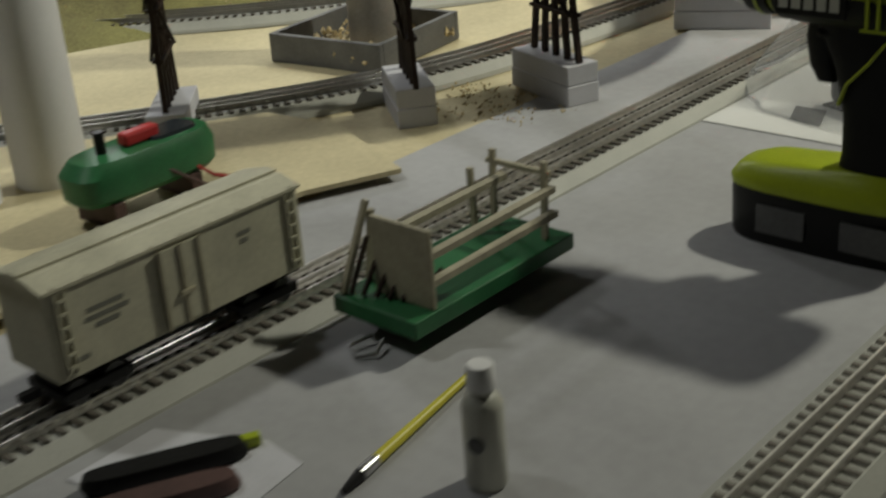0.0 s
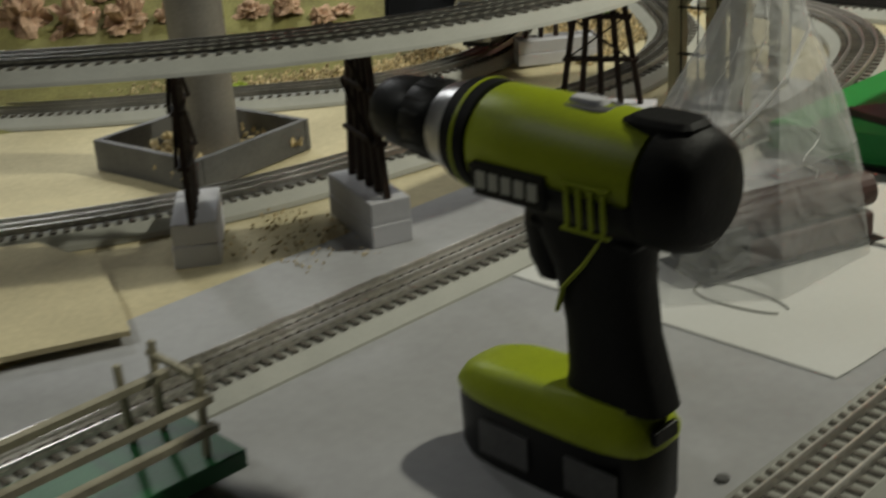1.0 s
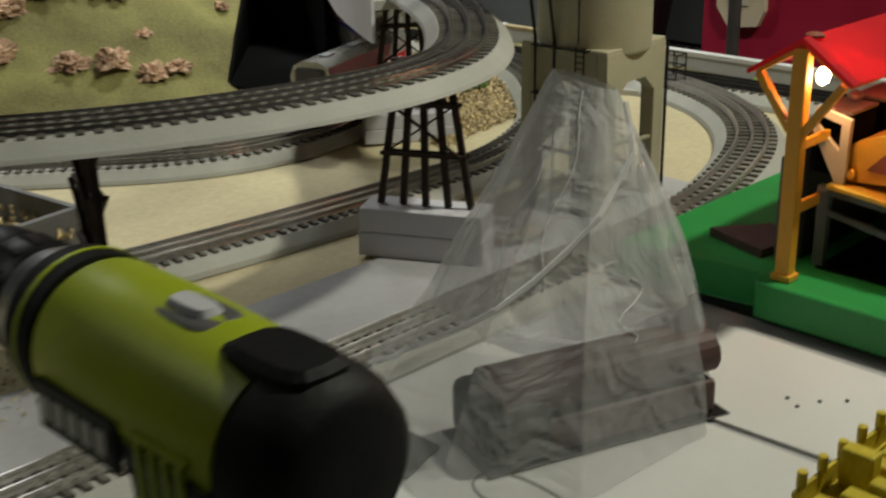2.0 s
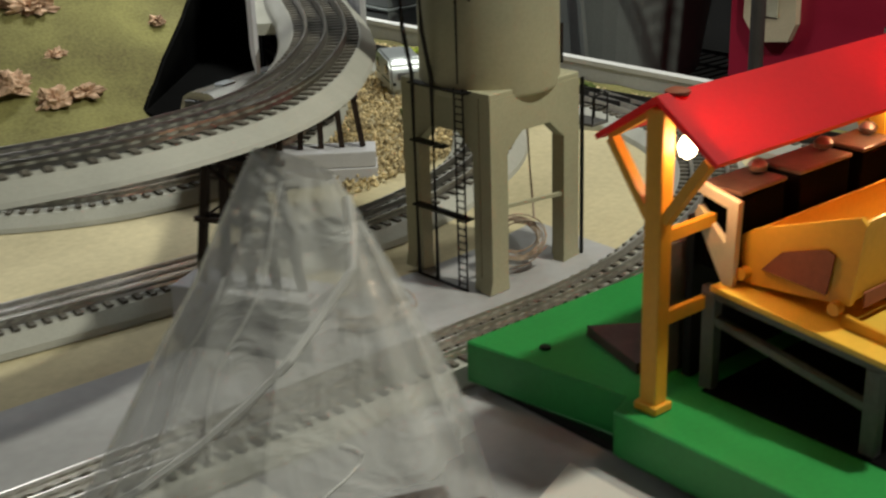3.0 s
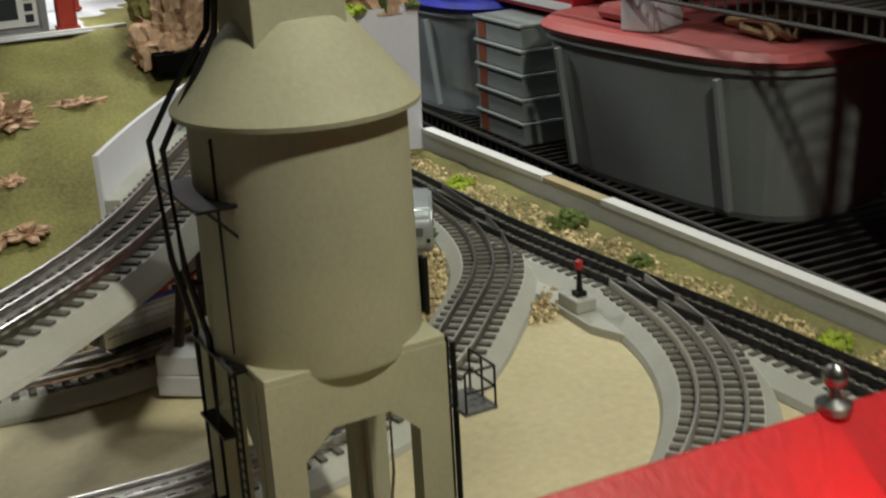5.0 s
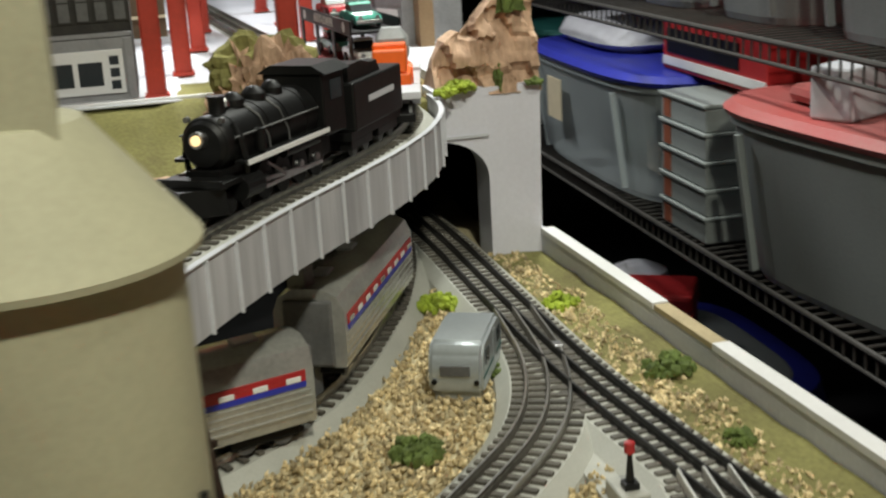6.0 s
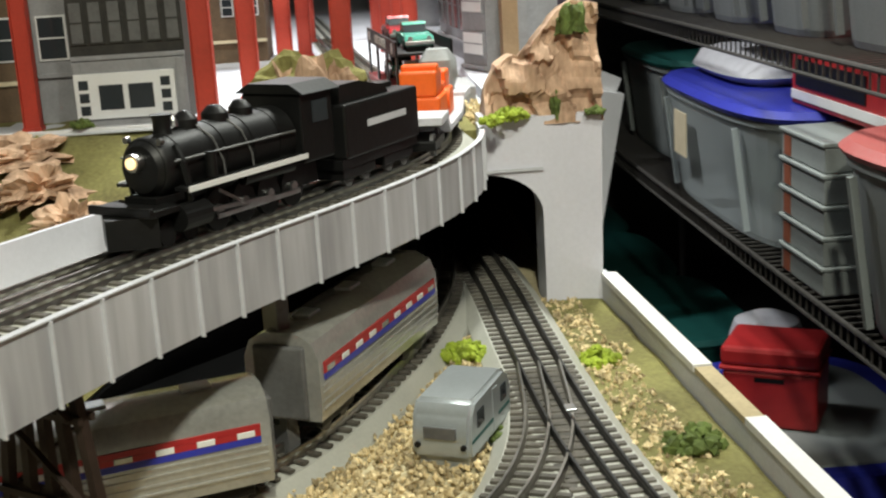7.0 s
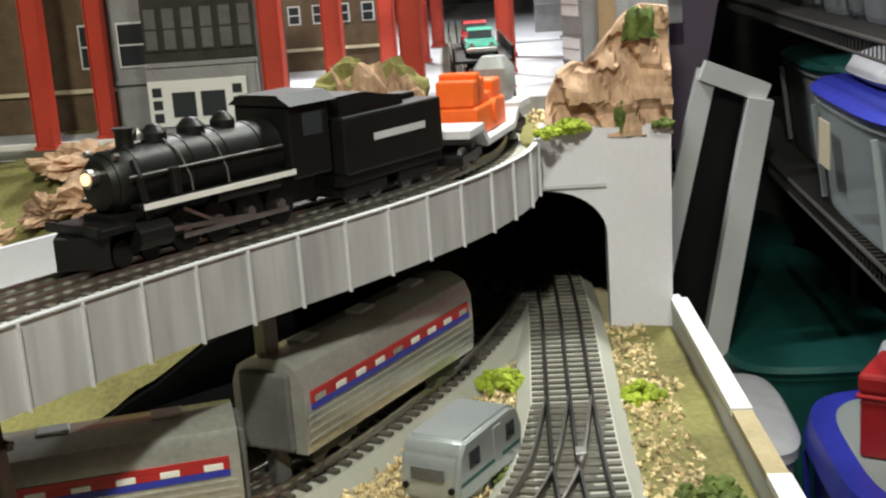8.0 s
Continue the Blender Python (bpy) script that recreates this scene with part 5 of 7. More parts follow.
def boxcar():
    c = thing("boxcar", "weathered cream model refrigerator boxcar standing on the track", "model boxcar")
    body = part("body", boxed(-0.107, 0.107, -0.029, 0.029, 0.026, 0.089, 0.001), REEFER, c)
    part("roof", prism(bmesh.new(), [(-0.031, 0.0892), (0.031, 0.0892), (0.031, 0.0915), (0.012, 0.0965), (-0.012, 0.0965), (-0.031, 0.0915)], 0, 0.218, Matrix(((0, 0, 1, -0.109), (1, 0, 0, 0), (0, 1, 0, 0), (0, 0, 0, 1)))), REEFER, c, "pale ribbed roof")
    part("roof_walk", boxed(-0.109, 0.109, -0.006, 0.006, 0.0968, 0.0985, 0.0004), REEFER, c)
    for k in range(9):
        part("roof_rib", boxed(-0.1005 + 0.025 * k, -0.0985 + 0.025 * k, -0.0305, 0.0305, 0.0912, 0.0925), REEFER, c)
    for sy in (-1, 1):
        door = part("door", boxed(-0.020, 0.016, *sorted((sy * 0.0292, sy * 0.0312)), 0.029, 0.086, 0.0006), REEFER, c)
        for x in (-0.020, -0.003, 0.013):
            part("bar", boxed(x - 0.0012, x + 0.0012, *sorted((sy * 0.0313, sy * 0.0328)), 0.028, 0.087), BALSA, door)
        part("latch", boxed(-0.008, 0.004, *sorted((sy * 0.0313, sy * 0.034)), 0.050, 0.053), BALSA, door)
        for k, (x0, x1, z) in enumerate(((-0.078, -0.050, 0.066), (-0.081, -0.047, 0.060), (-0.074, -0.055, 0.054), (-0.094, -0.082, 0.036), (0.048, 0.060, 0.072), (0.050, 0.057, 0.066))):
            part("lettering", boxed(x0, x1, *sorted((sy * 0.0291, sy * 0.0294)), z, z + 0.0032), INK, body, "faded grey lettering bar")
        for x in (-0.100, 0.094):
            lad = part("ladder", boxed(x, x + 0.0015, *sorted((sy * 0.0292, sy * 0.0312)), 0.03, 0.088), REEFER, c)
            part("stile", boxed(x + 0.0065, x + 0.008, *sorted((sy * 0.0292, sy * 0.0312)), 0.03, 0.088), REEFER, lad)
            for k in range(6):
                part("rung", boxed(x + 0.0005, x + 0.0075, *sorted((sy * 0.0305, sy * 0.0318)), 0.034 + 0.0095 * k, 0.0358 + 0.0095 * k), REEFER, lad)
    part("underframe", boxed(-0.100, 0.100, -0.014, 0.014, 0.0145, 0.0258), BLACK, c)
    for x in (-0.075, 0.075):
        wheel_truck(c, x)
    for sx in (-1, 1):
        part("coupler", boxed(*sorted((sx * 0.107, sx * 0.122)), -0.003, 0.003, 0.010, 0.016), BLACK, c)
    return c


on_line(boxcar(), LINE_A, LINE_A.near(-0.43, 0.552))


def flatcar():
    c = thing("flatcar", "green flatcar with balsa bulkheads lying off the rails", "model flatcar", (-0.332, 0.732, 0.0), 90)
    part("deck", boxed(-0.094, 0.094, -0.042, 0.042, 0.0165, 0.030, 0.0012), GREEN_DARK, c, "green car deck")
    part("bulkhead", boxed(-0.072, -0.068, -0.040, 0.018, 0.0303, 0.092, 0.0008), BALSA, c, "balsa bulkhead plate")
    for a, b in (((-0.088, 0.036, 0.0303), (-0.062, 0.030, 0.098)), ((-0.060, 0.036, 0.0303), (-0.060, 0.028, 0.090)), ((0.072, -0.030, 0.0303), (0.074, -0.030, 0.095)), ((0.072, 0.022, 0.0303), (0.074, 0.022, 0.096)), ((0.050, 0.024, 0.0303), (0.048, 0.024, 0.088))):
        part("stake", beam(bmesh.new(), a, b, 0.005, 0.004), BALSA, c)
    for y, z in ((-0.034, 0.070), (0.014, 0.072), (-0.036, 0.050)):
        part("rail", beam(bmesh.new(), (-0.068, y, z), (0.078, y, z + 0.002), 0.007, 0.005), BALSA, c)
    part("cross_bar", beam(bmesh.new(), (0.074, -0.036, 0.086), (0.074, 0.028, 0.086), 0.004, 0.004), BALSA, c)
    for k in range(6):
        part("twig", rod(bmesh.new(), (-0.086 + 0.003 * k, 0.030 - 0.010 * k, 0.031), (-0.068 + 0.004 * k, 0.026 - 0.011 * k, 0.072 - 0.004 * k), 0.0022, seg=6), TRESTLE, c, "dark twig load")
    for x in (-0.06, 0.06):
        tr = part("truck", boxed(x - 0.020, x + 0.020, -0.022, 0.022, 0.006, 0.0138), BLACK, c)
        for wx in (-0.011, 0.011):
            for sy in (-1, 1):
                part("wheel", rod(bmesh.new(), (x + wx, sy * 0.0165, 0.0072), (x + wx, sy * 0.0195, 0.0072), 0.0071, seg=14), GUNMETAL, tr)
    part("coupler", tube([(-0.094, 0.004, 0.008), (-0.112, 0.010, 0.005), (-0.118, -0.004, 0.003), (-0.108, -0.014, 0.004), (-0.094, -0.008, 0.008)], 0.0016), STEEL, c, "bent wire coupler")
    return c


flatcar()


def tester():
    c = thing("green_meter", "rounded green hand meter with red lever, lying on battens", "meter", (-0.685, 0.695, 0.0135), 92)
    part("body", hull([(0, 0, 0.090, 0.030, 0.026), (0, 0, 0.096, 0.036, 0.032), (0, 0, 0.097, 0.037, 0.055), (0.004, 0, 0.088, 0.030, 0.068)], 28), GREEN_DARK, c, smooth=True)
    part("window", hull([(0.045, 0, 0.036, 0.020, 0.066), (0.045, 0, 0.033, 0.018, 0.0715)], 20), GLASS_DARK, c, "grey glossy window", smooth=True)
    part("lever", boxed(-0.020, 0.028, -0.009, 0.007, 0.0685, 0.082, 0.003), RED, c, "red lever")
    part("knob", rod(bmesh.new(), (-0.045, 0.004, 0.066), (-0.045, 0.004, 0.090), 0.006, seg=14), BLACK, c, "black knob")
    for x in (-0.06, 0.05):
        part("rest", boxed(x - 0.008, x + 0.008, -0.034, 0.034, 0.0, 0.027, 0.001), BARK, c, "red-brown rest")
    part("lead", tube([(0.02, -0.02, 0.06), (0.07, -0.04, 0.02), (0.115, -0.055, 0.004), (0.15, -0.05, 0.003)], 0.0022), RED, c, "red test lead")
    c.scale = (0.80, 0.86, 0.92)
    part("lead", tube([(0.00, -0.03, 0.05), (0.06, -0.052, 0.01), (0.105, -0.066, 0.003), (0.14, -0.07, 0.0025)], 0.0022), BARK, c, "brown test lead")
    return c


tester()


def yellow_crane():
    c = thing("maintenance_car", "yellow model maintenance car with knobbly superstructure on the rails", "model railcar")
    part("frame", boxed(-0.100, 0.100, -0.026, 0.026, 0.018, 0.026, 0.001), BLACK, c, "black frame")
    part("deck", boxed(-0.104, 0.104, -0.029, 0.029, 0.0262, 0.033, 0.001), YELLOW_CAR, c)
    rng = random.Random(4)
    for k in range(15):
        x, y = -0.092 + 0.0131 * k, rng.uniform(-0.014, 0.014)
        part("fitting", boxed(x - 0.006, x + 0.006, y - 0.010, y + 0.010, 0.0332, 0.040 + rng.uniform(0.004, 0.022), 0.0015), YELLOW_CAR, c)
    for sy in (-1, 1):
        part("rail", boxed(-0.100, 0.100, *sorted((sy * 0.025, sy * 0.0275)), 0.0332, 0.046, 0.0006), YELLOW_CAR, c)
        for k in range(9):
            part("stud", rod(bmesh.new(), (-0.092 + 0.023 * k, sy * 0.026, 0.0462), (-0.092 + 0.023 * k, sy * 0.026, 0.056), 0.003, seg=10), YELLOW_CAR, c)
    part("cab", boxed(0.030, 0.085, -0.020, 0.020, 0.0335, 0.070, 0.002), YELLOW_CAR, c)
    for x in (-0.068, 0.068):
        wheel_truck(c, x)
    return c


YELLOW_CAR = material("yellow_painted_casting", (0.55, 0.43, 0.02), 0.5, vary=0.25, scale=60, bump=0.3)
on_line(yellow_crane(), LINE_B, LINE_B.near(-0.008, 1.375))


def steam_engine():
    c = thing("steam_locomotive", "black model steam locomotive with a white running-board stripe", "model locomotive")
    BO = Matrix(((0, 0, 1, 0), (0, 1, 0, 0), (-1, 0, 0, 0.047), (0, 0, 0, 1)))
    part("boiler", lathe(bmesh.new(), [(0.017, -0.055), (0.0215, -0.054), (0.0215, 0.035), (0.0195, 0.075), (0.0195, 0.090), (0.018, 0.092)], 28, m=BO), BLACK, c, smooth=True)
    part("smokebox_front", lathe(bmesh.new(), [(0.010, 0.0922), (0.0175, 0.0925), (0.015, 0.0965), (0.004, 0.098)], 24, m=BO), BLACK, c, smooth=True)
    part("headlight", rod(bmesh.new(), (0.096, 0, 0.052), (0.106, 0, 0.052), 0.0036, seg=16), GLOW_HEAD, c, "lit headlight")
    part("headlight_case", rod(bmesh.new(), (0.088, 0, 0.052), (0.1045, 0, 0.052), 0.0058, seg=16), STEEL, c)
    part("chimney", lathe(bmesh.new(), [(0.008, 0.062), (0.006, 0.068), (0.006, 0.075), (0.0075, 0.078)], 18, (0.070, 0, 0)), BLACK, c, smooth=True)
    for x, r in ((0.045, 0.009), (0.012, 0.010), (-0.018, 0.009)):
        part("dome", lathe(bmesh.new(), [(r, 0.064), (r * 0.95, 0.072), (r * 0.5, 0.0765), (0.001, 0.0775)], 18, (x, 0, 0)), BLACK, c, smooth=True)
    part("bell", lathe(bmesh.new(), [(0.004, 0.069), (0.003, 0.073), (0.001, 0.076)], 12, (0.058, 0, 0)), STEEL, c, "bright bell")
    cab = part("cab", boxed(-0.098, -0.056, -0.026, 0.026, 0.028, 0.076, 0.0015), BLACK, c)
    part("cab_roof", prism(bmesh.new(), [(-0.030, 0.0762), (0.030, 0.0762), (0.018, 0.083), (-0.018, 0.083)], 0, 0.050, Matrix(((0, 0, 1, -0.104), (1, 0, 0, 0), (0, 1, 0, 0), (0, 0, 0, 1)))), BLACK, cab)
    for sy in (-1, 1):
        part("window", boxed(-0.090, -0.070, *sorted((sy * 0.0261, sy * 0.0268)), 0.055, 0.070), GLASS_DARK, cab)
        part("running_board", boxed(-0.055, 0.088, *sorted((sy * 0.0200, sy * 0.0290)), 0.0335, 0.0355), BLACK, c)
        part("white_stripe", boxed(-0.055, 0.085, *sorted((sy * 0.0291, sy * 0.0300)), 0.0325, 0.0360), WHITE, c, "white edge stripe")
        for x in (-0.045, -0.015, 0.015, 0.045):
            w = part("driver", rod(bmesh.new(), (x, sy * 0.0165, 0.0138), (x, sy * 0.0205, 0.0138), 0.0138, seg=24), BLACK, c, "black driving wheel")
            part("hub", rod(bmesh.new(), (x, sy * 0.0206, 0.0138), (x, sy * 0.0225, 0.0138), 0.004, seg=10), STEEL, w)
        part("side_rod", boxed(-0.050, 0.050, *sorted((sy * 0.0226, sy * 0.0242)), 0.009, 0.0125, 0.0004), STEEL, c, "steel side rod")
        part("cylinder", rod(bmesh.new(), (0.064, sy * 0.023, 0.017), (0.092, sy * 0.023, 0.017), 0.0085, seg=16), BLACK, c)
        part("handrail", rod(bmesh.new(), (-0.05, sy * 0.0235, 0.052), (0.088, sy * 0.0225, 0.052), 0.0007, seg=5), GUNMETAL, c)
    for x in (0.075, 0.098):
        for sy in (-1, 1):
            part("pilot_wheel", rod(bmesh.new(), (x, sy * 0.0160, 0.0085), (x, sy * 0.019, 0.0085), 0.0084, seg=16), BLACK, c)
    for x in (0.074, 0.030, -0.002, -0.034):
        part("boiler_band", lathe(bmesh.new(), [(0.0190, x - 0.0008), (0.0221 if x < 0.04 else 0.0201, x - 0.0007), (0.0221 if x < 0.04 else 0.0201, x + 0.0007), (0.0190, x + 0.0008)], 28, m=BO), BLACK, c, smooth=True)
    for sy in (-1, 1):
        part("air_pump", rod(bmesh.new(), (0.052, sy * 0.0235, 0.037), (0.052, sy * 0.0235, 0.053), 0.0042, seg=14), BLACK, c)
        part("air_tank", rod(bmesh.new(), (-0.040, sy * 0.0245, 0.0295), (0.020, sy * 0.0245, 0.0295), 0.0040, seg=14), BLACK, c)
        part("steam_pipe", tube([(0.078, sy * 0.016, 0.060), (0.080, sy * 0.0225, 0.050), (0.079, sy * 0.0245, 0.036), (0.078, sy * 0.0235, 0.026)], 0.0028), BLACK, c, smooth=True)
        for x in (0.045, 0.012):
            part("sand_pipe", tube([(x, sy * 0.006, 0.070), (x - 0.004, sy * 0.0185, 0.060), (x - 0.008, sy * 0.0228, 0.045), (x - 0.008, sy * 0.0235, 0.036)], 0.0007), GUNMETAL, c)
        part("main_rod", beam(bmesh.new(), (0.064, sy * 0.0252, 0.017), (-0.015, sy * 0.0252, 0.0125), 0.0012, 0.0028), STEEL, c, "steel main rod")
        part("valve_link", beam(bmesh.new(), (0.050, sy * 0.0262, 0.028), (0.020, sy * 0.0262, 0.014), 0.001, 0.002), STEEL, c)
        part("marker_lamp", rod(bmesh.new(), (0.088, sy * 0.014, 0.064), (0.092, sy * 0.014, 0.064), 0.0022, seg=10), STEEL, c)
    part("chassis", boxed(-0.09, 0.100, -0.013, 0.013, 0.010, 0.030), BLACK, c)
    part("pilot_deck", boxed(0.090, 0.118, -0.026, 0.026, 0.022, 0.026, 0.0006), BLACK, c)
    part("cowcatcher", prism(bmesh.new(), [(0.112, -0.024), (0.136, 0.0), (0.112, 0.024)], 0.003, 0.0218), BLACK, c)
    part("buffer_beam", boxed(0.1182, 0.122, -0.026, 0.026, 0.0222, 0.028, 0.0006), BLACK, c)
    return c


def tender():
    c = thing("tender", "black coal tender with a pale lettering strip", "model tender")
    part("tank", boxed(-0.066, 0.066, -0.028, 0.028, 0.022, 0.062, 0.002), BLACK, c)
    part("coal_bunker", prism(bmesh.new(), [(-0.02, 0.0622), (0.064, 0.0622), (0.064, 0.076), (0.030, 0.076), (-0.015, 0.068)], 0, 0.046, Matrix(((1, 0, 0, 0), (0, 0, -1, 0.023), (0, 1, 0, 0), (0, 0, 0, 1)))), BLACK, c)
    part("hatch", boxed(-0.06, -0.04, -0.008, 0.008, 0.0622, 0.0665, 0.001), BLACK, c)
    for sy in (-1, 1):
        part("lettering", boxed(-0.040, 0.030, *sorted((sy * 0.0282, sy * 0.0286)), 0.042, 0.047), FOAM, c, "pale lettering strip")
    part("frame", boxed(-0.068, 0.068, -0.024, 0.024, 0.0145, 0.0218), BLACK, c)
    for x in (-0.036, 0.036):
        wheel_truck(c, x)
    return c


def machine_flat():
    c = thing("depressed_flatcar", "grey well flatcar carrying an orange machine", "model flatcar")
    part("well", boxed(-0.048, 0.048, -0.027, 0.027, 0.012, 0.018, 0.001), FOAM, c, "pale grey well deck")
    for sx in (-1, 1):
        part("end_deck", boxed(*sorted((sx * 0.060, sx * 0.105)), -0.028, 0.028, 0.026, 0.033, 0.001), FOAM, c, "pale grey end deck")
        part("slope", beam(bmesh.new(), (sx * 0.046, 0, 0.016), (sx * 0.064, 0, 0.029), 0.054, 0.006), FOAM, c)
        wheel_truck(c, sx * 0.080)
    load = part("machine", boxed(-0.046, 0.046, -0.019, 0.019, 0.0182, 0.042, 0.002), ORANGE, c, "bright orange machine casting")
    for x0, x1, z1 in ((0.008, 0.044, 0.064), (-0.044, -0.016, 0.058), (-0.014, 0.006, 0.050), (0.020, 0.034, 0.069)):
        part("block", boxed(x0, x1, -0.016, 0.016, 0.0422, z1, 0.002), ORANGE, load)
    part("drum", rod(bmesh.new(), (-0.010, -0.021, 0.034), (-0.010, 0.021, 0.034), 0.010, seg=16), ORANGE, load)
    tank = part("tank_load", hull([(-0.086, 0, 0.016, 0.014, 0.0333), (-0.086, 0, 0.020, 0.018, 0.045), (-0.086, 0, 0.019, 0.017, 0.062), (-0.086, 0, 0.010, 0.010, 0.072)], 20), SMOKE_GREY, c, "grey rounded tank load", smooth=True)
    return c


def toy_car(parent, x, y, z, mt, label, flip=1):
    """A small sedan with cabin, bumpers and wheels, as a part of its carrier."""
    def sx(v):
        return x + flip * v
    outl = [(-0.036, 0.004), (0.036, 0.004), (0.0375, 0.010), (0.034, 0.0145), (0.012, 0.016), (0.006, 0.0165), (-0.020, 0.0165), (-0.035, 0.0155), (-0.038, 0.010)]
    m = Matrix(((flip, 0, 0, x), (0, 0, -1, y + 0.0145), (0, 1, 0, z), (0, 0, 0, 1)))
    bm = prism(bmesh.new(), outl, 0, 0.029, m)
    bmesh.ops.bevel(bm, geom=list(bm.edges), offset=0.0012, segments=2, affect="EDGES")
    body = part("sedan", bm, mt, parent, label, smooth=True)
    m2 = Matrix(((flip, 0, 0, x), (0, 0, -1, y + 0.0115), (0, 1, 0, z), (0, 0, 0, 1)))
    part("glazing", prism(bmesh.new(), [(-0.022, 0.0166), (0.010, 0.0166), (0.003, 0.0235), (-0.015, 0.0235)], 0, 0.023, m2), GLASS_DARK, body)
    part("cabin_roof", prism(bmesh.new(), [(-0.0160, 0.0237), (0.0035, 0.0237), (0.001, 0.0262), (-0.0135, 0.0262)], 0, 0.024, Matrix(((flip, 0, 0, x), (0, 0, -1, y + 0.012), (0, 1, 0, z), (0, 0, 0, 1)))), mt, body)
    part("bumper", boxed(*sorted((sx(0.0376), sx(0.0396))), y - 0.0145, y + 0.0145, z + 0.0055, z + 0.0095, 0.0005), STEEL, body, "chrome bumper")
    for wx in (-0.022, 0.023):
        for sy in (-1, 1):
            part("tyre", rod(bmesh.new(), (sx(wx), y + sy * 0.0125, z + 0.0052), (sx(wx), y + sy * 0.0155, z + 0.0052), 0.0051, seg=14), BLACK, body)
    for sy in (-1, 1):
        part("headlight", rod(bmesh.new(), (sx(0.0376), y + sy * 0.0095, z + 0.0118), (sx(0.0388), y + sy * 0.0095, z + 0.0118), 0.0024, seg=10), STEEL, body, "chrome headlight")


def letters(text, size, parent, m, mt, label):
    """Raised lettering in the built-in font, as a mesh part."""
    cu = bpy.data.curves.new("lettering", "FONT")
    cu.body, cu.size, cu.extrude = text, size, 0.0002
    cu.align_x = "CENTER"
    tmp = bpy.data.objects.new("lettering", cu)
    me = bpy.data.meshes.new_from_object(tmp)
    bpy.data.objects.remove(tmp)
    me.materials.clear()
    me.materials.append(mt)
    ob = new("lettering", me)
    ob.parent = parent
    ob.matrix_basis = m
    return tagged(ob, label)


def auto_loader():
    c = thing("auto_carrier", "two-deck black and red auto carrier loaded with toy sedans", "model railcar")
    part("lower_deck", boxed(-0.125, 0.125, -0.027, 0.027, 0.020, 0.026, 0.001), RED, c, "red lower deck")
    for sy in (-1, 1):
        part("sill", prism(bmesh.new(), [(-0.125, 0.019), (-0.085, 0.019), (-0.070, 0.008), (0.070, 0.008), (0.085, 0.019), (0.125, 0.019), (0.125, 0.0262), (-0.125, 0.0262)], 0, 0.0015, Matrix(((1, 0, 0, 0), (0, 0, -1, sy * 0.0282 + 0.0007), (0, 1, 0, 0), (0, 0, 0, 1)))), RED, c, "red side sill")
        girder = part("upper_girder", boxed(-0.122, 0.122, *sorted((sy * 0.0262, sy * 0.0285)), 0.062, 0.078, 0.0006), BLACK, c, "black upper side beam")
        for x in (-0.118, -0.040, 0.040, 0.118):
            part("upright", boxed(x - 0.006, x + 0.006, *sorted((sy * 0.0262, sy * 0.0280)), 0.0264, 0.0618), BLACK, c, "black upright")
        m = Matrix(((1, 0, 0, 0.0), (0, 0, -1, -0.02875), (0, 1, 0, 0.0662), (0, 0, 0, 1))) if sy < 0 else Matrix(((-1, 0, 0, 0.0), (0, 0, 1, 0.02875), (0, 1, 0, 0.0662), (0, 0, 0, 1)))
        letters("AUTO-LOADER", 0.0135, girder, m, WHITE, "white raised lettering")
        for x in (-0.096, 0.096):
            part("roundel", rod(bmesh.new(), (x, sy * 0.0286, 0.070), (x, sy * 0.0291, 0.070), 0.0055, seg=18), WHITE, girder, "white roundel")
        for k in range(6):
            part("sill_bar", boxed(-0.045 + 0.016 * k, -0.034 + 0.016 * k, *sorted((sy * 0.0291, sy * 0.0294)), 0.011, 0.017), FOAM, c, "pale lettering bar")
    part("upper_deck", boxed(-0.122, 0.122, -0.0260, 0.0260, 0.0635, 0.066), BLACK, c)
    toy_car(c, 0.060, 0, 0.0662, TURQUOISE, "turquoise toy sedan")
    toy_car(c, -0.060, 0, 0.0662, RED_CAR, "red toy sedan")
    toy_car(c, 0.060, 0, 0.0262, WHITE_CAR, "white toy sedan")
    toy_car(c, -0.060, 0, 0.0262, TURQUOISE, "turquoise toy sedan")
    for x in (-0.092, 0.092):
        wheel_truck(c, x)
    return c


s = LINE_E.near(-1.245, 2.036) - 0.246
on_line(steam_engine(), LINE_E, s, True, 0.86)
on_line(tender(), LINE_E, s + 0.150, True, 0.86)
on_line(machine_flat(), LINE_E, s + 0.320, True)
on_line(auto_loader(), LINE_E, s + 0.560, True)


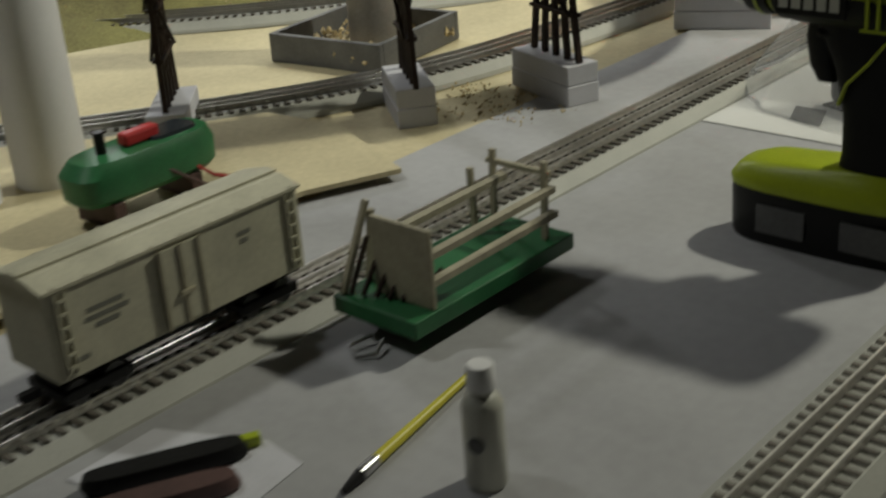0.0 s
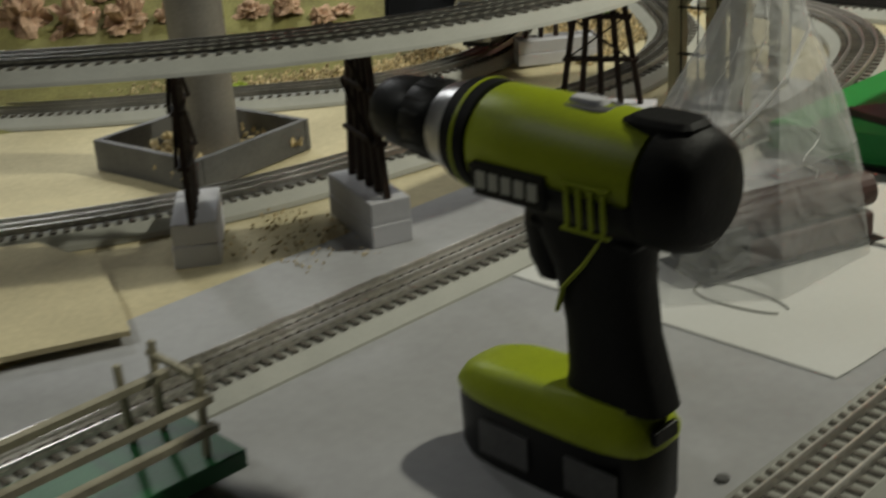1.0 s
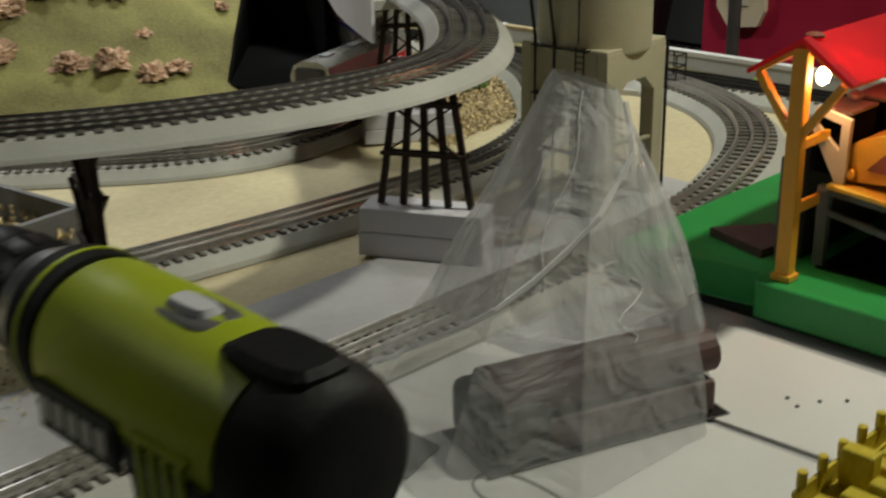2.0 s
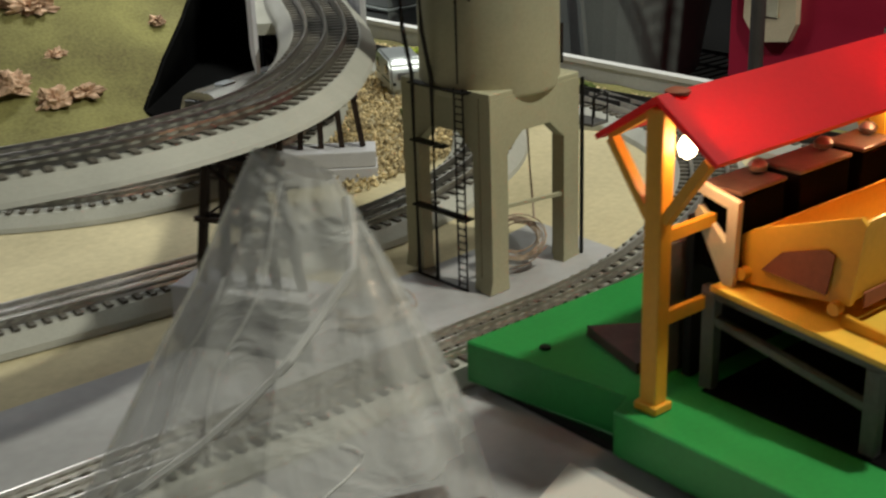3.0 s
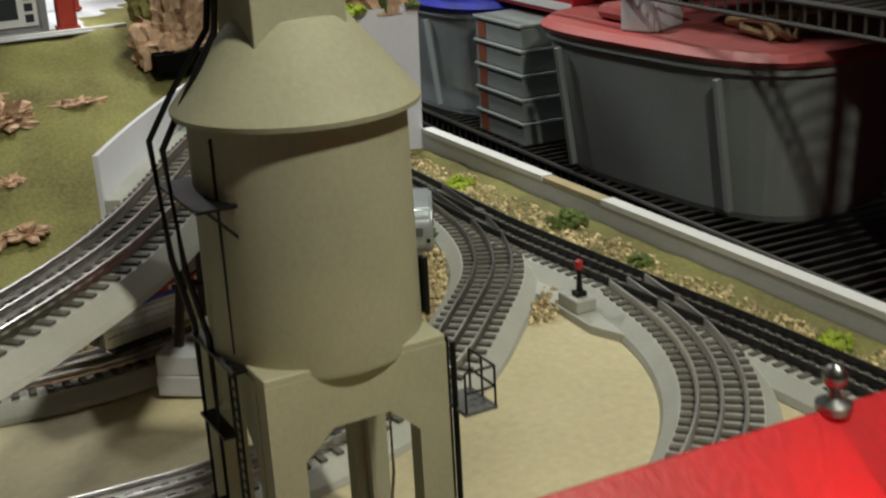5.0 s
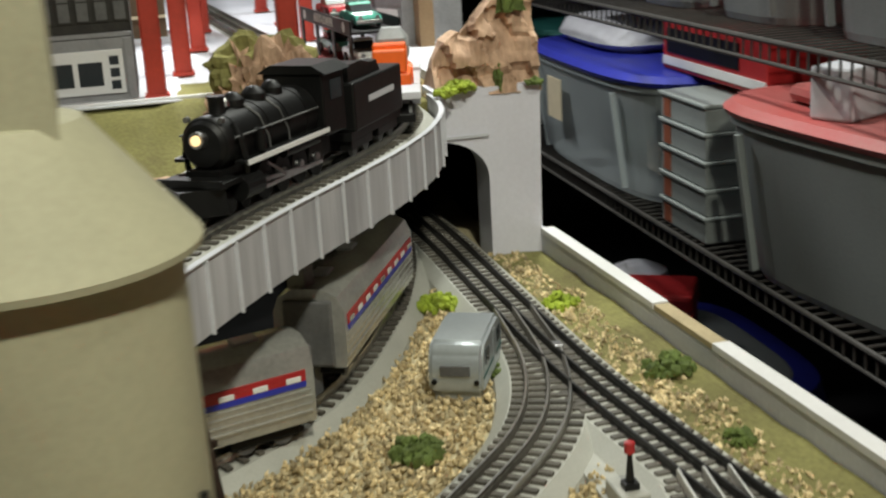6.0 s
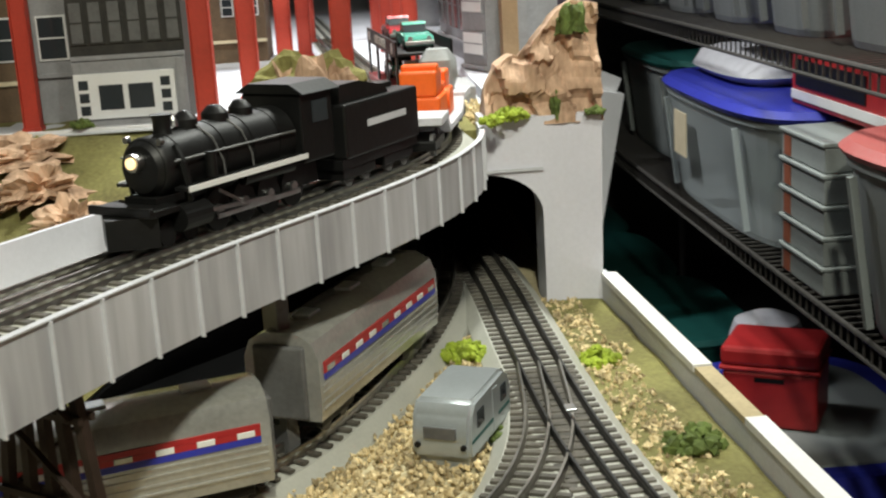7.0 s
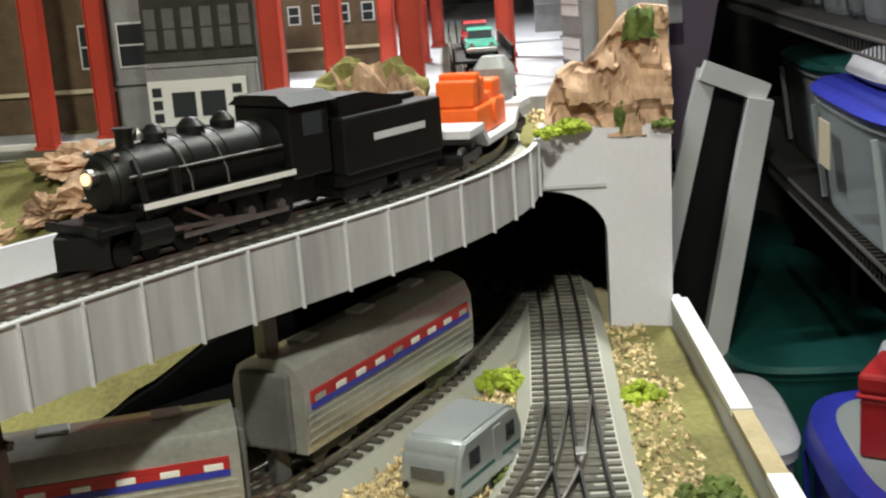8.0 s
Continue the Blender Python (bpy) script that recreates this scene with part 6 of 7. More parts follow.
def coach(length, label):
    """A silver streamlined passenger car with coloured window stripes."""
    c = thing("passenger_coach", label, "model coach", group="passenger train")
    h = length / 2
    prof = [(-0.028, 0.016), (0.028, 0.016), (0.0295, 0.030), (0.0290, 0.062), (0.024, 0.074), (0.012, 0.0805), (-0.012, 0.0805), (-0.024, 0.074), (-0.0290, 0.062), (-0.0295, 0.030)]
    bm = prism(bmesh.new(), prof, 0, length - 0.01, Matrix(((0, 0, 1, -h + 0.005), (1, 0, 0, 0), (0, 1, 0, 0), (0, 0, 0, 1))))
    part("body", bm, COACH, c, smooth=True)
    for sx in (-1, 1):
        part("diaphragm", boxed(*sorted((sx * (h - 0.0048), sx * h)), -0.020, 0.020, 0.018, 0.072, 0.002), GUNMETAL, c)
    for sy in (-1, 1):
        part("red_stripe", boxed(-h + 0.012, h - 0.012, *sorted((sy * 0.0293, sy * 0.0303)), 0.0545, 0.0585), RED, c, "red stripe")
        part("red_band", boxed(-h + 0.012, h - 0.012, *sorted((sy * 0.0294, sy * 0.0302)), 0.0500, 0.0543), RED, c, "red window band")
        part("blue_stripe", boxed(-h + 0.012, h - 0.012, *sorted((sy * 0.0295, sy * 0.0304)), 0.0455, 0.0498), BLUE, c, "blue stripe")
        n = int(length / 0.026)
        for k in range(n):
            x = -h + 0.022 + k * (length - 0.044) / max(1, n - 1)
            part("window", boxed(x - 0.006, x + 0.006, *sorted((sy * 0.0296, sy * 0.0308)), 0.0502, 0.0545, 0.0005), WHITE_CAR if k % 4 else COACH, c)
        for z in (0.024, 0.030, 0.036, 0.041):
            part("flute", boxed(-h + 0.008, h - 0.008, *sorted((sy * 0.0288, sy * 0.0302)), z, z + 0.0016), COACH, c)
    for k in range(3):
        x = -h * 0.6 + k * h * 0.6
        part("roof_vent", boxed(x - 0.010, x + 0.010, -0.007, 0.007, 0.0803, 0.083, 0.001), SILVER, c)
    for x in (-h + 0.045, h - 0.045):
        wheel_truck(c, x)
    return c


d = LINE_D.near(-1.062, 1.928)
on_line(coach(0.230, "silver model coach with red, white and blue stripes"), LINE_D, d - 0.152)
on_line(coach(0.245, "silver model coach entering the dark under the bridge"), LINE_D, d + 0.100)

# ---- trailer and switch stands ----
trailer = thing("camper_trailer", "silver model camper trailer parked on the gravel", "model trailer", (-1.047, 2.053, 0.026), 155)
prof = [(-0.044, 0.008), (-0.046, 0.022), (-0.042, 0.040), (-0.034, 0.049), (0.030, 0.051), (0.042, 0.046), (0.048, 0.032), (0.046, 0.008)]
bm = prism(bmesh.new(), prof, 0, 0.044, Matrix(((1, 0, 0, 0), (0, 0, -1, 0.022), (0, 1, 0, 0), (0, 0, 0, 1))))
bmesh.ops.bevel(bm, geom=list(bm.edges), offset=0.003, segments=3, affect="EDGES")
part("shell", bm, SILVER, trailer, smooth=True)
part("skirt", boxed(-0.040, 0.040, -0.018, 0.018, 0.0, 0.0078), SILVER, trailer)
part("rear_window", boxed(-0.0474, -0.0455, -0.012, 0.012, 0.024, 0.033, 0.0005), GUNMETAL, trailer)
for sy in (-1, 1):
    part("tail_lamp", rod(bmesh.new(), (-0.0475, sy * 0.017, 0.019), (-0.0455, sy * 0.017, 0.019), 0.0022, seg=10), BLACK, trailer, "dark tail lamp")
    part("side_window", boxed(-0.030, -0.016, *sorted((sy * 0.0219, sy * 0.0228)), 0.028, 0.040, 0.0005), GLASS_DARK, trailer)
    part("side_window", boxed(0.022, 0.034, *sorted((sy * 0.0219, sy * 0.0228)), 0.028, 0.040, 0.0005), GLASS_DARK, trailer)
    part("door", boxed(0.004, 0.015, *sorted((sy * 0.0219, sy * 0.0226)), 0.012, 0.044, 0.0004), SILVER, trailer)
    part("stripe", boxed(-0.042, 0.042, *sorted((sy * 0.0218, sy * 0.0223)), 0.020, 0.0225), TEAL, trailer, "thin teal stripe")
part("tow_bar", boxed(0.047, 0.062, -0.002, 0.002, 0.008, 0.011), BLACK, trailer)


def switch_stand(x, y, z, label):
    t = thing("switch_stand", label, "switch stand", (x, y, z), 0, "switch stands")
    part("motor", boxed(-0.020, 0.012, -0.010, 0.010, 0.0, 0.012, 0.0015), ROADBED, t, "grey switch machine")
    part("base", boxed(-0.005, 0.005, -0.005, 0.005, 0.0122, 0.017, 0.0008), BLACK, t)
    part("mast", rod(bmesh.new(), (0, 0, 0.017), (0, 0, 0.036), 0.003, 0.0016, 10), BLACK, t, smooth=True)
    part("target", lathe(bmesh.new(), [(0.001, 0.036), (0.0035, 0.037), (0.0035, 0.044), (0.001, 0.0455)], 14), RED, t, "red lens target", smooth=True)
    return t


switch_stand(-0.797, 2.098, 0.030, "black switch stand with a red lens beside the turnout")
solid("turnout_pad", prism(bmesh.new(), [(-0.87, 2.085), (-0.76, 2.085), (-0.70, 2.11), (-0.70, 2.13), (-0.90, 2.12)], 0.022, 0.0298), ROADBED, "grey plastic pad of the turnout", "turnout", kind="structure")
solid("frog_plate", boxed(-1.055, -1.043, 2.128, 2.136, 0.047, 0.0492, 0.0005), STEEL, "small steel frog plate in the turnout", "frog plate")


# ---- the town ----
def building(name, x, y0, y1, h, depth, mt, label, rows, cols, pane=GLASS_DARK, trim=WHITE, base_trim=None, z0=0.2025, win=(0.5, 0.6), first=0.07):
    """A front facing +x with rows of framed windows."""
    t = thing(name, label, "building", (x, (y0 + y1) / 2, z0))
    w = y1 - y0
    part("wall", boxed(-depth, 0, -w / 2, w / 2, 0, h), mt, t)
    part("roof", boxed(-depth - 0.004, 0.004, -w / 2 - 0.004, w / 2 + 0.004, h + 0.0002, h + 0.006, 0.001), STONE, t)
    rh = (h - first - 0.01) / rows
    for r in range(rows):
        z = first + rh * (r + 0.5)
        for c in range(cols):
            y = -w / 2 + w * (c + 0.5) / cols
            hw, hh = w / cols * win[0] / 2, rh * win[1] / 2
            fr = part("window", boxed(0.0003, 0.0022, y - hw - 0.0022, y + hw + 0.0022, z - hh - 0.0022, z + hh + 0.0022, 0.0004), trim, t)
            part("pane", boxed(0.0023, 0.0029, y - hw, y + hw, z - hh, z + hh), pane, fr)
            part("sash", boxed(0.0030, 0.0036, y - hw, y + hw, z - 0.0008, z + 0.0008), trim, fr)
    part("cornice", boxed(0.0002, 0.005, -w / 2, w / 2, first - 0.006, first - 0.001, 0.0006), base_trim or mt, t)
    return t


shop = building("shop_house", -1.615, 1.687, 1.811, 0.30, 0.16, DARK_BRICK, "dark town house with a white shop front", 3, 6, GUNMETAL, DARK_BRICK, STONE, win=(0.60, 0.62), first=0.080)
part("ground_floor", boxed(0.0004, 0.006, -0.0615, 0.0615, 0.0, 0.073), STONE, shop, "grey ground floor wall")
front = part("shop_front", boxed(0.0062, 0.010, -0.0605, 0.0490, 0.010, 0.060, 0.0006), WHITE, shop, "white shop front frame")
for y0, y1, z0, z1 in ((-0.034, -0.008, 0.020, 0.047), (-0.002, 0.025, 0.020, 0.047), *((y, y + 0.0105, z, z + 0.010) for y in (-0.0555, 0.0335) for z in (0.015, 0.029, 0.043))):
    part("pane", boxed(0.0101, 0.0108, y0, y1, z0, z1), GLASS_DARK, front)
for y in (-0.056, 0.056):
    part("pilaster", boxed(0.0062, 0.0085, y - 0.004, y + 0.004, 0.0, 0.0725, 0.0005), STONE, shop)
building("brown_house", -1.70, 1.36, 1.632, 0.34, 0.14, BROWN_BRICK, "brown brick town house with white sashes", 3, 4, win=(0.34, 0.5), first=0.05, base_trim=CREAM)
building("corner_house", -1.66, 1.636, 1.684, 0.30, 0.10, STONE, "narrow grey stone house beside the shop", 3, 1, win=(0.6, 0.6), first=0.06)
building("brown_house", -2.30, 1.66, 1.86, 0.36, 0.15, BROWN_BRICK, "brown house with small white windows and door", 3, 5, win=(0.4, 0.25), first=0.04, base_trim=CREAM)
building("rear_house", -2.9, 1.2, 1.62, 0.42, 0.15, STONE, "grey stone town block far down the street", 4, 7, win=(0.45, 0.6), first=0.06)
building("rear_house", -2.9, 2.10, 2.40, 0.42, 0.15, STONE, "grey stone town block far down the street", 4, 5, win=(0.45, 0.6), first=0.06)
right_row = building("grey_house", 0, -0.22, 0.22, 0.34, 0.10, STONE, "grey ribbed town block along the far kerb", 3, 8, GLASS_DARK, STONE, win=(0.5, 0.7), first=0.03)
right_row.matrix_world = pose(-2.14, 2.165, 0.2025, 0, 0, -86)
slim = building("grey_house", 0, -0.035, 0.035, 0.30, 0.06, STONE, "narrow pale ribbed house by the rock", 5, 1, WHITE, STONE, win=(0.8, 0.5), first=0.02)
slim.matrix_world = pose(-1.84, 2.155, 0.2025, 0, 0, -70)
solid("board", boxed(-1.82, -1.78, 2.185, 2.205, 0.2025, 0.52), CARDBOARD, "upright brown board behind the rock", "board")
solid("sidewalk", boxed(-2.6, -1.56, 1.60, 1.86, 0.2022, 0.2045, 0.0006), CITY, "pale pavement in front of the town houses", "pavement", kind="structure")
solid("kerb", boxed(-1.572, -1.566, 1.36, 1.90, 0.2022, 0.208, 0.0006), WHITE, "white kerb along the grass", "kerb", kind="structure")


def column(x, y, w, label):
    t = thing("elevated_column", label, "column", (x, y, 0.2047), 0, "elevated railway columns")
    part("shaft", boxed(-w / 2, w / 2, -w / 2, w / 2, 0.0, 0.30, 0.0008), RED_STEEL, t)
    for sgn in (-1, 1):
        part("flange", boxed(-w / 2 - 0.0012, w / 2 + 0.0012, *sorted((sgn * w / 2 + sgn * 0.0002, sgn * (w / 2 + 0.0014))), 0.0, 0.30), RED_STEEL, t)
    part("foot", boxed(-w * 0.7, w * 0.7, -w * 0.7, w * 0.7, -0.0002, 0.004), RED_STEEL, t)
    return t


COLS = [(-1.545, 1.595, 0.017), (-1.605, 1.640, 0.015), (-1.600, 1.832, 0.020), (-1.78, 1.868, 0.020), (-1.560, 1.985, 0.020), (-1.83, 2.072, 0.017), (-2.05, 1.90, 0.020), (-2.07, 2.068, 0.017), (-2.33, 1.92, 0.02), (-2.35, 2.06, 0.02), (-2.65, 1.92, 0.02), (-2.65, 2.05, 0.02)]
for x, y, w in COLS:
    column(x, y, w, "red steel column of the elevated railway")
for x, y0, y1 in ((-1.57, 1.56, 2.02), (-1.80, 1.84, 2.10), (-2.06, 1.86, 2.10), (-2.34, 1.88, 2.10), (-2.65, 1.88, 2.10)):
    solid("cross_girder", boxed(x - 0.008, x + 0.008, y0, y1, 0.505, 0.535, 0.001), RED_STEEL, "red steel cross girder of the elevated railway", "girder", "elevated railway girders")
for y in (1.89, 2.06):
    solid("long_girder", boxed(-4.2, -1.50, y - 0.01, y + 0.01, 0.5355, 0.565, 0.001), RED_STEEL, "red steel girder along the elevated railway", "girder", "elevated railway girders")
solid("loading_dock", boxed(-1.70, -1.60, 2.082, 2.13, 0.2022, 0.222, 0.001), STONE, "small grey platform beside the street track", "platform")

# ---- behind the table: storage shelves, totes and boxes ----
shelf = thing("storage_shelf", "wire storage shelf loaded with totes and boxes", "shelf")
for z in (0.205, -0.130):
    for y in (2.605, 3.05):
        part("rail", rod(bmesh.new(), (-4.2, y, z), (-0.9, y, z), 0.004, seg=8), WIRE_SHELF, shelf)
        part("rail", rod(bmesh.new(), (-4.2, y, z - 0.028), (-0.9, y, z - 0.028), 0.003, seg=8), WIRE_SHELF, shelf)
    bmw = bmesh.new()
    for k in range(132):
        x = -4.2 + 0.025 * k
        beam(bmw, (x, 2.605, z + 0.003), (x, 3.05, z + 0.003), 0.0025, 0.0025)
        beam(bmw, (x, 2.605, z - 0.026), (x, 2.605, z), 0.0025, 0.0025)
    tagged(part("wire_deck", bmw, WIRE_SHELF, shelf), kind="stuff")
for x in (-4.2, -0.9):
    for y in (2.605, 3.05):
        part("upright", rod(bmesh.new(), (x, y, -0.95), (x, y, 0.9), 0.011, seg=12), WIRE_SHELF, shelf)


def tote(name, x0, x1, y0, y1, z0, z1, mt, lid_mt, label, lid=0.018, taper=0.03, ribs=0, turn=0):
    t = thing(name, label, "storage tote", ((x0 + x1) / 2, (y0 + y1) / 2, z0), turn, "storage totes")
    hx, hy, h = (x1 - x0) / 2, (y1 - y0) / 2, z1 - z0
    part("tub", hull([(0, 0, hx - taper, hy - taper, 0.0), (0, 0, hx - taper * 0.9, hy - taper * 0.9, 0.01), (0, 0, hx - 0.006, hy - 0.006, h - lid - 0.012), (0, 0, hx, hy, h - lid - 0.011), (0, 0, hx, hy, h - lid)], 40), mt, t)
    if lid_mt:
        part("lid", hull([(0, 0, hx + 0.004, hy + 0.004, h - lid + 0.0003), (0, 0, hx + 0.008, hy + 0.008, h - lid + 0.008), (0, 0, hx - 0.004, hy - 0.004, h), (0, 0, hx - 0.02, hy - 0.02, h + 0.001)], 40), lid_mt, t, "snap-on lid")
    for k in range(ribs):
        x = -hx * 0.6 + 1.2 * hx * k / max(1, ribs - 1)
        part("rib", beam(bmesh.new(), (x, -hy + taper * 0.8, 0.015), (x, -hy + 0.004, h - lid - 0.02), 0.008, 0.010), mt, t)
    return t


zs = -0.1255
tote("tote", -1.765, -1.185, 2.590, 2.965, zs, 0.120, TOTE_GREY, RED_LID, "large grey tote with a dusty red lid", taper=0.04, ribs=2, turn=7)
solid("white_box", box(bmesh.new(), -0.030, 0.030, -0.043, 0.043, 0.1215, 0.187, 0.004, Matrix.Translation((-1.485, 2.655, 0)) @ Matrix.Rotation(radians(27), 4, "Z")), FOAM, "pale box standing on the red lid", "box")
solid("red_packet", boxed(-1.62, -1.52, 2.64, 2.73, 0.1215, 0.146, 0.012), RED_LID, "crumpled red packet on the tote", "packet")
solid("cable_coil", tube([(-1.33 + 0.05 * math.cos(k * 0.9) + 0.01 * k % 0.03, 2.75 + 0.05 * math.sin(k * 0.7), 0.1270 + 0.004 * (k % 7)) for k in range(40)], 0.005), CARDBOARD, "tangled cable on the tote lid", "cable", smooth=True)
for k in range(5):
    c = thing("clear_box", "clear flat case with a red-brown stripe, stacked", "case", (-1.90, 2.69, zs + 0.043 * k), 0, "stacked cases")
    part("case", boxed(-0.085, 0.085, -0.075, 0.09, 0.0, 0.036, 0.003), TOTE_GREY, c)
    part("lid", boxed(-0.088, 0.088, -0.079, 0.093, 0.0362, 0.0425, 0.002), TOTE_GREY, c, "pale lid")
    part("stripe", boxed(-0.070, -0.045, -0.0768, -0.0752, 0.004, 0.032), RUST, c, "red-brown stripe")
tote("tote", -2.74, -2.02, 2.595, 2.90, zs, 0.098, TOTE, BLUE, "frosted clear tote with a blue lid", ribs=2)
for k, (x, y, z, sx, sz, mt) in enumerate(((-2.45, 2.80, -0.10, 0.10, 0.06, GREEN_DARK), (-2.22, 2.76, -0.10, 0.07, 0.05, CREAM), (-2.30, 2.85, -0.03, 0.12, 0.05, TOTE_GREY), (-2.50, 2.80, -0.01, 0.08, 0.04, CARDBOARD), (-2.20, 2.78, -0.035, 0.07, 0.045, TEAL))):
    solid("packet", boxed(x - sx, x + sx, y - 0.05, y + 0.05, z - 0.012, z + sz, 0.008), mt, "packed item seen dimly in the clear tote", "packet", "tote contents")
solid("paper_label", boxed(-2.50, -2.42, 2.588, 2.590, -0.03, 0.05), CREAM, "pale paper label on the clear tote", "label")
redbox = thing("red_box", "flat red and black product box on the cases", "box", (-1.95, 2.765, 0.1005))
part("carton", boxed(-0.19, 0.19, -0.08, 0.08, 0.0, 0.082, 0.002), RED, redbox)
part("band", boxed(-0.188, 0.188, -0.0822, -0.0803, 0.008, 0.022), WHITE, redbox, "white band")
part("panel", boxed(-0.17, 0.10, -0.0822, -0.0803, 0.030, 0.070), BLACK, redbox, "dark picture panel")
solid("folded_tarp", hull([(-2.52, 2.76, 0.18, 0.08, 0.0997), (-2.52, 2.76, 0.20, 0.10, 0.115), (-2.54, 2.76, 0.18, 0.08, 0.140), (-2.56, 2.76, 0.12, 0.05, 0.150)], 30), FOAM, "folded pale plastic sheet on the blue lid", "plastic sheet", smooth=True)
tote("tote", -3.40, -2.78, 2.66, 3.0, zs, 0.10, TOTE_GREY, TEAL, "grey tote with a teal lid, further along", ribs=2)
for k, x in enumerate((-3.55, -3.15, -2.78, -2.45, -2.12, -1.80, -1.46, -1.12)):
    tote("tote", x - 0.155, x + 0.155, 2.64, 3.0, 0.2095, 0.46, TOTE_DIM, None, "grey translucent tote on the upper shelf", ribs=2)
low = tote("tote", -2.53, -1.95, 2.54, 2.96, -0.95, -0.465, BLUE, BLUE, "large blue tote with a round-cornered blue lid on the floor", lid=0.05, ribs=2)
part("lid_panel", hull([(0, 0, 0.245, 0.165, 0.4862), (0, 0, 0.240, 0.160, 0.4885)], 40), TOTE_GREY, low, "dusty grey panel of the lid")
part("lid_grip", tube([(-0.20, -0.10, 0.4887), (-0.195, -0.085, 0.500), (-0.19, -0.03, 0.500), (-0.195, -0.01, 0.4887)], 0.006), BLUE, low)
toolbox = thing("tool_box", "red plastic tool box resting on the blue tote", "tool box", (-2.221, 2.690, -0.4605), -29)
part("body", boxed(-0.066, 0.066, -0.080, 0.080, 0.0, 0.100, 0.006), RED, toolbox)
part("rim", boxed(-0.071, 0.071, -0.085, 0.085, 0.1002, 0.108, 0.003), RED, toolbox)
part("lid", boxed(-0.069, 0.069, -0.083, 0.083, 0.1082, 0.142, 0.008), RED, toolbox, "red hinged lid")
part("grip_slot", boxed(0.0662, 0.0675, -0.025, 0.025, 0.082, 0.090), BLACK, toolbox, "dark grip slot")
jug = thing("plastic_jug", "pale translucent jug beside the red tool box", "jug", (-2.405, 2.735, -0.4605))
part("body", lathe(bmesh.new(), [(0.060, 0.0), (0.070, 0.01), (0.070, 0.085), (0.060, 0.115), (0.030, 0.128), (0.022, 0.130)], 28), FOAM, jug, smooth=True)
bin_t = thing("waste_bin", "pale plastic bin standing beside the blue tote", "bin", (-2.50, 2.43, -0.95))
part("tub", hull([(0, 0, 0.16, 0.075, 0.0), (0, 0, 0.165, 0.08, 0.02), (0, 0, 0.195, 0.095, 0.43), (0, 0, 0.205, 0.102, 0.435), (0, 0, 0.205, 0.102, 0.455)], 40), FOAM, bin_t, smooth=True)
part("lid", hull([(0, 0, 0.207, 0.104, 0.4553), (0, 0, 0.195, 0.095, 0.467), (0, 0, 0.17, 0.075, 0.472)], 40), FOAM, bin_t, "pale rounded lid", smooth=True)
for k, (x, y, z, s, mt) in enumerate(((-3.0, 2.62, -0.95, 0.30, TEAL), (-3.6, 2.60, -0.95, 0.32, TEAL), (-4.2, 2.6, -0.95, 0.3, RED_LID))):
    tote("tote", x - 0.30, x + 0.26, y - 0.16, y + 0.24, z, z + 0.455 - 0.02 * k, TEAL, TEAL, "dark teal tote standing on the floor")
frame_t = thing("window_frame", "white wooden window frame leaning in the corner behind the portal", "window frame", (-2.9, 0, 0), 0)
for a, b, w in (((-0.02, 2.195, -0.945), (-0.02, 2.448, 0.102), 0.04), ((0.012, 2.359, -0.945), (0.012, 2.550, 0.040), 0.050), ((-0.004, 2.436, 0.104), (-0.004, 2.566, 0.048), 0.04)):
    part("rail", beam(bmesh.new(), a, b, w, w), WHITE, frame_t)
part("dark_pane", prism(bmesh.new(), [(2.190, -0.93), (2.360, -0.93), (2.548, 0.02), (2.436, 0.09)], 0, 0.004, Matrix(((0, 0, 1, -0.054), (1, 0, 0, 0), (0, 1, 0, 0), (0, 0, 0, 1)))), BLACK, frame_t)
solid("mauve_board", prism(bmesh.new(), [(2.19, -0.948), (2.24, -0.948), (2.372, -0.32), (2.457, 0.069), (2.491, 0.236), (2.55, 0.75), (2.19, 0.75)], 0, 0.01, Matrix(((0, 0, 1, -3.05), (1, 0, 0, 0), (0, 1, 0, 0), (0, 0, 0, 1)))), PURPLE, "mauve painted board standing behind the rock", "board")

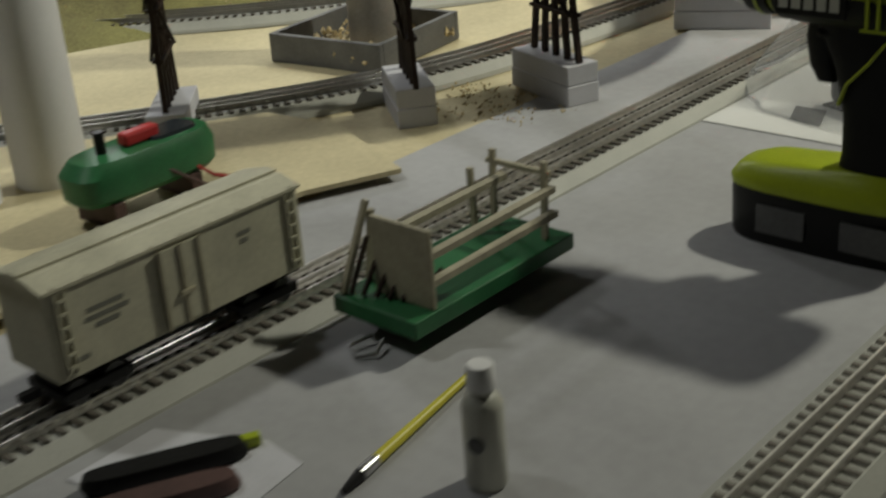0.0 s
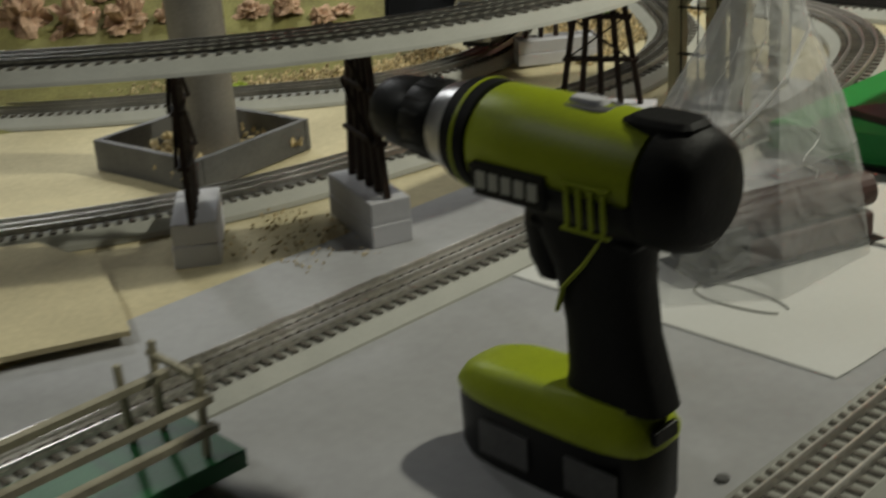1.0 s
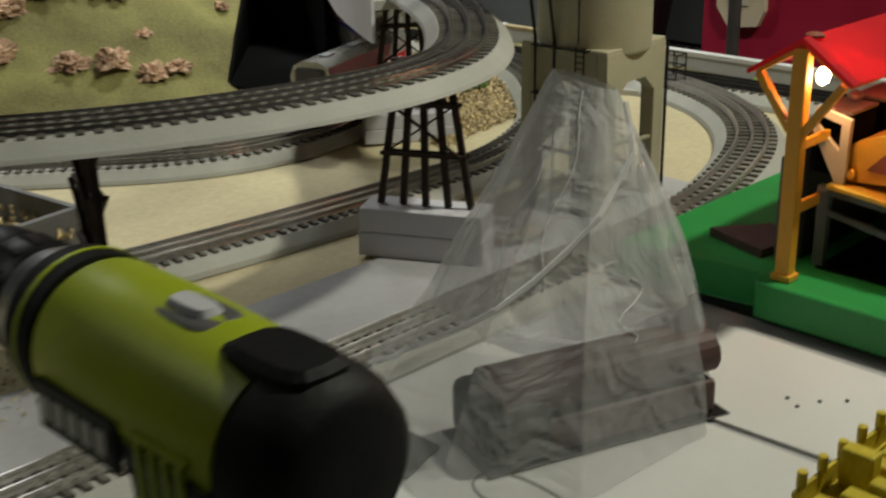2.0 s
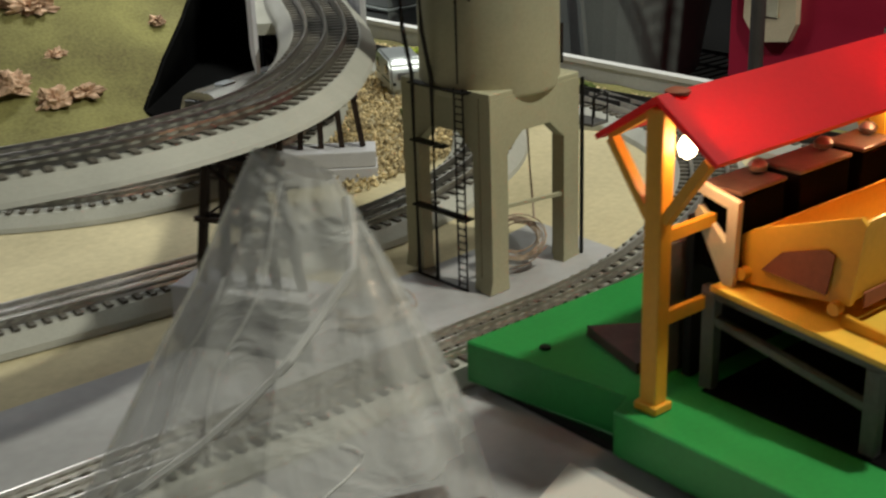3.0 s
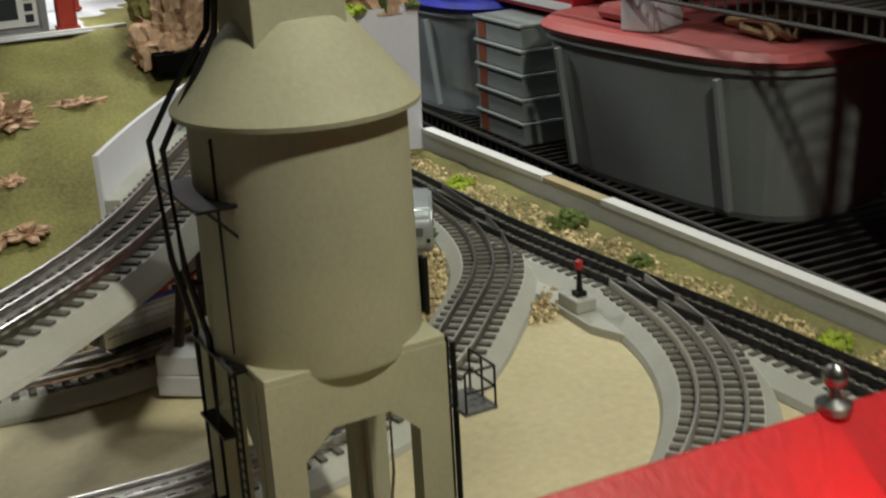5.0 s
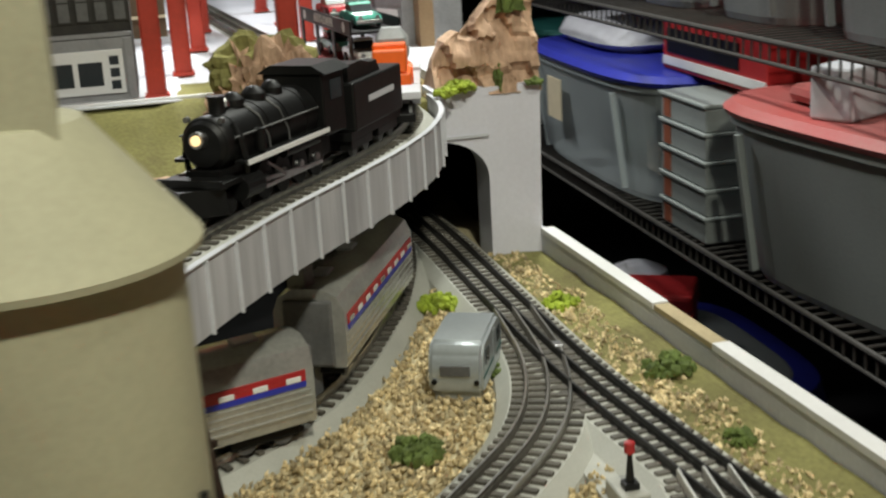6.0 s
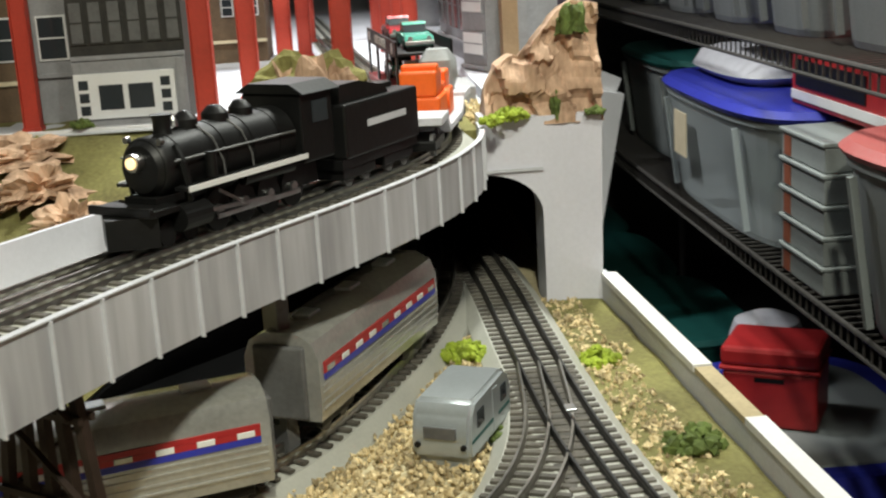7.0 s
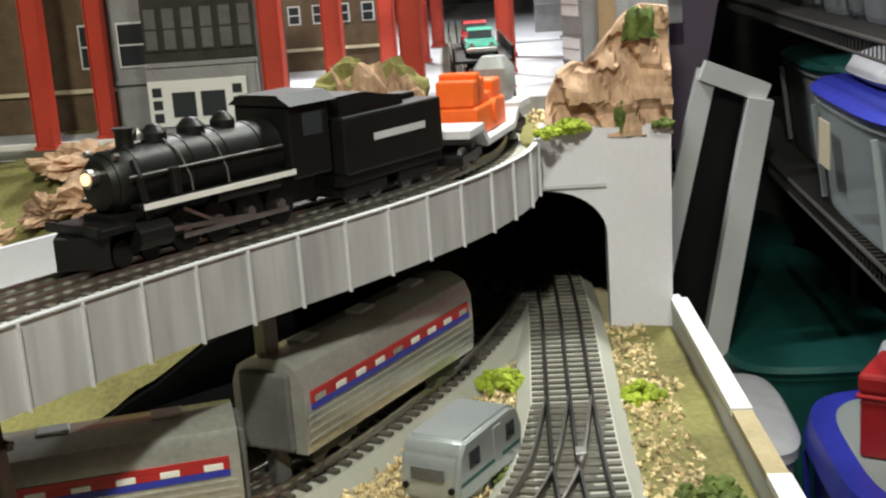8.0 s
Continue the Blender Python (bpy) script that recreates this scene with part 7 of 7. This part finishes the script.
# maroon carton with a cream bay
carton = thing("maroon_carton", "tall maroon product carton with a cream printed bay", "carton", (-0.655, 2.70, -0.95))
part("carton", boxed(-0.37, 0.40, 0.0, 0.25, 0.0, 1.45, 0.004), MAROON, carton)
bay = part("bay", prism(bmesh.new(), [(-0.334, 0.985), (-0.308, 0.950), (-0.250, 0.958), (-0.238, 0.985), (-0.240, 1.36), (-0.330, 1.36)], 0, 0.012, Matrix(((1, 0, 0, 0), (0, 0, 1, -0.0125), (0, 1, 0, 0), (0, 0, 0, 1)))), CREAM, carton, "cream moulded bay with pigeon holes")
for k in range(7):
    z = 0.992 + 0.042 * k
    part("hole", boxed(-0.310, -0.270, -0.0145, -0.0127, z, z + 0.035, 0.0006), REEFER, bay)
part("dark_spot", boxed(-0.302, -0.292, -0.0160, -0.0147, 0.996, 1.008), BLACK, bay)
for k in range(7):
    part("printed_line", boxed(-0.12 + 0.01 * (k % 3), 0.05 - 0.02 * (k % 2), -0.0016, -0.0003, 1.06 + 0.022 * k, 1.068 + 0.022 * k), RUST, carton, "faint printed line")
rack = thing("black_rack", "black metal rack in the dark beside the carton", "rack", (-1.10, 2.98, -0.95))
for x in (-0.03, 0.03):
    part("upright", boxed(x - 0.012, x + 0.012, 0.0, 0.03, 0.0, 1.35), BLACK, rack)
for k in range(12):
    part("bar", boxed(-0.0178, 0.0178, 0.006, 0.02, 0.35 + 0.085 * k, 0.365 + 0.085 * k), GUNMETAL, rack)


# ---- ties of all tracks ----
TIE_MESH = bpy.data.meshes.new("tie")
bm = boxed(-0.0026, 0.0026, -0.0285, 0.0285, 0.0118, 0.0142)
bm.to_mesh(TIE_MESH)
bm.free()
TIE_MESH.materials.append(TIE)
for t, line, s0, s1, gap in TRACKS:
    count = int((s1 - s0) / gap)
    lo = max(0, count - 290) if line is not LINE_E else 0
    for k in range(lo, min(count, lo + 290)):
        s = s0 + (k + 0.5) * gap
        p = line.at(s)
        o = new("tie", TIE_MESH)
        o.parent = t
        o.matrix_basis = Matrix.Translation(p) @ Matrix.Rotation(line.way(s), 4, "Z")
